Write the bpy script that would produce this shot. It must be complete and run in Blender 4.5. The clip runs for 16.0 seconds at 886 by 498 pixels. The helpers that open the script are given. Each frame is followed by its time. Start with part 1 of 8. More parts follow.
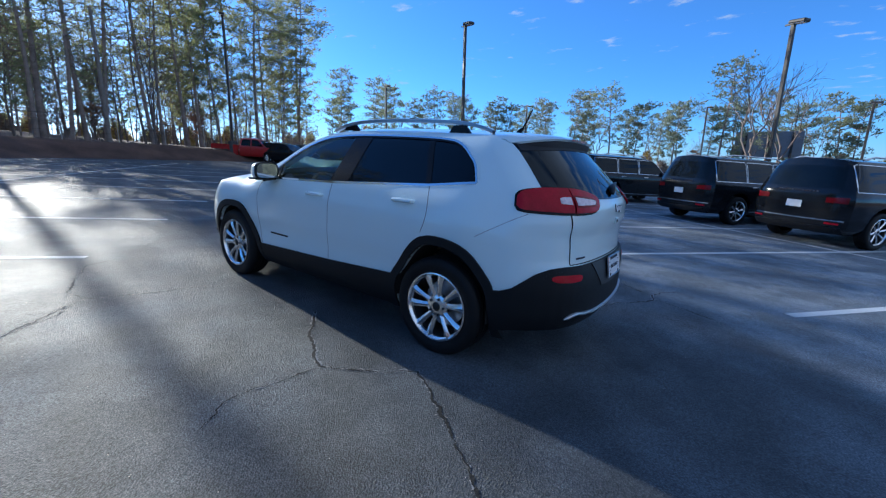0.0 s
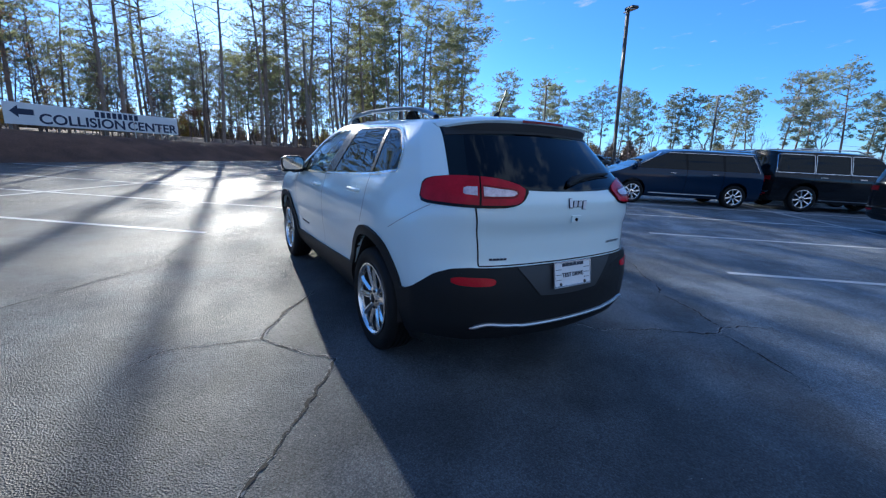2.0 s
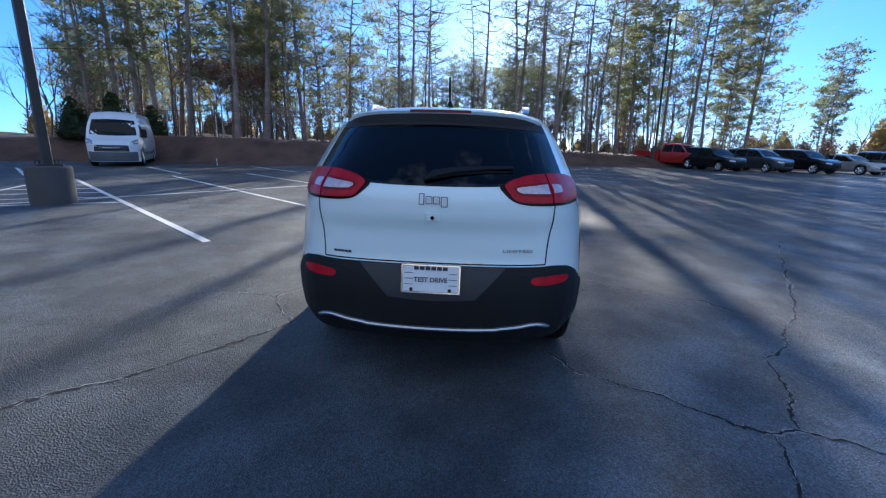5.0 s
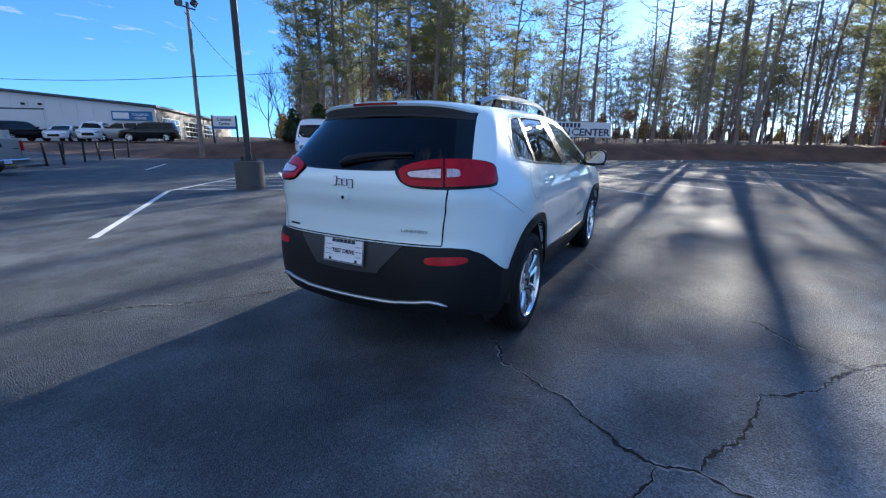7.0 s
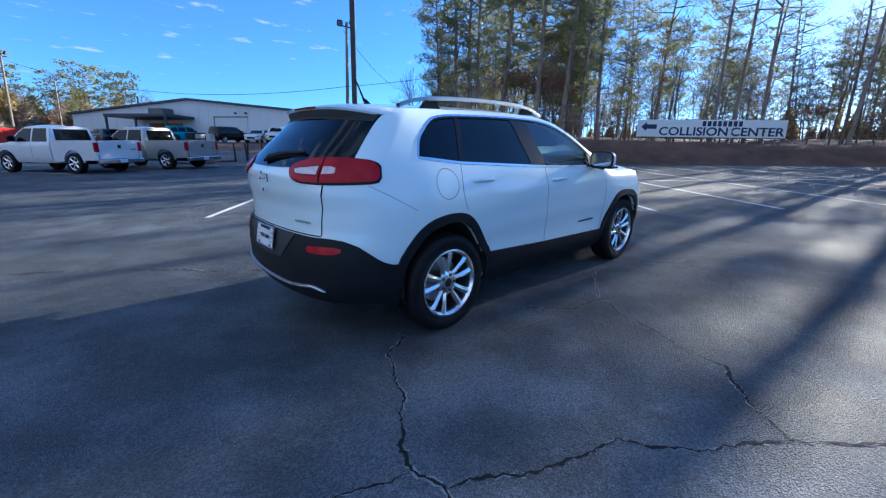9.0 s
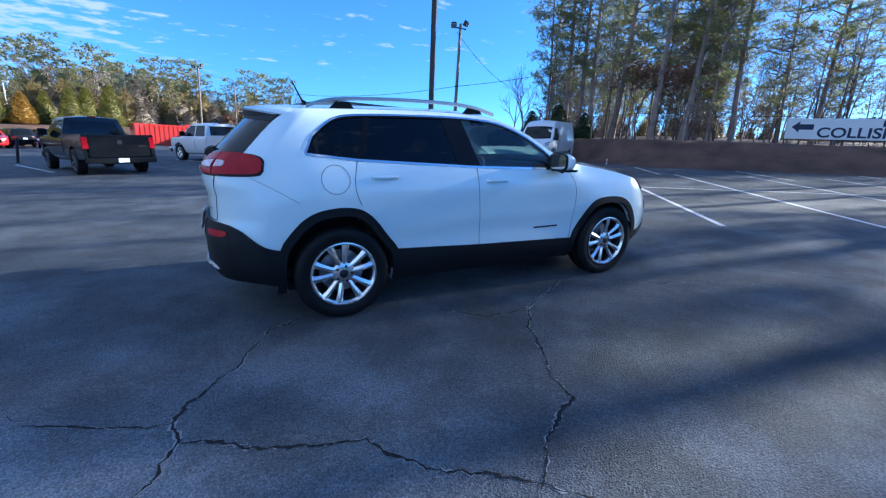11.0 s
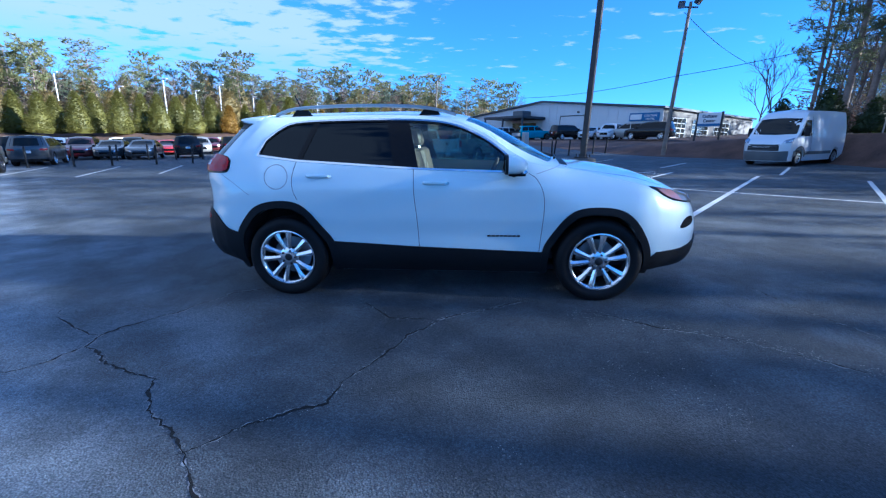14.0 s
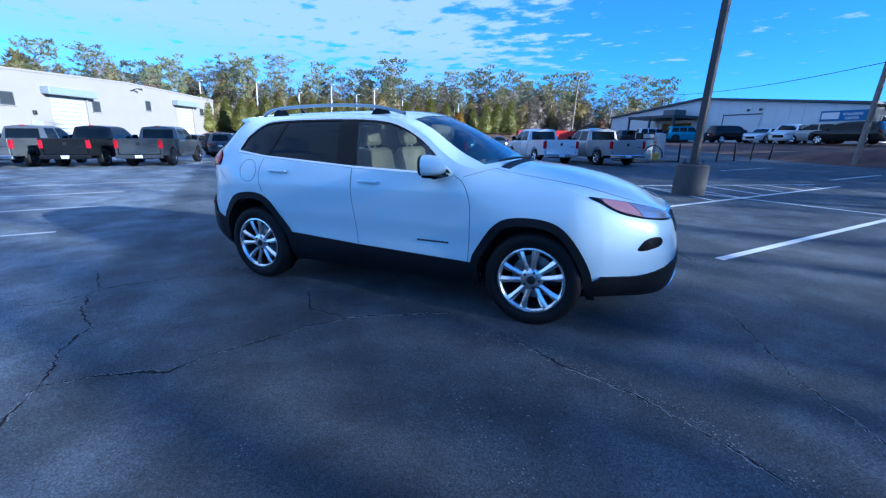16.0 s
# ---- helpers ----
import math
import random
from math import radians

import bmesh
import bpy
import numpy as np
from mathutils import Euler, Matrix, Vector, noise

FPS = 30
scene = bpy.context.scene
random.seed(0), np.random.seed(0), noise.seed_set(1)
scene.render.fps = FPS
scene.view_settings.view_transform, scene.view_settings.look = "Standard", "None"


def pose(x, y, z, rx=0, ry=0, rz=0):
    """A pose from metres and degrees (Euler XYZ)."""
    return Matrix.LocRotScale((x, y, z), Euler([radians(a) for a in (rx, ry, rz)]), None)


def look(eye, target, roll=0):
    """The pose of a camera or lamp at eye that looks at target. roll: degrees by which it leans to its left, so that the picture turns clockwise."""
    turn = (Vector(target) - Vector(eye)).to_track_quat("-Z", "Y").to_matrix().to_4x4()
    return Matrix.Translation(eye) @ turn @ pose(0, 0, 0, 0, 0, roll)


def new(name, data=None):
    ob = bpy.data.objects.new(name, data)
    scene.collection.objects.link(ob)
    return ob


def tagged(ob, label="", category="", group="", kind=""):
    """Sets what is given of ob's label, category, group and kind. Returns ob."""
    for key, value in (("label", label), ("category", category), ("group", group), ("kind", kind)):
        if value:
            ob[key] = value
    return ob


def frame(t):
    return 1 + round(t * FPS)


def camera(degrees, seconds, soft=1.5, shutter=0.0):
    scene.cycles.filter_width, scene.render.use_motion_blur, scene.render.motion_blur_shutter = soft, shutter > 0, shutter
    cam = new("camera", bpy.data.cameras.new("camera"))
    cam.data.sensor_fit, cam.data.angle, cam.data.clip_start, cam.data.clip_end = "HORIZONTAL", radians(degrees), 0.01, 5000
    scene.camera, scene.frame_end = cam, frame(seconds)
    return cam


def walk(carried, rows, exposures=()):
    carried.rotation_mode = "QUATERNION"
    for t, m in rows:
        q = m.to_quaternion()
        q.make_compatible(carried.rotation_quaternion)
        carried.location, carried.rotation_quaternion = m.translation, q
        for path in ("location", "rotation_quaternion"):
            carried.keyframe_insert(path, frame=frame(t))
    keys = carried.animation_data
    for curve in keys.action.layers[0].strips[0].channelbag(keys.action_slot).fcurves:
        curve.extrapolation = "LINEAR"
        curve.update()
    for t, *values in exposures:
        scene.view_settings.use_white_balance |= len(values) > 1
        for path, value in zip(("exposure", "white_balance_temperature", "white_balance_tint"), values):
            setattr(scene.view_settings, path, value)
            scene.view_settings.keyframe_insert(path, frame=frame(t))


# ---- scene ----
cam = camera(94.8, 16.0, 1.25)
PATH = [
    (0, (-2.938, 3.093, 1.384), (-1.815, 1.497, 0.945), 3.7),
    (0.5, (-3.22, 2.827, 1.392), (-1.964, 1.338, 0.942), 3.6),
    (1, (-3.421, 2.514, 1.398), (-2.027, 1.157, 0.934), 3.4),
    (1.5, (-3.663, 2.205, 1.387), (-2.131, 1.008, 0.916), 3.1),
    (2, (-3.851, 1.878, 1.373), (-2.201, 0.852, 0.899), 2.9),
    (2.5, (-3.995, 1.537, 1.389), (-2.247, 0.692, 0.908), 2.8),
    (3, (-4.208, 1.218, 1.397), (-2.381, 0.564, 0.912), 2.7),
    (3.5, (-4.265, 0.871, 1.375), (-2.38, 0.413, 0.89), 2.4),
    (4, (-4.297, 0.504, 1.376), (-2.374, 0.241, 0.89), 2.1),
    (6.5, (-4.2, -1.272, 1.363), (-2.412, -0.542, 0.842), 0.5),
    (7, (-4.098, -1.638, 1.353), (-2.394, -0.732, 0.829), 0.1),
    (7.5, (-3.951, -1.939, 1.351), (-2.332, -0.888, 0.825), -0.2),
    (8, (-3.704, -2.243, 1.365), (-2.178, -1.06, 0.841), -0.2),
    (8.5, (-3.507, -2.598, 1.364), (-2.086, -1.29, 0.844), -0.1),
    (9, (-3.252, -2.897, 1.346), (-1.949, -1.471, 0.828), 0.0),
    (11.5, (-1.588, -3.997, 1.356), (-0.87, -2.206, 0.829), 0.9),
    (12, (-1.22, -4.112, 1.351), (-0.639, -2.272, 0.826), 0.9),
    (12.5, (-0.877, -4.231, 1.352), (-0.463, -2.345, 0.83), 0.6),
    (13, (-0.499, -4.314, 1.359), (-0.278, -2.395, 0.84), 0.1),
    (13.5, (-0.103, -4.238, 1.365), (-0.08, -2.307, 0.848), -0.3),
    (14, (0.319, -4.248, 1.367), (0.158, -2.325, 0.841), -0.5),
    (14.5, (0.691, -4.195, 1.341), (0.362, -2.294, 0.814), -0.7),
    (15, (1.087, -4.028, 1.356), (0.606, -2.159, 0.829), -0.6),
    (15.5, (1.534, -3.911, 1.368), (0.902, -2.088, 0.84), -0.3),
    (16, (1.905, -3.732, 1.355), (1.124, -1.966, 0.832), 0.2),
]
# The car park slopes gently: LOT turns its own plane (z = 0) into the upright world.
LOT = Vector((0.040, 0.0165, 1.0)).rotation_difference(Vector((0, 0, 1))).to_matrix().to_4x4()
EXPOSURES = [(0.0, 1.48, 4200, 4), (4.0, 1.7, 4350, 6), (7.5, 1.86, 4450, 6), (9.0, 1.88, 4300, 6), (12.5, 2.0, 3980, 6), (16.0, 1.80, 3680, 6)]
walk(cam, [(t, LOT @ look(eye, target, roll)) for t, eye, target, roll in PATH], EXPOSURES)


# ---- light ----
SUN_BEARING, SUN_HEIGHT = -5.4, 16.6
world = bpy.data.worlds.new("world")
scene.world = world
world.use_nodes = True
wn, wl = world.node_tree.nodes, world.node_tree.links
sky = wn.new("ShaderNodeTexSky")
sky.sky_type, sky.sun_disc = "NISHITA", False
sky.sun_elevation, sky.sun_rotation = radians(SUN_HEIGHT), radians(90 - SUN_BEARING)
sky.air_density, sky.dust_density, sky.ozone_density = 0.8, 0.30, 4.4
way = wn.new("ShaderNodeTexCoord")
sep = wn.new("ShaderNodeSeparateXYZ")
wl.new(way.outputs["Generated"], sep.inputs[0])


def wmath(op, a, b=None, clamp=False):
    n = wn.new("ShaderNodeMath")
    n.operation, n.use_clamp = op, clamp
    for k, v in enumerate((a, b)):
        if v is None:
            continue
        if isinstance(v, (int, float)):
            n.inputs[k].default_value = v
        else:
            wl.new(v, n.inputs[k])
    return n.outputs[0]


# high rippled cloud over the north-west of the sky
lift = wmath("ADD", wmath("MAXIMUM", sep.outputs[2], 0.0), 0.06)
flat = wn.new("ShaderNodeCombineXYZ")
wl.new(wmath("DIVIDE", sep.outputs[0], lift), flat.inputs[0])
wl.new(wmath("DIVIDE", sep.outputs[1], lift), flat.inputs[1])


def wnoise(scale, detail, rough, sx=1.0, sy=1.0, turn=0.0):
    m = wn.new("ShaderNodeMapping")
    m.inputs["Scale"].default_value = (sx, sy, 1)
    m.inputs["Rotation"].default_value = (0, 0, radians(turn))
    wl.new(flat.outputs[0], m.inputs["Vector"])
    n = wn.new("ShaderNodeTexNoise")
    n.inputs["Scale"].default_value, n.inputs["Detail"].default_value, n.inputs["Roughness"].default_value = scale, detail, rough
    wl.new(m.outputs[0], n.inputs["Vector"])
    return n.outputs["Fac"]


broad = wnoise(0.35, 3, 0.5)
ripple = wnoise(4.2, 7, 0.58, 1.0, 1.3, 35)
side = wn.new("ShaderNodeMapRange")
for socket, v in (("From Min", 0.0), ("From Max", 0.42), ("To Min", 0.04), ("To Max", 0.38)):
    side.inputs[socket].default_value = v
wl.new(wmath("MULTIPLY", sep.outputs[0], -1.0), side.inputs["Value"])
cover = wmath("ADD", wmath("MULTIPLY", ripple, 1.15), wmath("ADD", wmath("MULTIPLY", broad, 0.50), side.outputs[0]))
ramp = wn.new("ShaderNodeMapRange")
ramp.interpolation_type = "SMOOTHSTEP"
ramp.inputs["From Min"].default_value, ramp.inputs["From Max"].default_value = 0.99, 1.17
wl.new(cover, ramp.inputs["Value"])
fade = wmath("MULTIPLY", ramp.outputs[0], wmath("MULTIPLY", wmath("SUBTRACT", sep.outputs[2], 0.05), 7.0, True))
cloud = wn.new("ShaderNodeMix")
cloud.data_type = "RGBA"
wl.new(wmath("MULTIPLY", fade, 0.88), cloud.inputs["Factor"])
wl.new(sky.outputs[0], cloud.inputs["A"])
cloud.inputs["B"].default_value = (3.9, 3.45, 3.15, 1)
back = wn["Background"]
haze = wn.new("ShaderNodeMix")
haze.data_type = "RGBA"
haze.inputs["Factor"].default_value = 0.11
haze.inputs["B"].default_value = (2.7, 2.6, 2.5, 1)
wl.new(cloud.outputs["Result"], haze.inputs["A"])
wl.new(haze.outputs["Result"], back.inputs["Color"])
back.inputs["Strength"].default_value = 0.060
sun = new("sun", bpy.data.lights.new("sun", "SUN"))
sun.data.energy, sun.data.angle, sun.data.color = 5.0, radians(0.6), (1.0, 0.70, 0.40)
sun.matrix_world = look((0, 0, 60), Vector((0, 0, 60)) - Vector((math.cos(radians(SUN_BEARING)) * math.cos(radians(SUN_HEIGHT)), math.sin(radians(SUN_BEARING)) * math.cos(radians(SUN_HEIGHT)), math.sin(radians(SUN_HEIGHT)))))


# ---- materials ----
def mat(name, base, rough=0.6, metal=0.0, var=0.12, scale=2.0, fine=45.0, bump=0.05, coat=0.0, spec=0.5, tint=None, by_piece=0.0):
    """Principled material with variation at two scales and fine relief, in metres of the object's own space."""
    m = bpy.data.materials.new(name)
    m.use_nodes = True
    nt = m.node_tree
    p = nt.nodes["Principled BSDF"]
    p.inputs["Roughness"].default_value, p.inputs["Metallic"].default_value = rough, metal
    p.inputs["Coat Weight"].default_value, p.inputs["Coat Roughness"].default_value = coat, 0.04
    p.inputs["Specular IOR Level"].default_value = spec
    tc = nt.nodes.new("ShaderNodeTexCoord")

    def noi(s, d=5):
        n = nt.nodes.new("ShaderNodeTexNoise")
        n.inputs["Scale"].default_value, n.inputs["Detail"].default_value = s, d
        nt.links.new(tc.outputs["Object"], n.inputs["Vector"])
        return n.outputs["Fac"]

    big, small = noi(scale), noi(fine, 3)
    mixed = nt.nodes.new("ShaderNodeMath")
    mixed.operation = "MULTIPLY_ADD"
    nt.links.new(big, mixed.inputs[0])
    mixed.inputs[1].default_value = 0.65
    half = nt.nodes.new("ShaderNodeMath")
    half.operation = "MULTIPLY"
    half.inputs[1].default_value = 0.35
    nt.links.new(small, half.inputs[0])
    nt.links.new(half.outputs[0], mixed.inputs[2])
    fac = mixed.outputs[0]
    if by_piece:
        info = nt.nodes.new("ShaderNodeObjectInfo")
        add = nt.nodes.new("ShaderNodeMath")
        add.operation = "MULTIPLY_ADD"
        nt.links.new(info.outputs["Random"], add.inputs[0])
        add.inputs[1].default_value = by_piece
        nt.links.new(fac, add.inputs[2])
        fac = add.outputs[0]
    ramp = nt.nodes.new("ShaderNodeValToRGB")
    tint = tint or base
    ramp.color_ramp.elements[0].position, ramp.color_ramp.elements[1].position = 0.28, 0.72
    ramp.color_ramp.elements[0].color = (*[c * (1 - var) for c in base], 1)
    ramp.color_ramp.elements[1].color = (*[min(1.0, c * (1 + var)) for c in tint], 1)
    nt.links.new(fac, ramp.inputs[0])
    nt.links.new(ramp.outputs[0], p.inputs["Base Color"])
    if bump:
        b = nt.nodes.new("ShaderNodeBump")
        b.inputs["Strength"].default_value, b.inputs["Distance"].default_value = min(1.0, bump * 4), 0.01
        nt.links.new(small, b.inputs["Height"])
        nt.links.new(b.outputs[0], p.inputs["Normal"])
    return m


def glass(name, tint, rough=0.0, see=0.5, ior=1.62):
    """A tinted pane: what passes through it is coloured, and its face mirrors."""
    m = bpy.data.materials.new(name)
    m.use_nodes = True
    nt = m.node_tree
    nt.nodes.clear()
    out = nt.nodes.new("ShaderNodeOutputMaterial")
    mix = nt.nodes.new("ShaderNodeMixShader")
    tr, gl, fr = nt.nodes.new("ShaderNodeBsdfTransparent"), nt.nodes.new("ShaderNodeBsdfGlossy"), nt.nodes.new("ShaderNodeFresnel")
    tr.inputs[0].default_value = (*[c * see for c in tint], 1)
    gl.inputs["Roughness"].default_value = rough
    gl.inputs["Color"].default_value = (0.9, 0.95, 1, 1)
    fr.inputs["IOR"].default_value = ior
    nt.links.new(fr.outputs[0], mix.inputs[0])
    nt.links.new(tr.outputs[0], mix.inputs[1])
    nt.links.new(gl.outputs[0], mix.inputs[2])
    nt.links.new(mix.outputs[0], out.inputs[0])
    return m


def foliage(name, base, tint, pass_on=0.42):
    """Leaves that let some light through."""
    m = mat(name, base, 0.6, 0, 0.45, 0.45, 4, 0.0, tint=tint)
    nt = m.node_tree
    p = nt.nodes["Principled BSDF"]
    tr, mix = nt.nodes.new("ShaderNodeBsdfTranslucent"), nt.nodes.new("ShaderNodeMixShader")
    tr.inputs[0].default_value = (*[min(1, c * 1.6) for c in tint], 1)
    mix.inputs[0].default_value = pass_on
    nt.links.new(p.outputs[0], mix.inputs[1])
    nt.links.new(tr.outputs[0], mix.inputs[2])
    nt.links.new(mix.outputs[0], nt.nodes["Material Output"].inputs[0])
    return m


PAINT_WHITE = mat("white_car_paint", (0.75, 0.86, 0.87), 0.28, 0, 0.02, 0.7, 300, 0.0, coat=1.0)
BLACK_PLASTIC = mat("black_textured_plastic", (0.0115, 0.0124, 0.0140), 0.52, 0, 0.25, 2, 260, 0.03, spec=0.22)
GLOSS_BLACK = mat("gloss_black", (0.004, 0.004, 0.005), 0.2, 0, 0.1, 3, 100, 0.0, spec=0.2)
RUBBER = mat("tyre_rubber", (0.0075, 0.0075, 0.008), 0.6, 0, 0.35, 6, 120, 0.05, spec=0.25)
CHROME = mat("bright_chrome", (0.82, 0.83, 0.84), 0.09, 1.0, 0.05, 4, 60, 0.0)
SATIN = mat("satin_silver", (0.46, 0.47, 0.49), 0.35, 1.0, 0.08, 4, 90, 0.0)
ALLOY = mat("polished_alloy", (0.95, 0.93, 0.90), 0.22, 1.0, 0.06, 5, 80, 0.0)
DARK_METAL = mat("dark_metal", (0.035, 0.036, 0.038), 0.5, 0.6, 0.3, 5, 80, 0.03)
LENS_RED = mat("red_lens", (0.34, 0.006, 0.018), 0.25, 0, 0.3, 14, 90, 0.02, coat=0.18, spec=0.12)
LENS_DEEP = mat("deep_red_lens", (0.16, 0.004, 0.008), 0.2, 0, 0.1, 9, 150, 0.0, coat=0.15, spec=0.2)
LENS_CLEAR = mat("clear_lens", (0.42, 0.42, 0.45), 0.12, 0.5, 0.1, 12, 120, 0.02, coat=1.0)
LENS_PINK = mat("pink_clear_lens", (0.62, 0.52, 0.55), 0.2, 0.35, 0.35, 40, 160, 0.04, coat=0.3, spec=0.4)
LENS_AMBER = mat("amber_lens", (0.40, 0.20, 0.19), 0.12, 0.0, 0.1, 12, 120, 0.0, coat=1.0)
LEATHER_TAN = mat("tan_leather", (0.27, 0.21, 0.145), 0.5, 0, 0.1, 5, 120, 0.03)
CABIN_DARK = mat("dark_cabin_trim", (0.02, 0.02, 0.021), 0.7, 0, 0.2, 5, 150, 0.02)
GLASS_DARK = glass("privacy_glass", (0.55, 0.6, 0.62), 0.0, 0.05, 1.40)
GLASS_CLEAR = glass("green_tinted_glass", (0.80, 0.92, 0.88), 0.0, 0.80)
PLATE_WHITE = mat("plate_white", (0.72, 0.74, 0.77), 0.35, 0, 0.08, 9, 150, 0.02)
INK = mat("dark_ink", (0.02, 0.025, 0.05), 0.45, 0, 0.1, 9, 150, 0.0)
LINE_WHITE = mat("worn_line_paint", (0.62, 0.63, 0.62), 0.75, 0, 0.22, 1.3, 30, 0.08)
CONCRETE = mat("concrete", (0.075, 0.072, 0.07), 0.85, 0, 0.25, 1.5, 30, 0.12)
STEEL_BROWN = mat("dark_bronze_pole", (0.045, 0.040, 0.036), 0.5, 0.3, 0.25, 3, 60, 0.02)
WOOD_POLE = mat("weathered_timber_pole", (0.20, 0.17, 0.14), 0.85, 0, 0.3, 3, 50, 0.15)
BARK = mat("pine_bark", (0.155, 0.122, 0.098), 0.9, 0, 0.45, 1.2, 14, 0.35, tint=(0.26, 0.205, 0.165))
NEEDLES = foliage("pine_needles", (0.105, 0.122, 0.055), (0.200, 0.212, 0.100), 0.5)
# backlit haze over the far pines is put into this paler needle colour
NEEDLES_HAZED = foliage("hazed_pine_needles", (0.105, 0.128, 0.078), (0.190, 0.212, 0.130))
NEEDLES_RISE = foliage("sunlit_pine_needles", (0.112, 0.132, 0.048), (0.205, 0.215, 0.088))
HEDGE_GREEN = foliage("conifer_green", (0.100, 0.108, 0.020), (0.200, 0.192, 0.036))
HEDGE_GOLD = foliage("gold_conifer", (0.20, 0.13, 0.012), (0.34, 0.22, 0.03))
RUSSET = foliage("russet_leaves", (0.13, 0.066, 0.036), (0.20, 0.11, 0.062), 0.2)
NEEDLES_YOUNG = foliage("young_pine_needles", (0.12, 0.135, 0.035), (0.22, 0.22, 0.07), 0.5)
OLIVE = foliage("olive_leaves", (0.15, 0.125, 0.045), (0.25, 0.20, 0.07))
SCRUB = foliage("winter_scrub", (0.12, 0.096, 0.068), (0.19, 0.158, 0.115), 0.15)
LAUREL = foliage("dark_evergreen_shrub", (0.016, 0.030, 0.012), (0.045, 0.062, 0.022))
TWIG = mat("bare_twigs", (0.14, 0.115, 0.10), 0.9, 0, 0.3, 1, 12, 0.0)
PINE_STRAW = mat("pine_straw_mulch", (0.060, 0.036, 0.025), 0.95, 0, 0.5, 0.8, 16, 0.5, tint=(0.11, 0.064, 0.042))


# ---- builders ----
class Geo:
    """Gathers vertices and faces for one mesh."""

    def __init__(self):
        self.v, self.f = [], []

    def add(self, verts, faces, m=None):
        n = len(self.v)
        self.v += [tuple(m @ Vector(p)) for p in verts] if m else [tuple(p) for p in verts]
        self.f += [tuple(n + k for k in face) for face in faces]
        return self

    def box(self, x0, x1, y0, y1, z0, z1, b=0.0, m=None):
        """A box with its edges cut back by b."""
        c, h = ((x0 + x1) / 2, (y0 + y1) / 2, (z0 + z1) / 2), ((x1 - x0) / 2, (y1 - y0) / 2, (z1 - z0) / 2)
        b = min(b, *[k * 0.49 for k in h])
        if b <= 0:
            vs = [(c[0] + sx * h[0], c[1] + sy * h[1], c[2] + sz * h[2]) for sx in (-1, 1) for sy in (-1, 1) for sz in (-1, 1)]
            return self.add(vs, [(0, 1, 3, 2), (4, 6, 7, 5), (0, 4, 5, 1), (2, 3, 7, 6), (0, 2, 6, 4), (1, 5, 7, 3)], m)
        vs, ix = [], {}
        for sx in (-1, 1):
            for sy in (-1, 1):
                for sz in (-1, 1):
                    for a in range(3):
                        d = [h[0] - b, h[1] - b, h[2] - b]
                        d[a] = h[a]
                        ix[sx, sy, sz, a] = len(vs)
                        vs.append((c[0] + sx * d[0], c[1] + sy * d[1], c[2] + sz * d[2]))
        fs = []
        for a in range(3):
            p, q = [k for k in range(3) if k != a]
            for s in (-1, 1):
                ring = []
                for sp, sq in ((-1, -1), (1, -1), (1, 1), (-1, 1)):
                    k = [0, 0, 0]
                    k[a], k[p], k[q] = s, sp, sq
                    ring.append(ix[(*k, a)])
                fs.append(tuple(ring if (s > 0) == (a != 1) else ring[::-1]))
            for sp in (-1, 1):
                for sq in (-1, 1):
                    k0, k1 = [0, 0, 0], [0, 0, 0]
                    k0[a], k0[p], k0[q] = -1, sp, sq
                    k1[a], k1[p], k1[q] = 1, sp, sq
                    fs.append((ix[(*k0, p)], ix[(*k1, p)], ix[(*k1, q)], ix[(*k0, q)]))
        fs += [tuple(ix[sx, sy, sz, a] for a in range(3)) for sx in (-1, 1) for sy in (-1, 1) for sz in (-1, 1)]
        return self.add(vs, fs, m)

    def tube(self, pts, radii, seg=8, caps=True, m=None):
        """A round tube along points, with a radius at each or one for all."""
        pts = [Vector(p) for p in pts]
        radii = radii if isinstance(radii, (list, tuple)) else [radii] * len(pts)
        vs, fs = [], []
        side = None
        for k, p in enumerate(pts):
            t = (pts[min(k + 1, len(pts) - 1)] - pts[max(k - 1, 0)]).normalized()
            if side is None:
                side = t.orthogonal().normalized()
            side = (side - t * side.dot(t)).normalized()
            up = t.cross(side)
            for j in range(seg):
                a = 2 * math.pi * j / seg
                vs.append(p + radii[k] * (math.cos(a) * side + math.sin(a) * up))
        for k in range(len(pts) - 1):
            for j in range(seg):
                fs.append((k * seg + j, k * seg + (j + 1) % seg, (k + 1) * seg + (j + 1) % seg, (k + 1) * seg + j))
        if caps:
            fs += [tuple(range(seg))[::-1], tuple(range((len(pts) - 1) * seg, len(pts) * seg))]
        return self.add(vs, fs, m)

    def lathe(self, rings, seg=32, m=None, closed=False):
        """Turns (radius, height) pairs about the local y axis."""
        vs = [(r * math.cos(2 * math.pi * j / seg), h, r * math.sin(2 * math.pi * j / seg)) for r, h in rings for j in range(seg)]
        n = len(rings)
        fs = [(k * seg + j, k * seg + (j + 1) % seg, ((k + 1) % n) * seg + (j + 1) % seg, ((k + 1) % n) * seg + j) for k in range(n if closed else n - 1) for j in range(seg)]
        return self.add(vs, fs, m)

    def prism(self, ring, depth, m=None):
        """A flat outline in local x, z pushed along y by depth."""
        n = len(ring)
        vs = [(x, 0, z) for x, z in ring] + [(x, depth, z) for x, z in ring]
        fs = [tuple(range(n)), tuple(range(n, 2 * n))[::-1]] + [(k, k + n, (k + 1) % n + n, (k + 1) % n) for k in range(n)]
        return self.add(vs, fs, m)

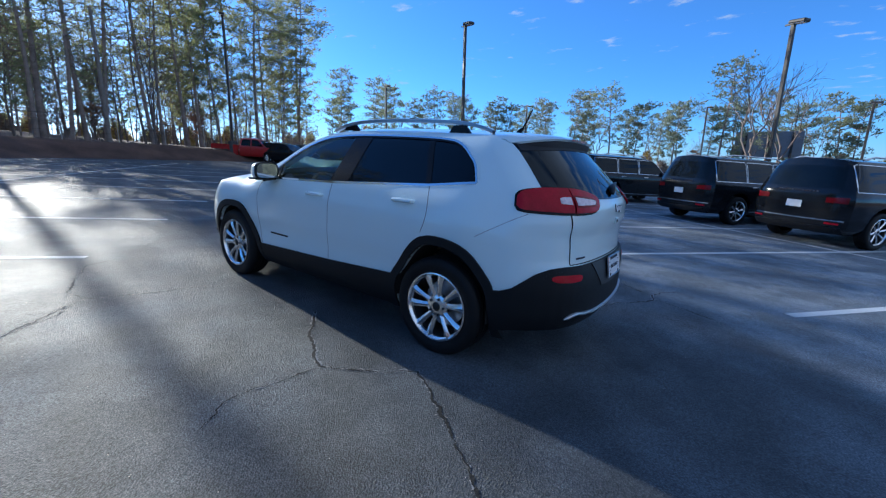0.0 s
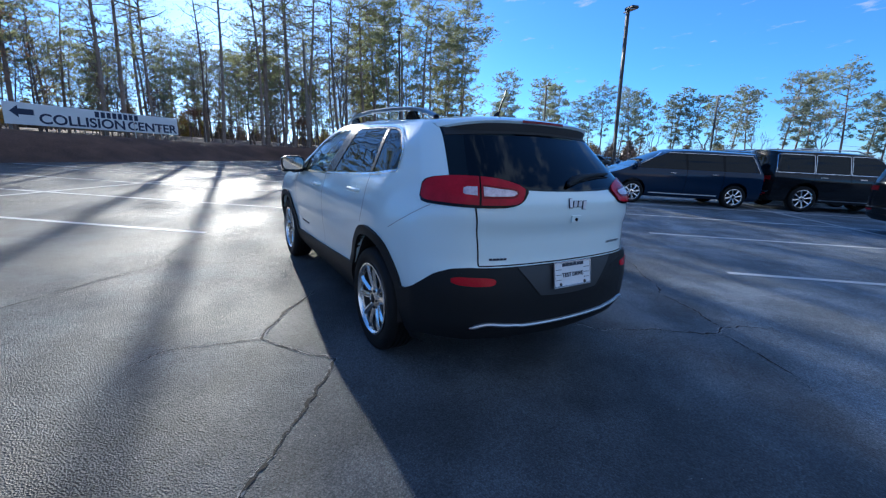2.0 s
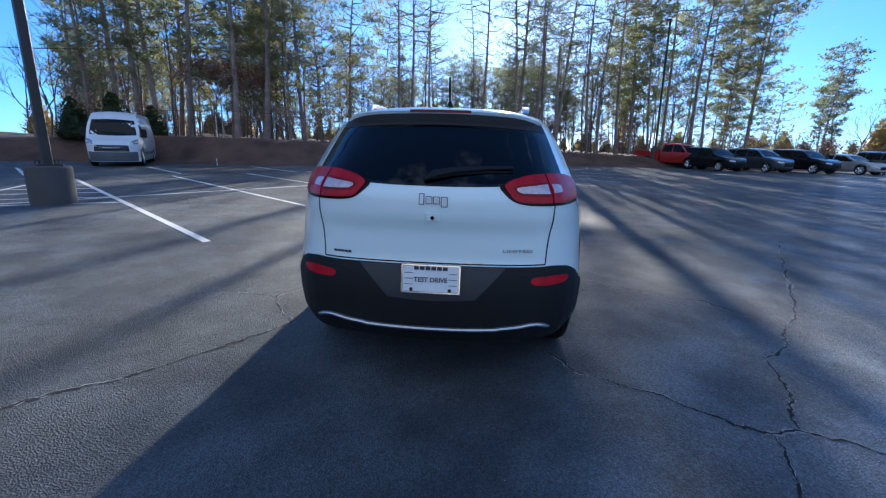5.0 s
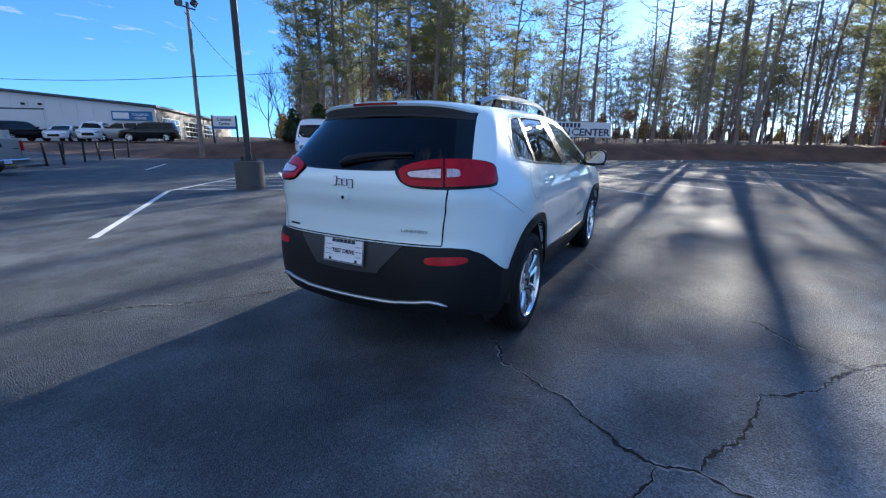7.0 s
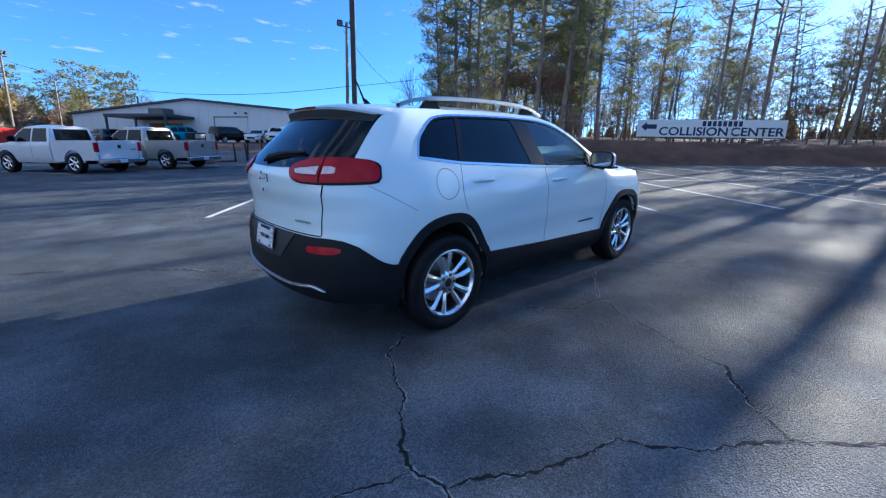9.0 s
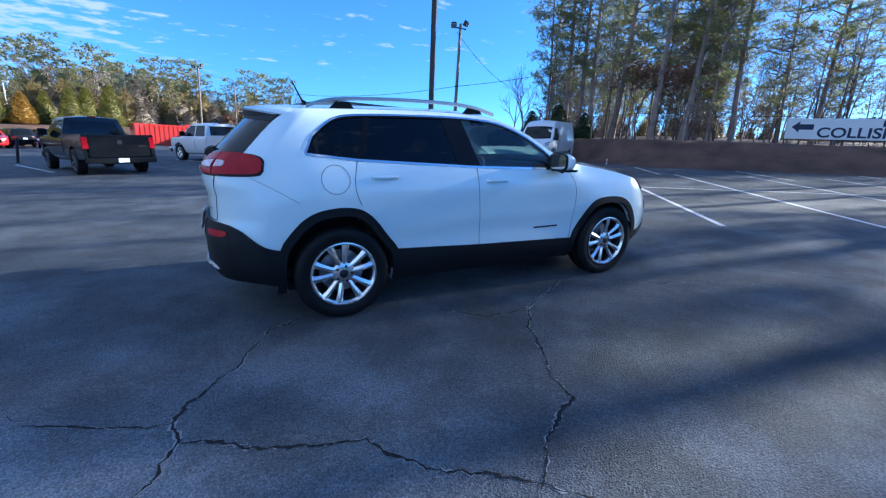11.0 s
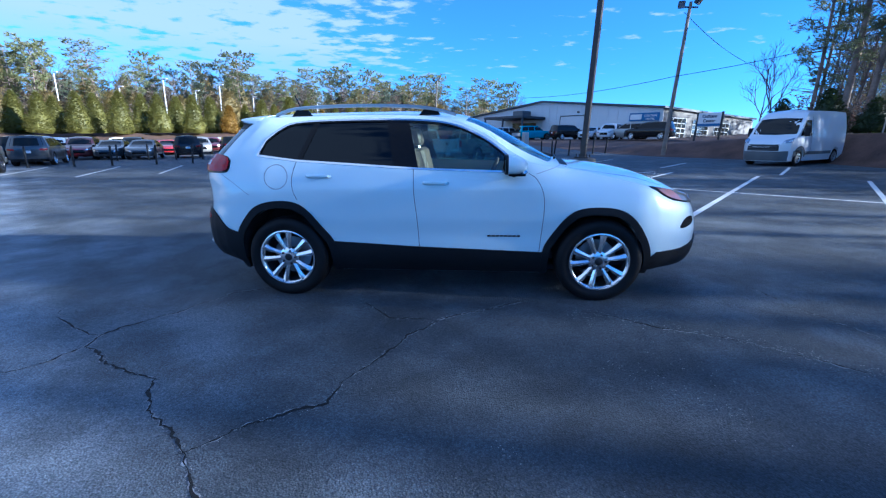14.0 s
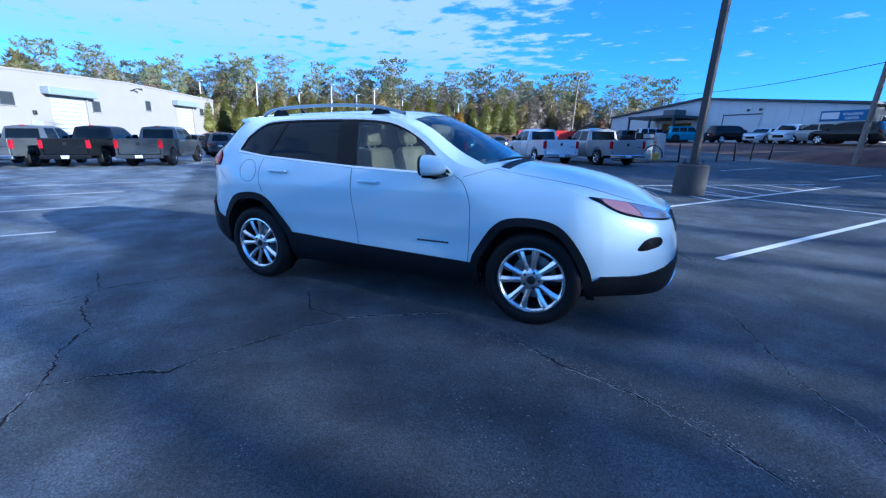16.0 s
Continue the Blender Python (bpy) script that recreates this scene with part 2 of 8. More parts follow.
    def strip(self, rows, close=False):
        """A sheet through rows of points."""
        n = len(rows[0])
        vs = [p for r in rows for p in r]
        fs = [(k * n + j, k * n + j + 1, (k + 1) * n + j + 1, (k + 1) * n + j) for k in range(len(rows) - 1) for j in range(n - 1)]
        return self.add(vs, fs)

    def mesh(self, name, material=None, smooth=35, fix=True):
        me = bpy.data.meshes.new(name)
        me.from_pydata(self.v, [], self.f)
        if fix:
            bm = bmesh.new()
            bm.from_mesh(me)
            bmesh.ops.recalc_face_normals(bm, faces=bm.faces)
            bm.to_mesh(me)
            bm.free()
        if smooth:
            me.shade_smooth()
            me.set_sharp_from_angle(angle=radians(smooth))
        if material:
            me.materials.append(material)
        return me


def part(name, geo, material, parent=None, label="", m=None, smooth=35, fix=True):
    """One mesh object under a thing or a part."""
    me = geo if isinstance(geo, bpy.types.Mesh) else geo.mesh(name, material, smooth, fix)
    if isinstance(geo, bpy.types.Mesh) and material and not me.materials:
        me.materials.append(material)
    ob = new(name, me)
    if parent:
        ob.parent = parent
    if m:
        ob.matrix_basis = m
    return tagged(ob, label)


def thing(name, m, label, category, group="", kind=""):
    ob = new(name)
    ob.empty_display_size = 0.3
    ob.matrix_basis = m
    return tagged(ob, label, category, group, kind)


def on_lot(x, y, turn=0.0, z=0.0):
    """A pose standing square on the sloping car park."""
    return LOT @ pose(x, y, z, 0, 0, turn)


def upright(x, y, turn=0.0, z=0.0):
    """A plumb pose at a place given in the car park's plane."""
    return Matrix.Translation(LOT @ Vector((x, y, z))) @ pose(0, 0, 0, 0, 0, turn)


def smooth01(a, b, v):
    s = min(1.0, max(0.0, (v - a) / (b - a)))
    return s * s * (3 - 2 * s)


def curve_at(table, v):
    """Smooth monotone interpolation through (v, value) pairs; level beyond the ends."""
    if v <= table[0][0]:
        return table[0][1]
    if v >= table[-1][0]:
        return table[-1][1]
    k = max(i for i in range(len(table) - 1) if table[i][0] <= v)

    def slope(i):
        if i in (0, len(table) - 1):
            j = min(i, len(table) - 2)
            return (table[j + 1][1] - table[j][1]) / (table[j + 1][0] - table[j][0])
        a = (table[i][1] - table[i - 1][1]) / (table[i][0] - table[i - 1][0])
        b = (table[i + 1][1] - table[i][1]) / (table[i + 1][0] - table[i][0])
        return 0.0 if a * b <= 0 else 2 * a * b / (a + b)

    x0, y0, x1, y1 = *table[k], *table[k + 1]
    h = x1 - x0
    s = (v - x0) / h
    return (2 * s**3 - 3 * s**2 + 1) * y0 + (s**3 - 2 * s**2 + s) * h * slope(k) + (3 * s**2 - 2 * s**3) * y1 + (s**3 - s**2) * h * slope(k + 1)


# ---- ground ----
def asphalt(name):
    m = mat(name, (0.0600, 0.0680, 0.0780), 0.55, 0, 0.40, 0.55, 60, 0.0, spec=0.34, tint=(0.125, 0.139, 0.156))
    nt = m.node_tree
    p = nt.nodes["Principled BSDF"]
    tc = nt.nodes.new("ShaderNodeTexCoord")
    grit = nt.nodes.new("ShaderNodeTexVoronoi")
    grit.inputs["Scale"].default_value = 120
    nt.links.new(tc.outputs["Object"], grit.inputs["Vector"])
    roll = nt.nodes.new("ShaderNodeTexNoise")
    roll.inputs["Scale"].default_value, roll.inputs["Detail"].default_value = 140, 5
    nt.links.new(tc.outputs["Object"], roll.inputs["Vector"])
    add = nt.nodes.new("ShaderNodeMath")
    add.operation = "MULTIPLY_ADD"
    nt.links.new(grit.outputs["Distance"], add.inputs[0])
    add.inputs[1].default_value = 1.0
    nt.links.new(roll.outputs["Fac"], add.inputs[2])
    b = nt.nodes.new("ShaderNodeBump")
    b.inputs["Strength"].default_value, b.inputs["Distance"].default_value = 1.0, 0.008
    nt.links.new(add.outputs[0], b.inputs["Height"])
    nt.links.new(b.outputs[0], p.inputs["Normal"])
    # worn patches are smoother
    patch = nt.nodes.new("ShaderNodeTexNoise")
    patch.inputs["Scale"].default_value, patch.inputs["Detail"].default_value = 0.55, 6
    nt.links.new(tc.outputs["Object"], patch.inputs["Vector"])
    r = nt.nodes.new("ShaderNodeMapRange")
    r.inputs["From Min"].default_value, r.inputs["From Max"].default_value = 0.3, 0.7
    r.inputs["To Min"].default_value, r.inputs["To Max"].default_value = 0.62, 0.84
    nt.links.new(patch.outputs["Fac"], r.inputs["Value"])
    nt.links.new(r.outputs[0], p.inputs["Roughness"])
    speck = nt.nodes.new("ShaderNodeTexVoronoi")
    speck.inputs["Scale"].default_value = 60
    nt.links.new(tc.outputs["Object"], speck.inputs["Vector"])
    near = nt.nodes.new("ShaderNodeMapRange")
    near.inputs["From Min"].default_value, near.inputs["From Max"].default_value = 0.10, 0.22
    near.inputs["To Min"].default_value, near.inputs["To Max"].default_value = 1.0, 0.0
    nt.links.new(speck.outputs["Distance"], near.inputs["Value"])
    pick = nt.nodes.new("ShaderNodeSeparateColor")
    nt.links.new(speck.outputs["Color"], pick.inputs[0])
    some = nt.nodes.new("ShaderNodeMath")
    some.operation = "GREATER_THAN"
    some.inputs[1].default_value = 0.86
    nt.links.new(pick.outputs[0], some.inputs[0])
    both_f = nt.nodes.new("ShaderNodeMath")
    both_f.operation = "MULTIPLY"
    nt.links.new(near.outputs[0], both_f.inputs[0])
    nt.links.new(some.outputs[0], both_f.inputs[1])
    mixc = nt.nodes.new("ShaderNodeMix")
    mixc.data_type = "RGBA"
    nt.links.new(both_f.outputs[0], mixc.inputs["Factor"])
    nt.links.new(p.inputs["Base Color"].links[0].from_socket, mixc.inputs["A"])
    mixc.inputs["B"].default_value = (0.17, 0.178, 0.19, 1)
    pore = nt.nodes.new("ShaderNodeMapRange")
    pore.inputs["From Min"].default_value, pore.inputs["From Max"].default_value = 0.25, 0.75
    pore.inputs["To Min"].default_value, pore.inputs["To Max"].default_value = 1.22, 0.66
    nt.links.new(grit.outputs["Distance"], pore.inputs["Value"])
    own = nt.nodes.new("ShaderNodeSeparateColor")
    nt.links.new(grit.outputs["Color"], own.inputs[0])
    stone = nt.nodes.new("ShaderNodeMapRange")  # every stone has its own shade
    stone.inputs["To Min"].default_value, stone.inputs["To Max"].default_value = 0.78, 1.24
    nt.links.new(own.outputs[0], stone.inputs["Value"])
    shade = nt.nodes.new("ShaderNodeMath")
    shade.operation = "MULTIPLY"
    nt.links.new(pore.outputs[0], shade.inputs[0])
    nt.links.new(stone.outputs[0], shade.inputs[1])
    dim = nt.nodes.new("ShaderNodeVectorMath")
    dim.operation = "SCALE"
    nt.links.new(mixc.outputs["Result"], dim.inputs[0])
    # a darker strip running from stall to stall, and pale dusty blotches
    spot = nt.nodes.new("ShaderNodeSeparateXYZ")
    nt.links.new(tc.outputs["Object"], spot.inputs[0])

    def calc(op, a, b, c=None):
        n = nt.nodes.new("ShaderNodeMath")
        n.operation = op
        for k, v in enumerate((a, b, c)):
            if isinstance(v, (int, float)):
                n.inputs[k].default_value = v
            elif v is not None:
                nt.links.new(v, n.inputs[k])
        return n.outputs[0]

    def spread(value, lo, hi, out_lo, out_hi):
        n = nt.nodes.new("ShaderNodeMapRange")
        n.interpolation_type = "SMOOTHSTEP"
        for k, v in (("From Min", lo), ("From Max", hi), ("To Min", out_lo), ("To Max", out_hi)):
            n.inputs[k].default_value = v
        nt.links.new(value, n.inputs["Value"])
        return n.outputs[0]

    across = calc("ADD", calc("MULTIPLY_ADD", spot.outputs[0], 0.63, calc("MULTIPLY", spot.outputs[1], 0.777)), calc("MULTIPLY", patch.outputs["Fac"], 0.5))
    dark_strip = spread(calc("ABSOLUTE", calc("ADD", across, 2.52), 0.0), 0.10, 0.34, 0.70, 1.0)
    blotch = nt.nodes.new("ShaderNodeTexNoise")
    blotch.inputs["Scale"].default_value, blotch.inputs["Detail"].default_value, blotch.inputs["Roughness"].default_value = 1.7, 7, 0.62
    nt.links.new(tc.outputs["Object"], blotch.inputs["Vector"])
    # broad bands: palest below across -3, darkest near -1.2, a little paler past 2
    tone_bands = calc("MULTIPLY", calc("MULTIPLY", spread(across, -3.0, -1.2, 1.62, 0.68), spread(across, -3.1, -2.7, 1.2, 1.0)), spread(across, 0.2, 2.2, 1.0, 1.16))
    # random blotches multiplied by the broad bands
    worn = calc("MULTIPLY", spread(blotch.outputs["Fac"], 0.36, 0.68, 0.72, 1.34), tone_bands)
    nt.links.new(calc("MULTIPLY", calc("MULTIPLY", shade.outputs[0], dark_strip), worn), dim.inputs["Scale"])
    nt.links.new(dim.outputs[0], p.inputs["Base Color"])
    return m


ASPHALT = asphalt("asphalt")
CRUMB = mat("crumbled_stone", (0.26, 0.265, 0.27), 0.9, 0, 0.5, 20, 160, 0.15)
CRACK = mat("crack_filling", (0.006, 0.006, 0.006), 0.9, 0, 0.4, 5, 80, 0.1)

STALL = Vector((math.cos(radians(52.3)), math.sin(radians(52.3)), 0))  # along the parking stalls
CROSS = Vector((STALL.y, -STALL.x, 0))  # from stall to stall
TOE, ALONG, OUT = Vector((23.3, 3.0, 0)), Vector((0.6, -0.8, 0)), Vector((0.8, 0.6, 0))  # foot of the planted bank


def bank(x, y):
    """Height of the land over the car park's plane."""
    q = Vector((x, y, 0)) - TOE
    a, s = q.dot(ALONG), q.dot(OUT)
    s += 0.5 * max(0.0, a - 8) - 5.0 * (1 - smooth01(-18, -9, a))
    top = curve_at([(-34, 0.5), (-27, 0.85), (-20, 1.3), (-12, 1.5), (-8, 1.45), (5, 1.1), (26, 0.9), (45, 0.3), (60, 0.0)], a)
    h = top * smooth01(0, 3.4, s) * smooth01(-36, -27, a) + 0.5 * smooth01(8, 40, s)
    h += 1.0 * smooth01(23, 42, y - 0.15 * x) * (1 - smooth01(0, 3.4, s) * smooth01(-34, -27, a)) * smooth01(-3, 4, x)
    r = -0.60 * x + 0.80 * y
    h += (2.4 * smooth01(60, 66, r) + 5.0 * smooth01(70, 120, r)) * (1 - smooth01(-14, 2, x))
    return h


def world_height(x, y):
    """The land as a whole: the sloping plane near by, level far off."""
    far = smooth01(70, 160, math.hypot(x, y))
    p = LOT @ Vector((x, y, bank(x, y)))
    return Vector((p.x, p.y, p.z * (1 - far) + far * (bank(x, y) * 0.8 - 0.6)))


def steps(near0, near1, fine, reach):
    """Even steps near by, growing ones beyond."""
    out = [near0 + fine * k for k in range(int((near1 - near0) / fine) + 1)]
    d = fine
    while out[-1] < reach:
        d *= 1.35
        out.append(out[-1] + d)
        out.insert(0, out[0] - d)
    return out


gx, gy = steps(-14, 50, 0.8, 900), steps(-40, 52, 0.8, 900)
g = Geo()
g.strip([[world_height(x, y) - Vector((0, 0, 0.06)) + Vector((0, 0, 0.05 * noise.noise((x * 0.6, y * 0.6, 0)) if bank(x, y) > 0.1 else 0)) for x in gx] for y in gy])
tagged(part("ground", g, PINE_STRAW, smooth=60, fix=False), "brown pine-straw bank and bare winter ground", "ground", kind="structure")

# the paved sheet ends at the foot of the bank
g = Geo()
rows = []
for k in range(0, 44):
    a = -64 + 3 * k
    edge = TOE + a * ALONG - OUT * (0.5 * max(0.0, a - 8) - 5.0 * (1 - smooth01(-18, -9, a)) - 0.15 * noise.noise((a * 0.4, 0, 0)))
    row = []
    for j in range(0, 40):
        s = -((j / 39) ** 1.6) * 110
        q = edge + s * OUT
        row.append(LOT @ Vector((q.x, q.y, bank(q.x, q.y))))
    rows.append(row)
g.strip(rows)
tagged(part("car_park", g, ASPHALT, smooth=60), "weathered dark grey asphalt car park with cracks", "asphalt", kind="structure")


def ribbon(g, pts, width, z, jitter=0.0, taper=False):
    """A flat strip along points in the car park's plane."""
    fine, n0 = [], Vector((random.random() * 99, 7.0, 3.0))
    for p, q in zip(pts, pts[1:]):
        p, q = Vector((*p, 0)), Vector((*q, 0))
        n = max(1, int((q - p).length / (0.05 if jitter else 2.0)))
        fine += [p.lerp(q, k / n) for k in range(n)]
    fine.append(Vector((*pts[-1], 0)))
    if jitter:
        fine = [p + jitter * Vector((noise.noise(p * 6 + n0), noise.noise(p * 6 - n0), 0)) + 0.4 * jitter * Vector((noise.noise(p * 25 + n0), noise.noise(p * 25 - n0), 0)) for p in fine]
    rows, lips = [], [[], []]
    for k, p in enumerate(fine):
        t = (fine[min(k + 1, len(fine) - 1)] - fine[max(k - 1, 0)]).normalized()
        w = width / 2
        if taper:
            w *= (0.45 + 0.9 * abs(noise.noise(p * 5 + n0)) + 0.5 * abs(noise.noise(p * 30))) * min(1, 0.25 + k / 6, 0.25 + (len(fine) - 1 - k) / 6)
        side = Vector((-t.y, t.x, 0)) * w
        rows.append([LOT @ (p - side + Vector((0, 0, z))), LOT @ (p + side + Vector((0, 0, z)))])
    g.strip(rows)


def stripe(p, q, width=0.105):
    g = Geo()
    ribbon(g, [p, q], width, 0.004)
    return tagged(part("parking_line", g, LINE_WHITE, smooth=0), "worn white painted parking line on asphalt", "road marking", "parking lines", "structure")


def lot_at(origin, k, depth):
    q = Vector((*origin, 0)) + CROSS * k + STALL * depth
    return (q.x, q.y)


LEFT_ROW, RIGHT_ROW, PITCH = (0.88, 3.41), (-1.47, -3.96), 2.69
for k in range(0, 9):
    stripe(lot_at(LEFT_ROW, k * PITCH, 0), lot_at(LEFT_ROW, k * PITCH, 11.4))
stripe((-1.52, 5.25), (2.02, 9.83))
stripe((2.02, 9.83), (7.35, 12.75))
stripe(lot_at(LEFT_ROW, -PITCH, 5.9), lot_at(LEFT_ROW, 26, 5.7))
for k in range(-5, 8):
    stripe(lot_at(RIGHT_ROW, k * PITCH, 0), lot_at(RIGHT_ROW, k * PITCH, -11.2))
stripe(lot_at(RIGHT_ROW, -12, -5.6), lot_at(RIGHT_ROW, 22, -5.6))
for k in range(0, 6):  # hatching round the lamp base
    p = Vector((2.02, 9.83)).lerp(Vector((7.35, 12.75)), (k + 0.3) / 6)
    d = Vector((0.50, -0.866))
    q = p - Vector((0.88, 3.41))
    far = (q.x * STALL.y - q.y * STALL.x) / (d.y * STALL.x - d.x * STALL.y)
    stripe(tuple(p), tuple(p + d * far), 0.09)
for k in range(0, 8):  # stalls along the foot of the bank
    p = TOE + ALONG * (-24 + 4.4 * k) - OUT * 0.4
    q = p - STALL * 4.6
    stripe((p.x, p.y), (q.x, q.y))
for p, q in [((-13.1, 12.2), (-16.1, 17.7)), ((-10.6, 13.5), (-13.7, 19.3)), ((-18.5, 9.8), (-23.0, 16.5)), ((-15.4, 10.7), (-19.2, 17.0)), ((-5.4, 23.7), (-3.0, 19.5)), ((-8.0, 15.2), (-10.8, 20.2))]:
    stripe(p, q)

CRACKS_RIGHT = [
    [(2.36, -5.04), (0.25, -3.70), (-0.48, -3.24), (-0.80, -3.01), (-1.00, -2.82)],
    [(-1.00, -2.82), (-1.15, -2.69), (-1.40, -2.54), (-1.57, -2.27), (-1.90, -2.18), (-2.25, -1.96), (-2.35, -1.95)],
    [(-1.00, -2.82), (-0.78, -2.59), (-0.46, -2.41), (-0.45, -2.20), (-0.30, -1.95), (-0.15, -1.62), (0.03, -1.35), (0.76, -0.92)],
    [(-2.66, -2.32), (-2.54, -2.25), (-2.43, -2.14), (-2.35, -1.95), (-2.40, -1.78), (-2.34, -1.60), (-2.13, -1.36), (-2.03, -1.13), (-1.90, -0.90), (-1.65, -0.72)],
    [(0.03, -1.35), (-0.37, -1.32), (-0.71, -0.97)],
    [(-3.02, -1.51), (-2.65, -1.68), (-2.40, -1.78)],
    [(-3.00, -1.48), (-3.17, -1.31)],
]
CRACKS_LEFT = [
    [(-3.91, 3.12), (-3.09, 2.56), (-2.63, 2.16), (-2.47, 2.02), (-2.34, 1.84), (-2.10, 1.63), (-1.76, 1.38), (-1.43, 1.16), (-1.25, 1.34), (-0.94, 1.55), (-0.55, 1.33), (-0.10, 0.98)],
    [(-0.94, 1.55), (-0.87, 1.90), (-0.85, 2.13), (-1.01, 2.33)],
    [(2.77, 0.08), (2.86, -0.42), (2.93, -0.92), (3.05, -1.28), (3.20, -1.60), (3.51, -2.04), (5.81, -3.93)],
    [(1.12, 1.20), (1.28, 1.79), (1.44, 2.17), (1.16, 2.42), (0.96, 2.72)],
    [(1.44, 2.17), (1.78, 2.21), (2.61, 1.86), (2.76, 1.46)],
    [(0.43, 3.29), (0.86, 2.82), (1.51, 2.14)],
    [(1.18, -1.12), (1.70, -1.39), (2.16, -1.55), (2.67, -1.94)],
]
CRACKS = CRACKS_RIGHT + CRACKS_LEFT


def crack(pts, width, seed):
    """A jagged gap whose two lips wander apart and together."""
    n0 = Vector((seed * 7.3, 3.1, 0.7))
    fine = []
    for p, q in zip(pts, pts[1:]):
        p, q = Vector((*p, 0)), Vector((*q, 0))
        n = max(1, int((q - p).length / 0.018))
        fine += [p.lerp(q, k / n) for k in range(n)]
    fine.append(Vector((*pts[-1], 0)))
    fine = [p + 0.03 * Vector((noise.noise(p * 5 + n0), noise.noise(p * 5 - n0), 0)) + 0.016 * Vector((noise.noise(p * 22 + n0), noise.noise(p * 22 - n0), 0)) + 0.007 * Vector((noise.noise(p * 70 + n0), noise.noise(p * 70 - n0), 0)) for p in fine]
    rows, lips = [], [[], []]
    for k, p in enumerate(fine):
        t = (fine[min(k + 1, len(fine) - 1)] - fine[max(k - 1, 0)]).normalized()
        end = min(1, 0.2 + k / 10, 0.2 + (len(fine) - 1 - k) / 10)
        w = [width * end * max(0.12, 0.42 + 0.75 * noise.noise(p * 3.5 + n0) + 0.8 * noise.noise(p * 60 + n0 * s)) for s in (2, 5)]
        side = Vector((-t.y, t.x, 0))
        rows.append([LOT @ (p - side * w[0] + Vector((0, 0, 0.003))), LOT @ (p + side * w[1] + Vector((0, 0, 0.003)))])
        for side_k, sign in ((0, -1), (1, 1)):  # pale crumbled stone along the lips, in broken stretches
            crumb = width * end * (1.1 * noise.noise(p * 2.1 + n0 * (3 + side_k)) + 1.3 * noise.noise(p * 38 + n0 * (6 + side_k)) + 0.15)
            lips[side_k].append([LOT @ (p + side * sign * w[side_k] * 0.8 + Vector((0, 0, 0.0022))), LOT @ (p + side * sign * (w[side_k] + max(0.0, crumb)) + Vector((0, 0, 0.0022)))] if crumb > 0.001 else None)
    edge = Geo()
    for lip in lips:
        run = []
        for row in lip + [None]:
            if row:
                run.append(row)
            else:
                if len(run) > 1:
                    edge.strip(run)
                run = []
    return Geo().strip(rows), edge


for k, pts in enumerate(CRACKS):
    gap, edge = crack(pts, 0.015 if k in (0, 1, 2, 3, 7) else 0.010, k + 1)
    ob = part("crack", gap, CRACK, smooth=0, fix=False)
    part("crumbled_edge", edge, CRUMB, ob, "pale crumbled edge", smooth=0, fix=False)
    tagged(ob, "meandering open crack with crumbled edges in the asphalt", "crack", "cracks in the asphalt", "structure")


# ---- vehicles: a body is one smooth hull, and everything on it is laid onto that hull ----
from mathutils.bvhtree import BVHTree


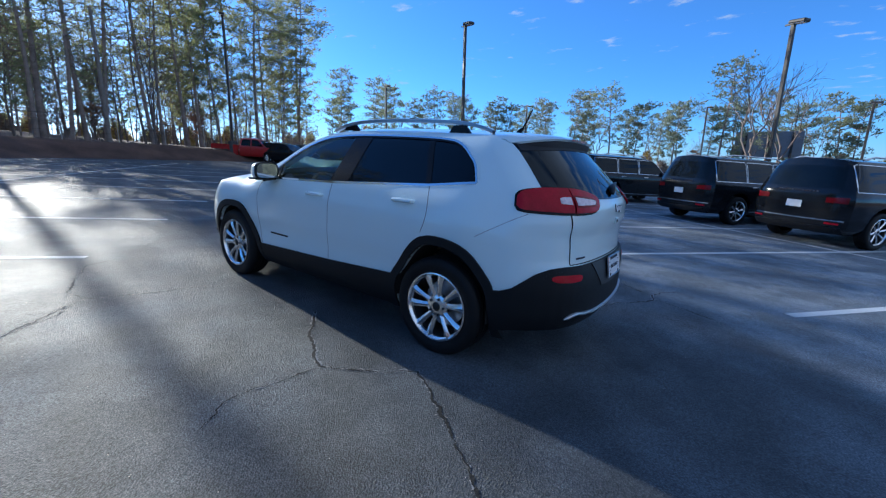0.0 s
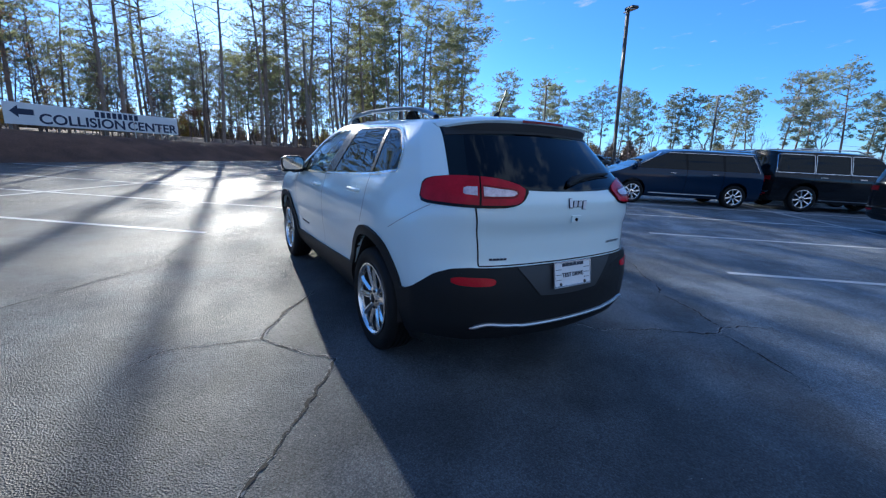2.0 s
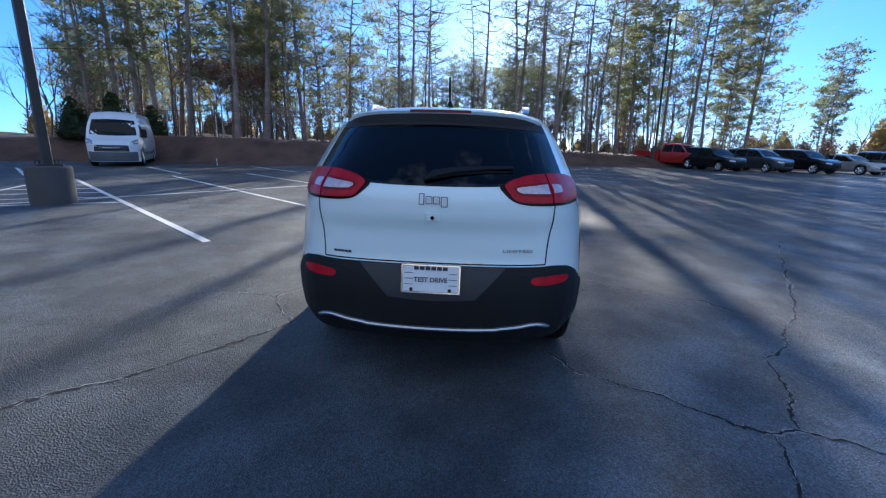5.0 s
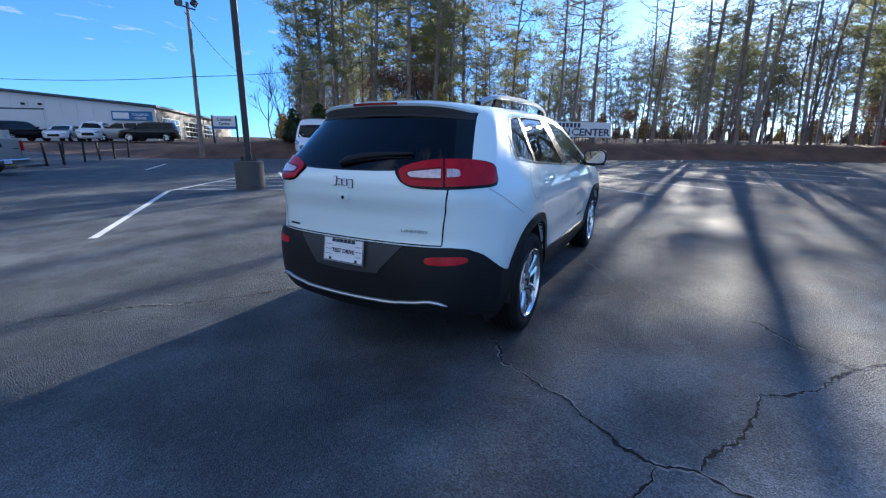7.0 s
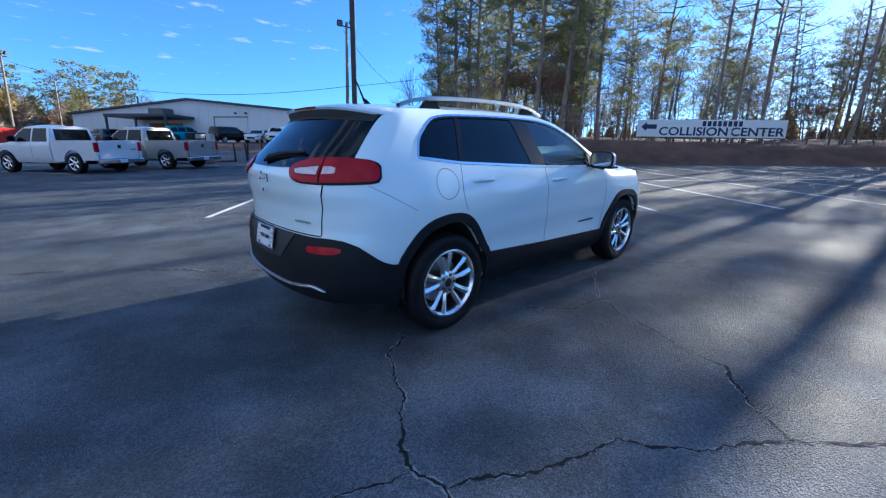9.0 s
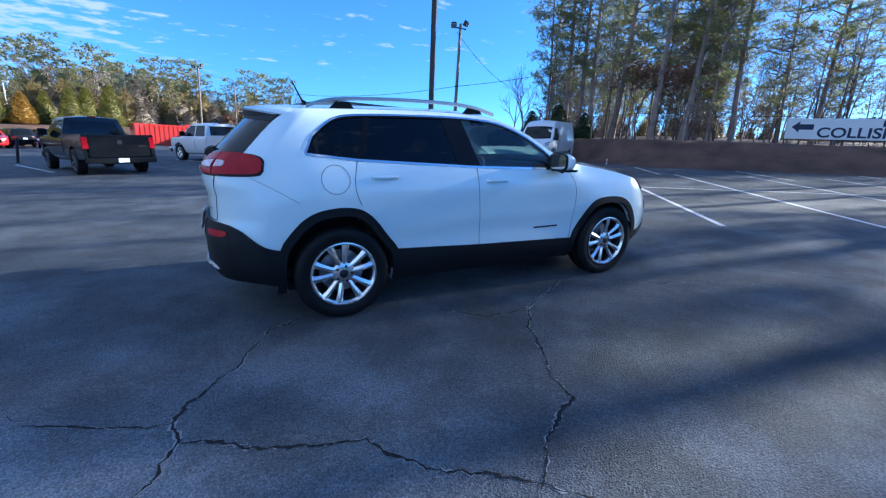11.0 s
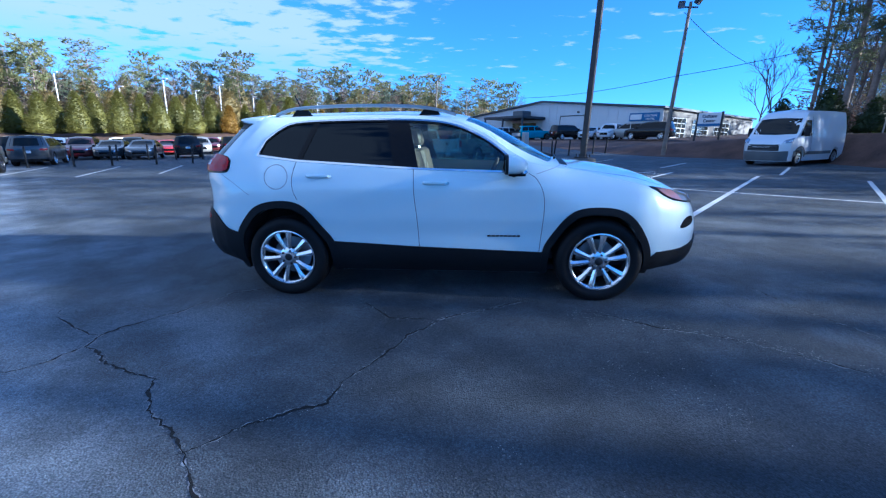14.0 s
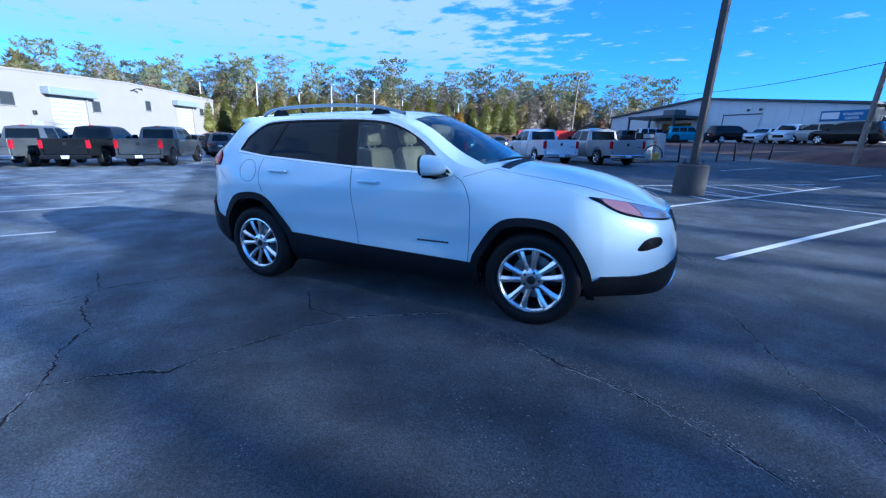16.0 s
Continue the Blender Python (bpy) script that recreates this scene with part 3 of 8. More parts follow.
class Hull:
    """A car body from a few profiles. zc, ze: height of the roof's middle and edge by x; secs: half width by z at some x;
    xr, xf: tail and nose by z; rr, fr: how far the corners are drawn in."""

    def __init__(self, zc, ze, secs, xr, xf, rr, fr, zb=0.22, res=(90, 34, 22), inset=0.0):
        self.zc, self.ze, self.secs, self.xr, self.xf, self.rr, self.fr, self.zb = zc, ze, secs, xr, xf, rr, fr, zb
        nu, nw, nv = res
        self.verts, self.faces, index = [], [], {}

        def vert(i, j, k):
            if (i, j, k) not in index:
                index[i, j, k] = len(self.verts)
                self.verts.append(self.at(2 * i / nu - 1, 2 * j / nv - 1, k / nw, inset))
            return index[i, j, k]

        for j in (0, nv):
            self.faces += [(vert(i, j, k), vert(i + 1, j, k), vert(i + 1, j, k + 1), vert(i, j, k + 1)) for i in range(nu) for k in range(nw)]
        for k in (0, nw):
            self.faces += [(vert(i, j, k), vert(i + 1, j, k), vert(i + 1, j + 1, k), vert(i, j + 1, k)) for i in range(nu) for j in range(nv)]
        for i in (0, nu):
            self.faces += [(vert(i, j, k), vert(i, j + 1, k), vert(i, j + 1, k + 1), vert(i, j, k + 1)) for j in range(nv) for k in range(nw)]
        self.tree = BVHTree.FromPolygons([Vector(v) for v in self.verts], self.faces) if not inset else None

    def width(self, x, z):
        s = self.secs
        if x <= s[0][0]:
            return curve_at(s[0][1], z)
        for (x0, a), (x1, b) in zip(s, s[1:]):
            if x <= x1:
                f = smooth01(x0, x1, x)
                return curve_at(a, z) * (1 - f) + curve_at(b, z) * f
        return curve_at(s[-1][1], z)

    def top(self, x, v):
        f = abs(v) ** 2.4
        return curve_at(self.zc, x) * (1 - f) + curve_at(self.ze, x) * f

    def at(self, u, v, w, inset=0.0):
        zr, zf = self.zb + w * (self.top(-9, v) - self.zb), self.zb + w * (self.top(9, v) - self.zb)
        a, b, n = self.rr
        x0 = curve_at(self.xr, zr) + a * v * v + b * abs(v) ** n
        a, b, n = self.fr
        x1 = curve_at(self.xf, zf) - a * v * v - b * abs(v) ** n
        s = 0.5 + 0.5 * (u * 0.72 + 0.28 * u * u * u)
        x = x0 + (x1 - x0) * s
        z = self.zb + w * (self.top(x, v) - self.zb)
        y = v * self.width(x, z)
        if inset:
            x, y, z = x * (1 - inset / 2.3), y * (1 - inset / 0.85), z - inset * smooth01(0.5, 1.0, w) + 0.02 * (1 - w)
        return (x, y, z)

    def mesh(self, name, material=None, smooth=28):
        g = Geo()
        g.v, g.f = self.verts, self.faces
        return g.mesh(name, material, smooth)

    def onto(self, axis, a, b):
        """The point and outward normal where a line along an axis first meets the hull; "wrap" turns round the left rear corner by an angle."""
        if axis == "wrap":
            d = Vector((-math.cos(radians(a)), math.sin(radians(a)), 0))
            p, n, _, _ = self.tree.ray_cast(Vector((-1.55, 0.30, b)) + d * 3, -d)
            return p, n if n.dot(d) > 0 else -n
        o, d = {"left": ((a, 3, b), (0, -1, 0)), "right": ((a, -3, b), (0, 1, 0)), "rear": ((-6, a, b), (1, 0, 0)), "front": ((8, a, b), (-1, 0, 0)), "top": ((a, b, 4), (0, 0, -1))}[axis]
        p, n, _, _ = self.tree.ray_cast(Vector(o), Vector(d))
        if p is None:
            p, n, _, _ = self.tree.find_nearest(Vector(o) + Vector(d) * (2.2 if axis in ("left", "right") else 4.0))
        if n.dot(Vector(d)) > 0:
            n = -n
        return p, n

    def band(self, axis, low, high, n=16, m=4, lift=0.004, thick=0.012, g=None):
        """A raised skin between two outlines, following the hull."""
        g = g or Geo()
        outer, inner = [], []
        for k in range(m + 1):
            ro, ri = [], []
            for j in range(n + 1):
                p = resample(low, j / n).lerp(resample(high, j / n), k / m)
                q, nn = self.onto(axis, p.x, p.y)
                ro.append(q + nn * lift)
                ri.append(q + nn * (lift - thick))
            outer.append(ro)
            inner.append(ri)
        g.strip(outer)
        g.strip(inner)
        for a, b in ((outer[0], inner[0]), (outer[-1], inner[-1]), ([r[0] for r in outer], [r[0] for r in inner]), ([r[-1] for r in outer], [r[-1] for r in inner])):
            g.strip([a, b])
        return g

    def line(self, axis, pts, width=0.006, lift=0.0015, n=40, g=None):
        """A narrow strip along an outline on the hull, for shut lines and trims."""
        g = g or Geo()
        a, b = [], []
        for j in range(n + 1):
            p, q0, q1 = resample(pts, j / n), resample(pts, max(0, j / n - 0.01)), resample(pts, min(1, j / n + 0.01))
            t = q1 - q0
            t = Vector((-t.y, t.x)).normalized() * width / 2
            for row, s in ((a, -1), (b, 1)):
                q, nn = self.onto(axis, p.x + s * t.x, p.y + s * t.y)
                row.append(q + nn * lift)
        g.strip([a, b])
        return g


def resample(pts, f):
    """The point at a share f of an outline's length."""
    pts = [Vector(p) for p in pts]
    lens = [(q - p).length for p, q in zip(pts, pts[1:])]
    d = f * sum(lens)
    for p, q, l in zip(pts, pts[1:], lens):
        if d <= l + 1e-9:
            return p.lerp(q, d / l if l else 0)
        d -= l
    return pts[-1]


def soft(pts, n=4):
    """Rounds an outline by cutting its corners."""
    pts = [Vector(p) for p in pts]
    for _ in range(n):
        out = [pts[0]]
        for p, q in zip(pts, pts[1:]):
            out += [p.lerp(q, 0.25), p.lerp(q, 0.75)]
        pts = out + [pts[-1]]
    return pts


def mirror(geo):
    """The same geometry on the car's other side."""
    h = Geo()
    h.v, h.f = [(x, -y, z) for x, y, z in geo.v], [f[::-1] for f in geo.f]
    return h


def cut(mesh, cutters):
    """Takes closed shapes out of a closed mesh."""
    ob = bpy.data.objects.new("tmp", mesh)
    scene.collection.objects.link(ob)
    tools = []
    for c in cutters:
        t = bpy.data.objects.new("tool", c.mesh("tool", None, 0))
        scene.collection.objects.link(t)
        md = ob.modifiers.new("cut", "BOOLEAN")
        md.operation, md.object, md.solver = "DIFFERENCE", t, "EXACT"
        tools.append(t)
    done = bpy.data.meshes.new_from_object(ob.evaluated_get(bpy.context.evaluated_depsgraph_get()))
    for t in tools + [ob]:
        bpy.data.objects.remove(t)
    return done


def tyre_mesh(r, w, rim, fine=True):
    """A tyre with rounded shoulders and, close by, grooves round the tread."""
    g = Geo()
    h = w / 2
    side = [(rim, -h * 0.8), (rim + 0.012, -h * 0.92), ((r + rim) / 2, -h * 1.0), (r - 0.035, -h * 0.97), (r - 0.012, -h * 0.86), (r - 0.003, -h * 0.70)]
    tread = []
    if fine:
        for c in (-0.5, -0.17, 0.17, 0.5):
            tread += [(r, h * (c - 0.05)), (r - 0.008, h * (c - 0.045)), (r - 0.008, h * (c + 0.045)), (r, h * (c + 0.05))]
    g.lathe(side + tread + [(a, -b) for a, b in side[::-1]], 48 if fine else 20)
    return g


def wheel(parent, x, y, r, w, rim, spokes=10, out=1, bright=None, name="wheel", fine=True):
    """A wheel on its axle line; out is the side that shows."""
    bright = bright or ALLOY
    hub = part(name, tyre_mesh(r, w, rim, fine), RUBBER, parent, "black rubber tyre", pose(x, y, r - 0.008, 0, 0, 0 if out > 0 else 180), smooth=50)
    h = w / 2
    seg = 48 if fine else 18
    part("rim", Geo().lathe([(rim + 0.006, h * 0.88), (rim + 0.004, h * 0.97), (rim - 0.006, h * 0.99), (rim - 0.012, h * 0.86), (rim - 0.020, h * 0.80), (rim - 0.022, h * 0.66)], seg), bright, hub, "bright alloy rim lip")
    part("barrel", Geo().lathe([(rim - 0.022, h * 0.66), (rim - 0.035, h * 0.2), (rim - 0.045, -h * 0.7), (rim - 0.06, -h * 0.75), (0.02, -h * 0.75)], seg), DARK_METAL, hub, "dark wheel barrel")
    g = Geo()
    b = 0.022 if spokes > 7 else 0.04
    for k in range(spokes):
        skew = 0.055 * (1 if k % 2 else -1) if spokes == 10 else 0
        m = Matrix.Rotation(2 * math.pi * (k + 0.25) / spokes + skew, 4, "Y")
        r0, r1 = 0.055, rim - 0.016
        rows = []
        for f, wide, top, low in ((0, 0.9, 0.70, 0.50), (0.35, 0.85, 0.80, 0.42), (0.75, 1.05, 0.88, 0.46), (1.0, 1.35, 0.86, 0.55)):
            q = r0 + (r1 - r0) * f
            rows.append([(q, h * low, -b * wide), (q, h * (top - 0.10), -b * wide), (q, h * top, -b * 0.25), (q, h * (top + 0.02), b * 0.1), (q, h * (top - 0.10), b * wide), (q, h * low, b * wide)])
        n = 6
        g.add([p for row in rows for p in row], [(a * n + j, a * n + j + 1, a * n + n + j + 1, a * n + n + j) for a in range(3) for j in range(n - 1)], m)
    g.lathe([(0.03, h * 0.80), (0.062, h * 0.78), (0.086, h * 0.68), (0.092, h * 0.45)], 30 if fine else 12)
    part("spokes", g, bright, hub, "bright alloy spokes", smooth=22)
    part("hub_cap", Geo().lathe([(0.0, h * 0.86), (0.024, h * 0.85), (0.033, h * 0.80), (0.034, h * 0.72)], 20 if fine else 8), DARK_METAL, hub, "dark centre cap")
    part("brake_disc", Geo().lathe([(0.0, -h * 0.10), (rim * 0.68, -h * 0.10), (rim * 0.68, -h * 0.22), (0, -h * 0.22)], 32 if fine else 12), SATIN if fine else DARK_METAL, hub, "worn brake disc")
    if fine:
        for k in range(5):
            a = 2 * math.pi * (k + 0.5) / 5
            nut = part("lug_nut", Geo().lathe([(0.0, h * 0.78), (0.008, h * 0.78), (0.010, h * 0.74), (0.010, h * 0.60)], 8), DARK_METAL, hub, "", Matrix.Translation((0.060 * math.cos(a), 0.008, 0.060 * math.sin(a))))
    return hub


# ---- the white car ----
CAR = thing("suv_car", on_lot(0, 0), "clean white compact SUV parked alone on the asphalt", "car")
rear_sec = [(0.22, 0.74), (0.34, 0.80), (0.45, 0.835), (0.60, 0.845), (0.75, 0.835), (0.90, 0.82), (1.0, 0.80), (1.1, 0.775), (1.2, 0.75), (1.3, 0.71), (1.42, 0.65), (1.5, 0.60), (1.56, 0.55)]
haunch_sec = [(0.22, 0.80), (0.34, 0.86), (0.45, 0.89), (0.60, 0.905), (0.75, 0.915), (0.90, 0.92), (1.0, 0.91), (1.1, 0.885), (1.18, 0.845), (1.3, 0.775), (1.45, 0.69), (1.53, 0.625), (1.57, 0.57)]
mid_sec = [(0.22, 0.78), (0.34, 0.85), (0.45, 0.872), (0.56, 0.874), (0.64, 0.884), (0.70, 0.894), (0.80, 0.900), (0.90, 0.906), (0.965, 0.904), (1.0, 0.895), (1.1, 0.865), (1.18, 0.83), (1.3, 0.765), (1.45, 0.68), (1.53, 0.62), (1.57, 0.57)]
wing_sec = [(0.22, 0.76), (0.34, 0.85), (0.45, 0.885), (0.60, 0.905), (0.75, 0.915), (0.85, 0.905), (0.95, 0.875), (1.03, 0.82), (1.1, 0.74), (1.17, 0.68)]
nose_sec = [(0.22, 0.66), (0.34, 0.76), (0.45, 0.80), (0.60, 0.815), (0.75, 0.80), (0.85, 0.77), (0.92, 0.72), (1.0, 0.66)]
BODY = Hull(
    zc=[(-1.95, 1.572), (-1.6, 1.60), (-1.0, 1.617), (-0.4, 1.62), (0.0, 1.605), (0.25, 1.565), (0.5, 1.465), (0.8, 1.31), (1.02, 1.195), (1.12, 1.168), (1.4, 1.135), (1.7, 1.08), (1.95, 1.0), (2.1, 0.92), (2.2, 0.85)],
    ze=[(-1.95, 1.50), (-1.6, 1.545), (-1.35, 1.555), (-0.6, 1.565), (-0.1, 1.548), (0.15, 1.50), (0.39, 1.395), (0.61, 1.25), (0.75, 1.175), (0.86, 1.145), (1.24, 1.085), (1.67, 0.985), (1.9, 0.91), (2.1, 0.84)],
    secs=[(-2.02, rear_sec), (-1.45, haunch_sec), (-0.75, mid_sec), (0.75, mid_sec), (1.25, wing_sec), (1.6, wing_sec), (2.05, nose_sec)],
    xr=[(0.22, -2.12), (0.32, -2.21), (0.45, -2.268), (0.60, -2.27), (0.72, -2.255), (0.80, -2.235), (0.92, -2.235), (1.04, -2.262), (1.12, -2.262), (1.17, -2.235), (1.22, -2.19), (1.35, -2.06), (1.5, -1.90), (1.6, -1.80)],
    xf=[(0.22, 2.26), (0.32, 2.32), (0.45, 2.335), (0.56, 2.335), (0.66, 2.32), (0.76, 2.295), (0.86, 2.24)],
    rr=(0.11, 0.26, 8), fr=(0.13, 0.36, 6), res=(110, 44, 28))


def prism_y(ring, y0=-2.0, y1=2.0):
    g = Geo()
    n = len(ring)
    return g.add([(p[0], y0, p[1]) for p in ring] + [(p[0], y1, p[1]) for p in ring], [tuple(range(n)), tuple(range(n, 2 * n))[::-1]] + [(k, k + n, (k + 1) % n + n, (k + 1) % n) for k in range(n)])


def prism_x(ring, x0, x1):
    g = Geo()
    n = len(ring)
    return g.add([(x0, p[0], p[1]) for p in ring] + [(x1, p[0], p[1]) for p in ring], [tuple(range(n)), tuple(range(n, 2 * n))[::-1]] + [(k, k + n, (k + 1) % n + n, (k + 1) % n) for k in range(n)])


# window outlines in side view
BELT = [(-1.56, 1.235), (-1.2, 1.19), (-0.2, 1.125), (0.72, 1.092)]
HEADER = [(-1.50, 1.36), (-1.36, 1.475), (-1.24, 1.512), (-0.9, 1.524), (-0.35, 1.525), (0.0, 1.505), (0.2, 1.455), (0.42, 1.345), (0.6, 1.20), (0.72, 1.095)]
DLO = [Vector(p) for p in BELT] + [Vector(p) for p in soft(HEADER, 2)][::-1]
WS_LOW = [(-0.70, 1.165), (-0.4, 1.185), (0, 1.19), (0.4, 1.185), (0.70, 1.165)]
WS_HIGH = [(-0.52, 1.515), (-0.3, 1.55), (0, 1.56), (0.3, 1.55), (0.52, 1.515)]
RG_LOW = [(-0.62, 1.22), (-0.36, 1.195), (0, 1.185), (0.36, 1.195), (0.62, 1.22)]
RG_HIGH = [(-0.52, 1.47), (-0.3, 1.49), (0, 1.495), (0.3, 1.49), (0.52, 1.47)]


REAR_ARCH = [(-0.885, 0.22), (-0.90, 0.50), (-0.985, 0.60), (-1.12, 0.79), (-1.24, 0.862), (-1.45, 0.862), (-1.60, 0.81), (-1.72, 0.68), (-1.80, 0.57), (-1.82, 0.22)]
FRONT_ARCH = [(0.875, 0.22), (0.865, 0.45), (0.94, 0.58), (1.05, 0.745), (1.17, 0.815), (1.42, 0.818), (1.56, 0.765), (1.67, 0.63), (1.765, 0.45), (1.79, 0.22)]


def shrunk(outline, cx, cz, d):
    """An outline drawn in towards a wheel's centre by about d."""
    out = []
    for x, z in outline:
        v = Vector((x - cx, z - cz))
        out.append((cx + v.x * (1 - d / v.length), cz + v.y * (1 - d / v.length)))
    return out


REAR_INNER, FRONT_INNER = shrunk(REAR_ARCH, -1.35, 0.30, 0.062), shrunk(FRONT_ARCH, 1.35, 0.30, 0.06)
INNER = Hull(BODY.zc, BODY.ze, BODY.secs, BODY.xr, BODY.xf, BODY.rr, BODY.fr, res=(50, 20, 14), inset=0.05)
gi = Geo()
gi.v, gi.f = INNER.verts, INNER.faces
wells = [prism_y(soft([(o[0][0], 0.05)] + o + [(o[-1][0], 0.05)], 2), y0, y1) for o in (REAR_INNER, FRONT_INNER) for y0, y1 in ((-2, -0.56), (0.56, 2))]
shell = cut(BODY.mesh("body", None, 0), [gi, prism_y(DLO), prism_x(WS_LOW + WS_HIGH[::-1], 0.1, 1.25), prism_x(RG_LOW + RG_HIGH[::-1], -2.6, -1.6), *wells, prism_y([(-2.7, 0.1), (-1.72, 0.1), (-1.72, 0.30), (-2.7, 0.40)]), prism_y([(1.78, 0.1), (2.7, 0.1), (2.7, 0.27), (1.78, 0.25)])])
shell.shade_smooth()
shell.set_sharp_from_angle(angle=radians(28))
body = part("body", shell, PAINT_WHITE, CAR, "glossy white painted body")


def both(name, build, material, parent=CAR, label=""):
    """Builds a part on the left side and its mirror image on the right."""
    g = build("left")
    return part(name, g, material, parent, label), part(name, mirror(g), material, parent, label)


# lower cladding, arches and bumpers in black plastic
both("wheel_arch_trim", lambda s: BODY.band(s, soft(REAR_INNER, 3), soft(REAR_ARCH, 3), 48, 3, 0.016, 0.05), BLACK_PLASTIC, CAR, "black plastic wheel arch trim")
both("wheel_arch_trim", lambda s: BODY.band(s, soft(FRONT_INNER, 3), soft(FRONT_ARCH, 3), 48, 3, 0.016, 0.05), BLACK_PLASTIC, CAR, "black plastic wheel arch trim")
both("sill_trim", lambda s: BODY.band(s, [(-0.93, 0.235), (0.92, 0.235)], [(-0.92, 0.505), (-0.2, 0.466), (0.88, 0.428)], 24, 6, 0.014, 0.05), BLACK_PLASTIC, CAR, "black plastic sill trim")
BUMPER_TOP = [(-0.60, 0.762), (0, 0.764), (0.60, 0.762)]
bumper = part("rear_bumper", BODY.band("rear", [(-0.60, 0.36), (0, 0.335), (0.60, 0.36)], BUMPER_TOP, 40, 12, 0.016, 0.05), BLACK_PLASTIC, CAR, "black plastic rear bumper")
both("bumper_corner", lambda s: BODY.band("wrap", [(19, 0.36), (40, 0.345), (58, 0.315), (68.5, 0.29)], [(19, 0.762), (30, 0.764), (38, 0.752), (46, 0.715), (53, 0.655), (59, 0.607), (64, 0.583), (68.5, 0.575)], 34, 12, 0.0165, 0.05), BLACK_PLASTIC, CAR, "black plastic bumper corner")
PANEL_GREY = mat("grey_bumper_panel", (0.032, 0.034, 0.038), 0.5, 0, 0.2, 3, 200, 0.03)
part("bumper_panel", BODY.band("rear", soft([(-0.23, 0.592), (0, 0.578), (0.23, 0.592)], 2), [(-0.385, 0.758), (0, 0.759), (0.385, 0.758)], 24, 6, 0.022, 0.012), PANEL_GREY, bumper, "dark grey recessed panel round the plate")
both("reflector", lambda s: BODY.band("rear", soft([(0.52, 0.682), (0.54, 0.668), (0.70, 0.668), (0.722, 0.684)], 2), soft([(0.52, 0.698), (0.54, 0.712), (0.70, 0.716), (0.722, 0.702)], 2), 16, 4, 0.022, 0.02), LENS_RED, bumper, "red bumper reflector")
both("reflector_bezel", lambda s: BODY.band("rear", soft([(0.40, 0.690), (0.55, 0.650), (0.72, 0.655), (0.752, 0.690)], 2), soft([(0.40, 0.700), (0.55, 0.733), (0.70, 0.738), (0.752, 0.705)], 2), 14, 3, 0.0185, 0.01), BLACK_PLASTIC, bumper)
g = Geo()
pts = [(-0.64, 0.432), (-0.56, 0.462), (-0.46, 0.440), (-0.3, 0.428), (0, 0.424), (0.3, 0.428), (0.46, 0.440), (0.56, 0.462), (0.64, 0.432)]
rows = []
for k in range(49):
    p = resample(soft(pts, 2), k / 48)
    q, nn = BODY.onto("rear", p.x, p.y)
    rows.append(q + nn * 0.022)
g.tube(rows, [0.004] + [0.0125] * 47 + [0.004], 8)
part("skid_strip", g, SATIN, bumper, "satin silver skid strip")
g = Geo()
g.tube([(-1.95, 0.50, 0.385), (-2.2, 0.50, 0.385)], 0.036, 16, False)
g.tube([(-2.2, 0.50, 0.385), (-1.95, 0.50, 0.385)], 0.031, 16, False)
part("exhaust_tip", g, CHROME, CAR, "chrome exhaust tip")
g = Geo().box(-1.75, 1.72, -0.70, 0.70, 0.21, 0.27, 0.02)
part("underbody", g, CABIN_DARK, CAR, "dark underbody")
for cx in (-1.35, 1.35):
    for s in (1, -1):
        g = Geo()
        ring = [Vector(p) for p in shrunk([tuple(q) for q in soft(REAR_INNER if cx < 0 else FRONT_INNER, 3)], cx, 0.30, 0.005) if p[1] > 0.33]
        g.strip([[(p.x, s * d, p.y) for p in ring] for d in (0.54, 0.70, 0.875)])
        g.add([(p.x, s * 0.545, p.y) for p in ring], [tuple(range(len(ring)))])
        part("wheel_liner", g, CABIN_DARK, CAR, "black wheel well liner")

# glass, pillars and trim of the side windows
Q_GLASS = ([(-1.555, 1.238), (-1.2, 1.193)], [(-1.50, 1.36), (-1.36, 1.475), (-1.24, 1.510), (-1.075, 1.520)])
R_GLASS = ([(-1.175, 1.19), (-0.37, 1.138)], [(-1.045, 1.521), (-0.9, 1.524), (-0.45, 1.525)])
F_GLASS = ([(-0.17, 1.124), (0.715, 1.094)], [(-0.27, 1.521), (0.0, 1.503), (0.2, 1.455), (0.42, 1.345), (0.6, 1.20), (0.72, 1.097)])
for label, (low, high), m in (("dark tinted quarter window", Q_GLASS, GLASS_DARK), ("dark tinted rear door window", R_GLASS, GLASS_DARK), ("clear front door window", F_GLASS, GLASS_CLEAR)):
    for ob in both("window_pane", lambda s: BODY.band(s, low, high, 28, 10, -0.004, 0.004), m, CAR, label):
        ob.visible_shadow = False
for low, high in (([(-1.21, 1.192), (-1.165, 1.189)], [(-1.085, 1.522), (-1.035, 1.523)]), ([(-0.375, 1.137), (-0.165, 1.122)], [(-0.455, 1.527), (-0.265, 1.523)])):
    both("window_pillar", lambda s: BODY.band(s, low, high, 4, 14, 0.0, 0.03), GLOSS_BLACK, CAR, "gloss black window pillar")
both("mirror_sail", lambda s: BODY.band(s, [(0.55, 1.103), (0.73, 1.094)], [(0.55, 1.225), (0.57, 1.222)], 6, 6, 0.001, 0.03), GLOSS_BLACK, CAR, "black mirror corner panel")
both("window_trim", lambda s: BODY.line(s, BELT, 0.016, 0.004, 60), CHROME, CAR, "bright window trim")
both("window_trim", lambda s: BODY.line(s, [(-1.56, 1.235), (-1.535, 1.29)] + soft(HEADER, 2), 0.014, 0.004, 80), CHROME, CAR, "bright window trim")
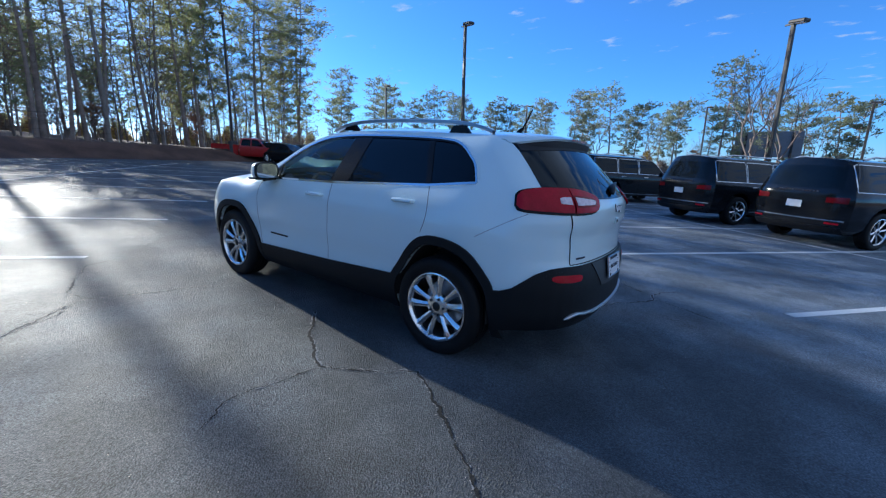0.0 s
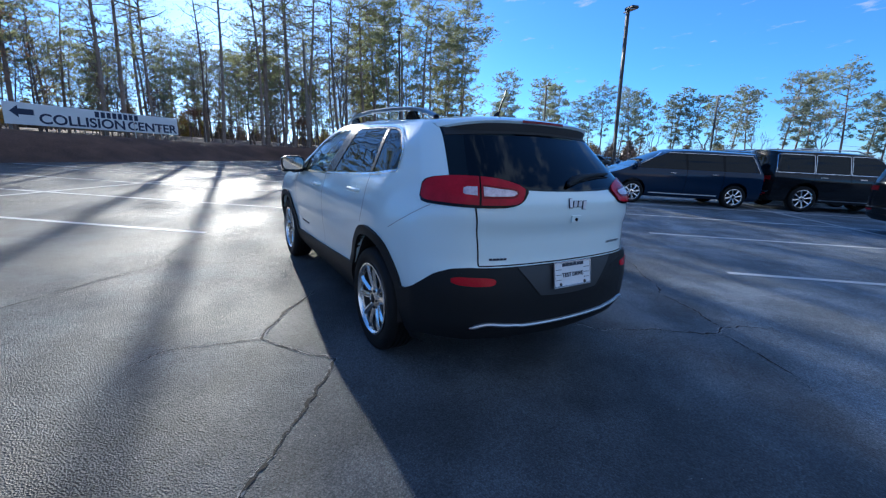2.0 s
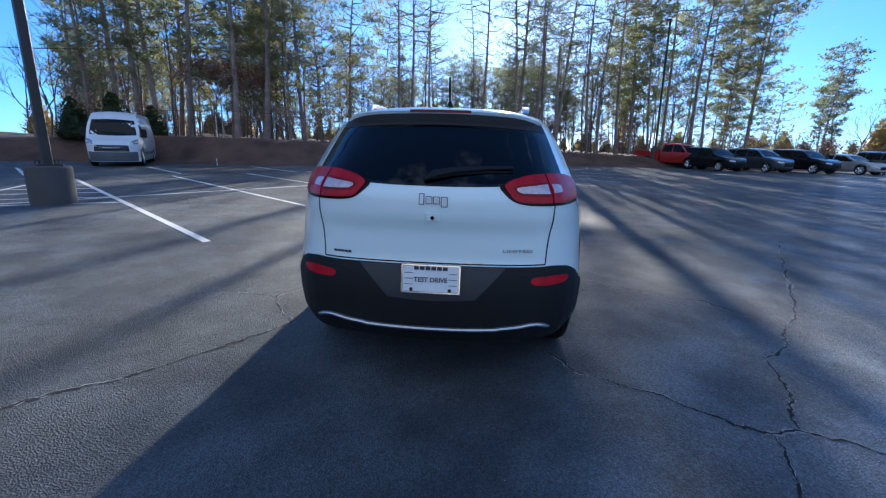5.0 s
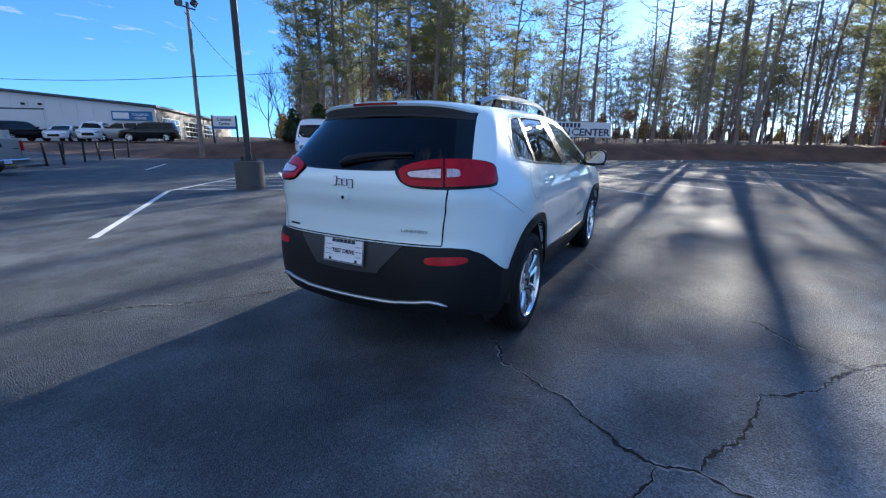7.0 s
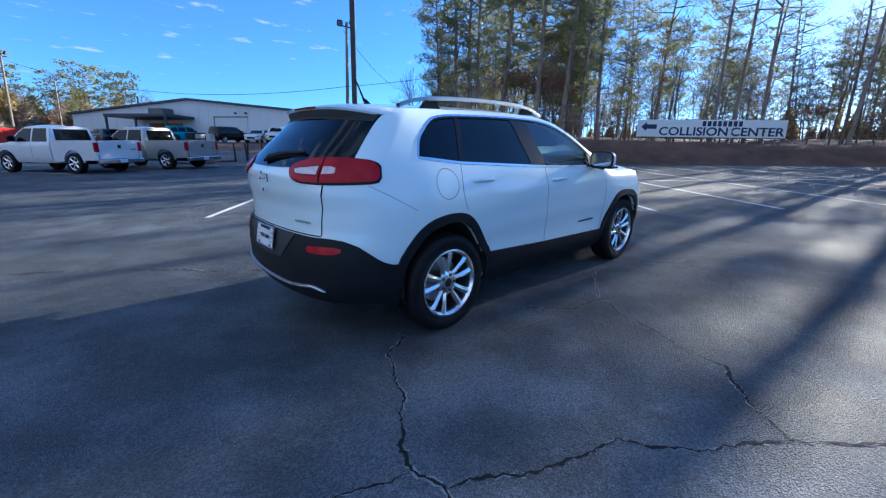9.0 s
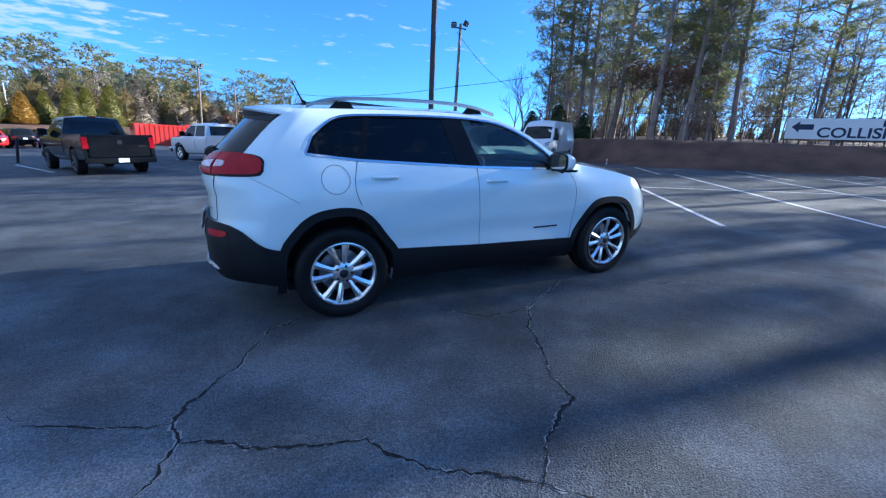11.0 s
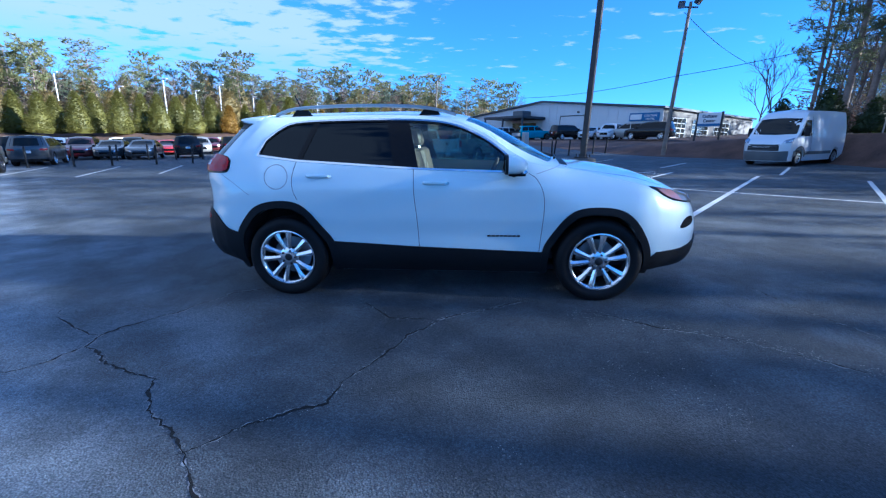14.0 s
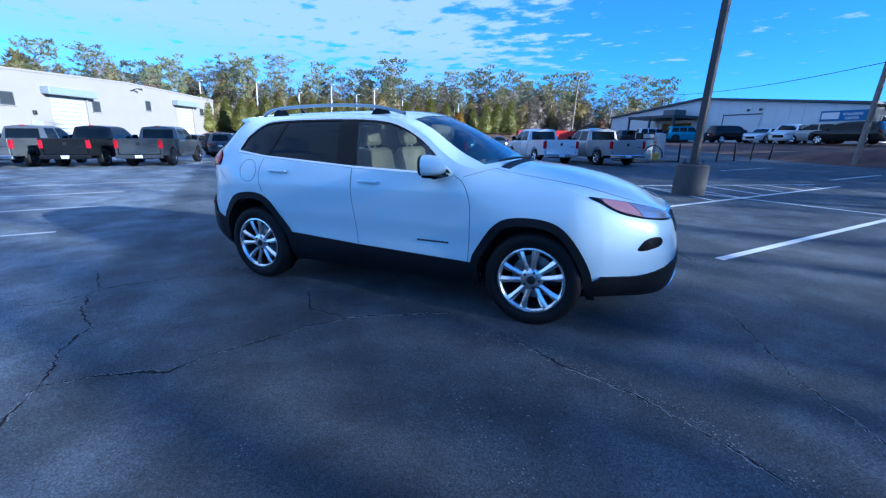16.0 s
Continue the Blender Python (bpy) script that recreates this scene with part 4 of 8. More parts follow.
both("window_seal", lambda s: BODY.line(s, [(-1.545, 1.25), (-1.52, 1.30)] + [(x, z - 0.010) for x, z in soft(HEADER, 2)], 0.018, 0.002, 80), GLOSS_BLACK, CAR)
ws = part("windscreen", BODY.band("front", WS_LOW, WS_HIGH, 24, 14, -0.004, 0.004), GLASS_CLEAR, CAR, "clear windscreen")
RG_FULL_LOW = [(-0.690, 1.205), (-0.60, 1.196), (-0.44, 1.184), (-0.22, 1.176), (0, 1.174), (0.22, 1.176), (0.44, 1.184), (0.60, 1.196), (0.690, 1.205)]
RG_FULL_HIGH = [(-0.585, 1.530), (-0.50, 1.540), (-0.3, 1.550), (0, 1.555), (0.3, 1.550), (0.50, 1.540), (0.585, 1.530)]
rg = part("rear_window", BODY.band("rear", RG_FULL_LOW, RG_FULL_HIGH, 44, 22, 0.003, 0.006), GLASS_DARK, CAR, "dark tinted rear window running out to the pillars")
ws.visible_shadow = rg.visible_shadow = False
# tail lamps, wrapping round the corners
for s in (1, -1):
    def lamp_part(name, low, high, lift, thick, material, parent, label="", n=18):
        g = BODY.band("wrap", soft(low, 1), soft(high, 1), n, 6, lift, thick)
        return part(name, g if s > 0 else mirror(g), material, parent, label)
    lamp = lamp_part("tail_lamp", [(3, 1.170), (7, 1.120), (11, 1.098), (18, 1.088), (40, 1.083), (58, 1.086), (60, 1.12)], [(3, 1.184), (10, 1.222), (20, 1.243), (40, 1.243), (57, 1.222), (60, 1.19)], 0.004, 0.03, GLOSS_BLACK, CAR, "red and clear wraparound tail lamp", 30)
    lamp_part("lamp_lens", [(5.0, 1.172), (8, 1.122), (12, 1.106), (26.6, 1.101)], [(5.0, 1.184), (8, 1.206), (18, 1.232), (26.6, 1.238)], 0.012, 0.02, LENS_RED, lamp, "red lens on the tailgate")
    lamp_part("lamp_lens", [(27.4, 1.101), (45, 1.099), (56, 1.102), (58.5, 1.125)], [(27.4, 1.238), (42, 1.237), (56, 1.214), (58.5, 1.18)], 0.012, 0.02, LENS_RED, lamp, "red lens on the wing")
    lamp_part("lens_surround", [(9.0, 1.160), (11, 1.136), (17, 1.133), (26, 1.132)], [(9.0, 1.168), (11, 1.182), (17, 1.188), (26, 1.197)], 0.0138, 0.006, LENS_DEEP, lamp, "dark red surround of the clear lens", 12)
    lamp_part("reversing_lens", [(10.2, 1.158), (11.5, 1.146), (17, 1.144), (25.6, 1.144)], [(10.2, 1.166), (11.5, 1.172), (17, 1.178), (25.6, 1.186)], 0.015, 0.008, LENS_PINK, lamp, "clear reversing lens", 12)
    lamp_part("reversing_lens", [(28.2, 1.144), (33, 1.146), (34.5, 1.152)], [(28.2, 1.186), (33, 1.184), (34.5, 1.178)], 0.015, 0.008, LENS_PINK, lamp, "clear indicator lens", 10)

# roof spoiler with a high brake light, rails, aerial
def lip(y):
    """How far the spoiler's rear edge is swept forward and drawn down at y."""
    f = abs(y) / 0.60
    return 0.06 * f ** 2 + 0.20 * f ** 7, 0.020 * f ** 2 + 0.035 * f ** 6


g = Geo()
rows = []
for k in range(41):
    y = -0.60 + 1.20 * k / 40
    fwd, low = lip(y)
    top0 = BODY.onto("top", -1.60, y)[0].z + 0.003
    x1, z1 = -1.930 + fwd, 1.568 - low
    rows.append([(-1.60, y, top0 - 0.03), (-1.60, y, top0), ((-1.60 + x1) / 2, y, (top0 + z1) / 2 + 0.006), (x1 + 0.02, y, z1 + 0.002), (x1, y, z1 - 0.008), (x1 + 0.012, y, z1 - 0.022), (-1.62, y, top0 - 0.055)])
g.strip(rows)
for r in (rows[0], rows[-1]):
    g.add(r, [tuple(range(7))])
# dark skin on the glass, standing in for the shade below the spoiler
part("ceramic_band", BODY.band("rear", [(-0.60, 1.455), (-0.45, 1.468), (-0.25, 1.480), (0, 1.484), (0.25, 1.480), (0.45, 1.468), (0.60, 1.455)], [(-0.575, 1.535), (-0.3, 1.552), (0, 1.557), (0.3, 1.552), (0.575, 1.535)], 40, 5, 0.005, 0.004), CABIN_DARK, CAR, "black band for the spoiler's shade along the top of the rear glass")
spoiler = part("roof_spoiler", g, PAINT_WHITE, CAR, "white roof spoiler")
g = Geo()
rows = []
for k in range(41):
    y = -0.585 + 1.17 * k / 40
    fwd, low = lip(y)
    x1, z1 = -1.930 + fwd, 1.568 - low
    rows.append([(-1.62, y, z1 - 0.03), (x1 + 0.013, y, z1 - 0.0215), (x1 + 0.012, y, z1 - 0.030), (x1 + 0.022, y, z1 - 0.070), (-1.62, y, z1 - 0.110)])
g.strip(rows)
for r in (rows[0], rows[-1]):
    g.add(r, [tuple(range(5))])
part("spoiler_underside", g, CABIN_DARK, spoiler, "black spoiler underside")
g = Geo()
g.strip([[(-1.9325 + lip(y)[0], y, z - lip(y)[1]) for z in (1.551, 1.566)] for y in [-0.17 + 0.34 * k / 12 for k in range(13)]])
part("brake_light", g, LENS_DEEP, spoiler, "dark red high brake light")
for s in (1, -1):
    g = Geo()
    pts = soft([(-1.49, 0.51 * s, 1.575), (-1.38, 0.53 * s, 1.614), (-1.22, 0.547 * s, 1.637), (-0.74, 0.562 * s, 1.648), (-0.29, 0.562 * s, 1.638), (-0.05, 0.552 * s, 1.612), (0.13, 0.53 * s, 1.562)], 2)
    n = len(pts)
    rows = []
    for p in pts:
        w, h = 0.019, 0.0135
        rows.append([(p[0], p[1] + a * w, p[2] + b * h) for a, b in ((-1, -0.7), (-0.7, -1), (0.7, -1), (1, -0.7), (1, 0.6), (0.6, 1), (-0.6, 1), (-1, 0.6), (-1, -0.7))])
    g.strip(rows)
    rail = part("roof_rail", g, SATIN, CAR, "satin silver roof rail")
    for x0, x1 in ((-1.28, -1.18), (-0.14, -0.04)):
        part("rail_foot", Geo().prism([(x0 - 0.05, 1.56), (x1 + 0.04, 1.56), (x1, 1.615), (x0, 1.615)], 0.022, Matrix.Translation((0, 0.548 * s - 0.011, 0))), GLOSS_BLACK, rail, "black rail foot")
g = Geo()
base = BODY.onto("top", -1.42, -0.02)[0]
g.tube([base, base + Vector((-0.02, 0, 0.03)), base + Vector((-0.04, 0, 0.045))], [0.026, 0.016, 0.008], 10)
g.tube([base + Vector((-0.03, 0, 0.035)), base + Vector((-0.10, 0, 0.185))], [0.0075, 0.0055], 6)
part("aerial", g, GLOSS_BLACK, CAR, "black roof aerial")

# shut lines, fuel flap, handles, mirrors
SEAMS = [[(-0.205, 1.118), (-0.20, 0.9), (-0.178, 0.7), (-0.168, 0.466)], [(0.735, 1.085), (0.80, 1.05), (0.855, 0.95), (0.872, 0.85), (0.868, 0.7), (0.85, 0.432)], [(-1.205, 1.185), (-1.24, 1.06), (-1.235, 0.95), (-1.20, 0.87)], [(-1.925, 1.078), (-1.80, 1.01), (-1.63, 0.905)], [(0.80, 1.08), (0.98, 1.135), (1.02, 1.14)]]
SHUT_GREY, SHUT_DARK = mat("shut_line_grey", (0.30, 0.32, 0.35), 0.5), mat("shut_line_dark", (0.06, 0.065, 0.075), 0.6)
for k, pts in enumerate(SEAMS):
    both("shut_line", lambda s: BODY.line(s, soft(pts, 2), 0.0048 if k < 3 else 0.004, 0.0012, 50), SHUT_DARK if k < 3 else SHUT_GREY, body, "dark shut line")
both("shut_line", lambda s: BODY.line("rear", soft([(0.628, 1.095), (0.622, 1.0), (0.605, 0.9), (0.60, 0.775)], 2), 0.007, 0.0015, 40), GLOSS_BLACK, body, "dark shut line")
part("shut_line", BODY.line("rear", [(-0.60, 0.772), (0, 0.774), (0.60, 0.772)], 0.007, 0.0015, 40), GLOSS_BLACK, body, "dark shut line")
both("shut_line", lambda s: BODY.line("top", soft([(1.0, 0.70), (1.4, 0.70), (1.75, 0.66), (1.98, 0.55)], 2), 0.006, 0.0015, 40), GLOSS_BLACK, body, "dark shut line")
circle = [(-1.375 + 0.1 * math.cos(2 * math.pi * k / 48), 1.06 + 0.1 * math.sin(2 * math.pi * k / 48)) for k in range(49)]
part("fuel_flap", BODY.line("right", circle, 0.006, 0.0015, 96), SHUT_GREY, body, "round fuel flap")
for x, z in ((-1.01, 1.066), (-0.02, 1.012)):
    both("door_handle", lambda s: (lambda q: Geo().tube([q + Vector((-0.105, -0.01, 0.0)), q + Vector((-0.085, 0.022, 0.001)), q + Vector((0, 0.03, 0.002)), q + Vector((0.085, 0.022, 0.0)), q + Vector((0.105, -0.01, -0.002))], [0.011, 0.014, 0.0155, 0.014, 0.011], 10))(BODY.onto("left", x, z)[0]), PAINT_WHITE, CAR, "white door handle")
    both("handle_cup", lambda s: BODY.band(s, [(x - 0.05, z - 0.004), (x, z - 0.018), (x + 0.05, z - 0.004)], [(x - 0.05, z + 0.004), (x, z + 0.034), (x + 0.05, z + 0.004)], 12, 3, 0.0012, 0.003), PAINT_WHITE, CAR, "recess behind the handle")


def mirror_shell(s):
    g = Geo()
    rows = []
    for k in range(9):
        f = k / 8
        x = 0.535 + 0.175 * f
        sz = math.sqrt(max(0.02, 1 - max(0, f - 0.15) ** 2 / 0.75)) * (1.0 if f > 0.02 else 0.97)
        rows.append([(x, 0.985 + 0.115 * sz * math.copysign(abs(math.cos(a)) ** 0.6, math.cos(a)), 1.165 + 0.078 * sz * math.copysign(abs(math.sin(a)) ** 0.6, math.sin(a)) - 0.01 * f) for a in [2 * math.pi * j / 24 for j in range(25)]])
    return rows


for s in (1, -1):
    f = (lambda g: g) if s > 0 else mirror
    rows = mirror_shell(s)
    g = Geo().strip(rows[1:])
    g.add(rows[-1][:-1], [tuple(range(24))])
    shell_m = part("door_mirror", f(g), PAINT_WHITE, CAR, "white and black door mirror")
    part("mirror_bezel", f(Geo().strip([[(x, 0.985 + (y - 0.985) * 0.94, 1.165 + (z - 1.165) * 0.92) for x, y, z in rows[0]]] + rows[:2])), BLACK_PLASTIC, shell_m, "black mirror bezel")
    g = Geo()
    ring = [(0.540, 0.985 + 0.100 * math.copysign(abs(math.cos(a)) ** 0.6, math.cos(a)), 1.165 + 0.064 * math.copysign(abs(math.sin(a)) ** 0.6, math.sin(a))) for a in [2 * math.pi * j / 24 for j in range(24)]]
    g.add(ring, [tuple(range(24))])
    part("mirror_glass", f(g), mat("mirror_silver", (0.42, 0.45, 0.48), 0.02, 1.0, 0.0, 2, 2, 0.0), shell_m, "mirror glass")
    g = Geo().tube([(0.645, 0.82, 1.105), (0.62, 0.90, 1.10), (0.61, 0.98, 1.092)], [0.030, 0.026, 0.03], 10)
    g.box(0.56, 0.69, 0.885, 1.085, 1.080, 1.098, 0.008)
    part("mirror_foot", f(g), GLOSS_BLACK, shell_m, "black mirror foot")

# nose: headlamps, grille slots, lower bumper
for s in (1, -1):
    f = (lambda g: g) if s > 0 else mirror
    hl = part("headlamp", f(BODY.band("front", soft([(0.40, 0.802), (0.55, 0.806), (0.70, 0.836), (0.78, 0.880), (0.838, 0.962)], 1), soft([(0.40, 0.835), (0.50, 0.885), (0.62, 0.925), (0.74, 0.957), (0.838, 0.978)], 1), 24, 4, 0.006, 0.03)), GLOSS_BLACK, CAR, "slim headlamp")
    part("headlamp_lens", f(BODY.band("front", soft([(0.42, 0.812), (0.55, 0.817), (0.66, 0.836)], 1), soft([(0.42, 0.836), (0.51, 0.878), (0.66, 0.924)], 1), 16, 3, 0.012, 0.01)), LENS_CLEAR, hl, "clear lens")
    part("indicator_lens", f(BODY.band("front", soft([(0.664, 0.838), (0.76, 0.880), (0.805, 0.940)], 1), soft([(0.664, 0.925), (0.74, 0.946), (0.805, 0.962)], 1), 12, 3, 0.012, 0.01)), LENS_AMBER, hl, "pinkish side lens")
    part("fog_pocket", f(BODY.band("front", soft([(0.60, 0.668), (0.615, 0.646), (0.67, 0.625), (0.72, 0.612), (0.735, 0.622)], 1), soft([(0.60, 0.688), (0.615, 0.706), (0.66, 0.705), (0.70, 0.686), (0.725, 0.645)], 1), 12, 4, 0.005, 0.02)), GLOSS_BLACK, CAR, "dark fog lamp pocket")
nose = part("front_bumper", BODY.band("front", [(-0.84, 0.262), (0, 0.262), (0.84, 0.262)], [(-0.84, 0.435), (-0.72, 0.43), (-0.62, 0.465), (-0.5, 0.505), (-0.3, 0.52), (0.3, 0.52), (0.5, 0.505), (0.62, 0.465), (0.72, 0.43), (0.84, 0.435)], 48, 6, 0.014, 0.05), BLACK_PLASTIC, CAR, "black lower front bumper")
part("skid_trim", BODY.band("front", [(-0.40, 0.30), (0, 0.295), (0.40, 0.30)], [(-0.36, 0.365), (0, 0.36), (0.36, 0.365)], 24, 3, 0.022, 0.02), CHROME, CAR, "silver skid trim")
for k in range(7):
    y = -0.33 + 0.11 * k
    part("grille_slot", BODY.band("front", [(y - 0.036, 0.70), (y + 0.036, 0.70)], [(y - 0.036, 0.845), (y + 0.036, 0.845)], 3, 5, 0.004, 0.01), GLOSS_BLACK, CAR, "black grille slot")
    part("slot_ring", BODY.line("front", [(y - 0.04, 0.695), (y - 0.04, 0.85), (y + 0.04, 0.85), (y + 0.04, 0.695), (y - 0.04, 0.695)], 0.007, 0.006, 40), CHROME, CAR, "chrome slot surround")

# wipers
wp = [BODY.onto("rear", y, z)[0] + Vector((-0.020, 0, 0.004)) for y, z in ((0.05, 1.205), (0.0, 1.228), (-0.10, 1.248), (-0.24, 1.262), (-0.40, 1.268))]
g = Geo().tube(wp, [0.010, 0.024, 0.020, 0.014, 0.008], 10)
g.tube([p + Vector((-0.006, 0, -0.020)) for p in wp[1:]], [0.005, 0.006, 0.006, 0.004], 6)
part("rear_wiper", g, BLACK_PLASTIC, CAR, "black rear wiper")
for y0, y1 in ((-0.55, 0.05), (0.02, 0.60)):
    pts = [BODY.onto("front", y0 + (y1 - y0) * k / 6, 1.178 + 0.012 * math.sin(math.pi * k / 6))[0] + Vector((0.022, 0, 0.012)) for k in range(7)]
    part("front_wiper", Geo().tube(pts, 0.009, 6), BLACK_PLASTIC, CAR, "black windscreen wiper")
part("cowl", BODY.band("top", [(1.02, -0.64), (1.06, 0), (1.02, 0.64)], [(1.09, -0.62), (1.13, 0), (1.09, 0.62)], 20, 3, 0.002, 0.01), BLACK_PLASTIC, CAR, "black cowl panel")


# lettering and badges
def words(text, size, depth=0.002, bold=0.0):
    c = bpy.data.curves.new("text", "FONT")
    c.body, c.size, c.extrude, c.offset, c.align_x, c.align_y = text, size, depth, bold, "CENTER", "CENTER"
    ob = bpy.data.objects.new("text", c)
    scene.collection.objects.link(ob)
    me = bpy.data.meshes.new_from_object(ob.evaluated_get(bpy.context.evaluated_depsgraph_get()))
    bpy.data.objects.remove(ob)
    return me


def on_rear(y, z, lift=0.004):
    q, nn = BODY.onto("rear", y, z)
    side = Vector((0, -1, 0)) - nn * nn.dot(Vector((0, -1, 0)))
    side.normalize()
    m = Matrix((side, nn.cross(side), nn)).transposed().to_4x4()
    return Matrix.Translation(q + nn * lift) @ m


def bars(n, w, h, gap=0.3):
    """Plain upright bars of a word's size."""
    g = Geo()
    step = w / n
    for k in range(n):
        x = -w / 2 + step * (k + 0.5)
        g.box(x - step * (1 - gap) / 2, x + step * (1 - gap) / 2, -h / 2, h / 2, -0.002, 0.003)
    return g


part("trim_lettering", words("LIMITED", 0.030), SATIN, CAR, "small silver lettering", on_rear(-0.445, 0.848) @ Matrix.Diagonal((1.5, 0.72, 1, 1)))
for k, (y, w, h, z) in enumerate(((0.056, 0.020, 0.050, 1.112), (0.019, 0.027, 0.032, 1.108), (-0.019, 0.027, 0.032, 1.108), (-0.058, 0.027, 0.046, 1.101))):
    pad = part("emblem", Geo().box(-w / 2 - 0.003, w / 2 + 0.003, -h / 2 - 0.003, h / 2 + 0.003, -0.002, 0.004, 0.0045), INK, CAR, "dark rim of the maker's badge", on_rear(y, z, 0.002))
    part("emblem_face", Geo().box(-w / 2, w / 2, -h / 2, h / 2, 0.0, 0.007, 0.003), PLATE_WHITE, pad, "silver face of the maker's badge")
for k in range(5):
    part("dealer_mark", Geo().box(-0.0085, 0.0085, -0.006, 0.006, -0.001, 0.002), INK, CAR, "small dark dealer sticker", on_rear(0.535 - 0.021 * k, 0.808, 0.002))
part("latch_camera", Geo().box(-0.035, 0.035, -0.02, 0.022, -0.004, 0.006, 0.004), PAINT_WHITE, CAR, "camera housing", on_rear(0, 1.022))
part("camera_eye", Geo().tube([(0, 0, 0.004), (0, 0, 0.010)], 0.010, 12), GLOSS_BLACK, CAR, "camera lens", on_rear(0, 1.020))
plate = part("dealer_plate", Geo().box(-0.150, 0.150, -0.072, 0.072, 0.0, 0.006, 0.003), PLATE_WHITE, CAR, "white dealer plate in a bright frame", on_rear(0, 0.696, 0.03))
part("plate_lettering", words("TEST DRIVE", 0.034, 0.001, 0.0008), INK, plate, "dark lettering", pose(0, -0.005, 0.0075))
for k in range(6):
    part("plate_mark", Geo().box(-0.012, 0.012, -0.009, 0.009, -0.002, 0.003), INK, plate, "dark dealer mark", pose(-0.075 + 0.03 * k, 0.056, 0.0065))
g = Geo()
for x0, x1, y0, y1 in ((-0.155, 0.155, 0.067, 0.076), (-0.155, 0.155, -0.076, -0.065), (-0.155, -0.146, -0.076, 0.076), (0.146, 0.155, -0.076, 0.076)):
    g.box(x0, x1, y0, y1, 0.004, 0.010, 0.002)
part("plate_frame", g, CHROME, plate, "bright plate frame")
for x in (-0.10, 0.10):
    part("plate_bolt", Geo().tube([(x, -0.056, 0.006), (x, -0.056, 0.011)], 0.009, 10), DARK_METAL, plate)
for y in (0.03, 0.0, -0.03):
    for x in (-0.115, 0.115):
        part("plate_rule", Geo().box(x - 0.022, x + 0.022, y - 0.0015, y + 0.0015, 0.0055, 0.0072), PANEL_GREY, plate)
for s, axis in ((1, "left"), (-1, "right")):
    for k in range(8):
        q = BODY.onto(axis, 0.55 - 0.1225 + 0.035 * k, 0.566)[0]
        part("door_badge", Geo().box(-0.0145, 0.0145, -0.007, 0.007, -0.002, 0.003), DARK_METAL, CAR, "dark model lettering on the door", Matrix.Translation(q + Vector((0, 0.002 * s, 0))) @ pose(0, 0, 0, 90, 0, 180 if s > 0 else 0))

# cabin
def seat(x, y, w=0.5):
    ob = part("seat", Geo().box(x - 0.24, x + 0.26, y - w / 2, y + w / 2, 0.52, 0.70, 0.06), LEATHER_TAN, CAR, "tan leather seat")
    tilt = pose(x - 0.22, y, 0.68, 0, -14)
    part("backrest", Geo().box(-0.07, 0.07, -w / 2, w / 2, 0, 0.60, 0.05), LEATHER_TAN, ob, "tan leather backrest", tilt)
    for dy in ([0] if w < 0.7 else [-0.4, 0.4]):
        part("headrest", Geo().box(-0.05, 0.05, dy - 0.13, dy + 0.13, 0.63, 0.81, 0.045), LEATHER_TAN, ob, "tan headrest", tilt)
        for p in (-0.05, 0.05):
            part("headrest_post", Geo().tube([(0, dy + p, 0.56), (0, dy + p, 0.66)], 0.008, 6), SATIN, ob, "", tilt)


seat(0.05, 0.37)
seat(0.05, -0.37)
seat(-0.85, 0.0, 1.25)
part("cabin_floor", Geo().box(-2.05, 1.0, -0.72, 0.72, 0.33, 0.40), CABIN_DARK, CAR, "dark cabin floor")
part("dashboard", Geo().box(0.62, 1.02, -0.70, 0.70, 0.82, 1.12, 0.09), CABIN_DARK, CAR, "dark dashboard")
part("console", Geo().box(-0.1, 0.7, -0.11, 0.11, 0.4, 0.78, 0.04), CABIN_DARK, CAR, "centre console")
g = Geo()
g.tube([Vector((0, 0.18 * math.cos(2 * math.pi * k / 32), 0.18 * math.sin(2 * math.pi * k / 32))) for k in range(33)], 0.015, 8, False)
g.box(-0.02, 0.02, -0.17, 0.17, -0.025, 0.025, 0.01).box(-0.02, 0.02, -0.02, 0.02, -0.17, 0.0, 0.01).tube([(0, 0, 0), (0.22, 0, 0)], 0.03, 8)
part("steering_wheel", g, LEATHER_TAN, CAR, "tan and dark steering wheel", pose(0.48, 0.37, 0.98, 0, 22))
for s in (1, -1):
    wheel(CAR, -1.35, s * 0.785, 0.358, 0.225, 0.245, 10, s)
    wheel(CAR, 1.35, s * 0.785, 0.358, 0.225, 0.245, 10, s)


# ---- other vehicles ----
def paint(name, c, metal=0.0):
    dark = max(c) < 0.06
    return mat(name, c, 0.14 if dark else 0.3, metal, 0.04, 0.8, 200, 0.0, coat=0.25 if dark else 1.0, spec=0.3 if dark else 0.5)


P_BLACK, P_BLUE, P_WHITE = paint("black_paint", (0.010, 0.011, 0.013)), paint("dark_blue_paint", (0.010, 0.022, 0.050)), paint("fleet_white_paint", (0.74, 0.75, 0.76))
P_SILVER, P_GREY, P_RED = paint("silver_beige_paint", (0.36, 0.35, 0.33), 0.3), paint("dark_grey_paint", (0.05, 0.055, 0.06), 0.2), paint("red_paint", (0.32, 0.012, 0.012))
P_MAROON, P_TEAL, P_MID = paint("maroon_paint", (0.10, 0.012, 0.018)), paint("turquoise_paint", (0.02, 0.30, 0.44)), paint("mid_blue_paint", (0.02, 0.09, 0.26))
PANE = mat("dark_vehicle_glass", (0.006, 0.008, 0.009), 0.03, 0, 0.1, 3, 30, 0.0, spec=0.3)
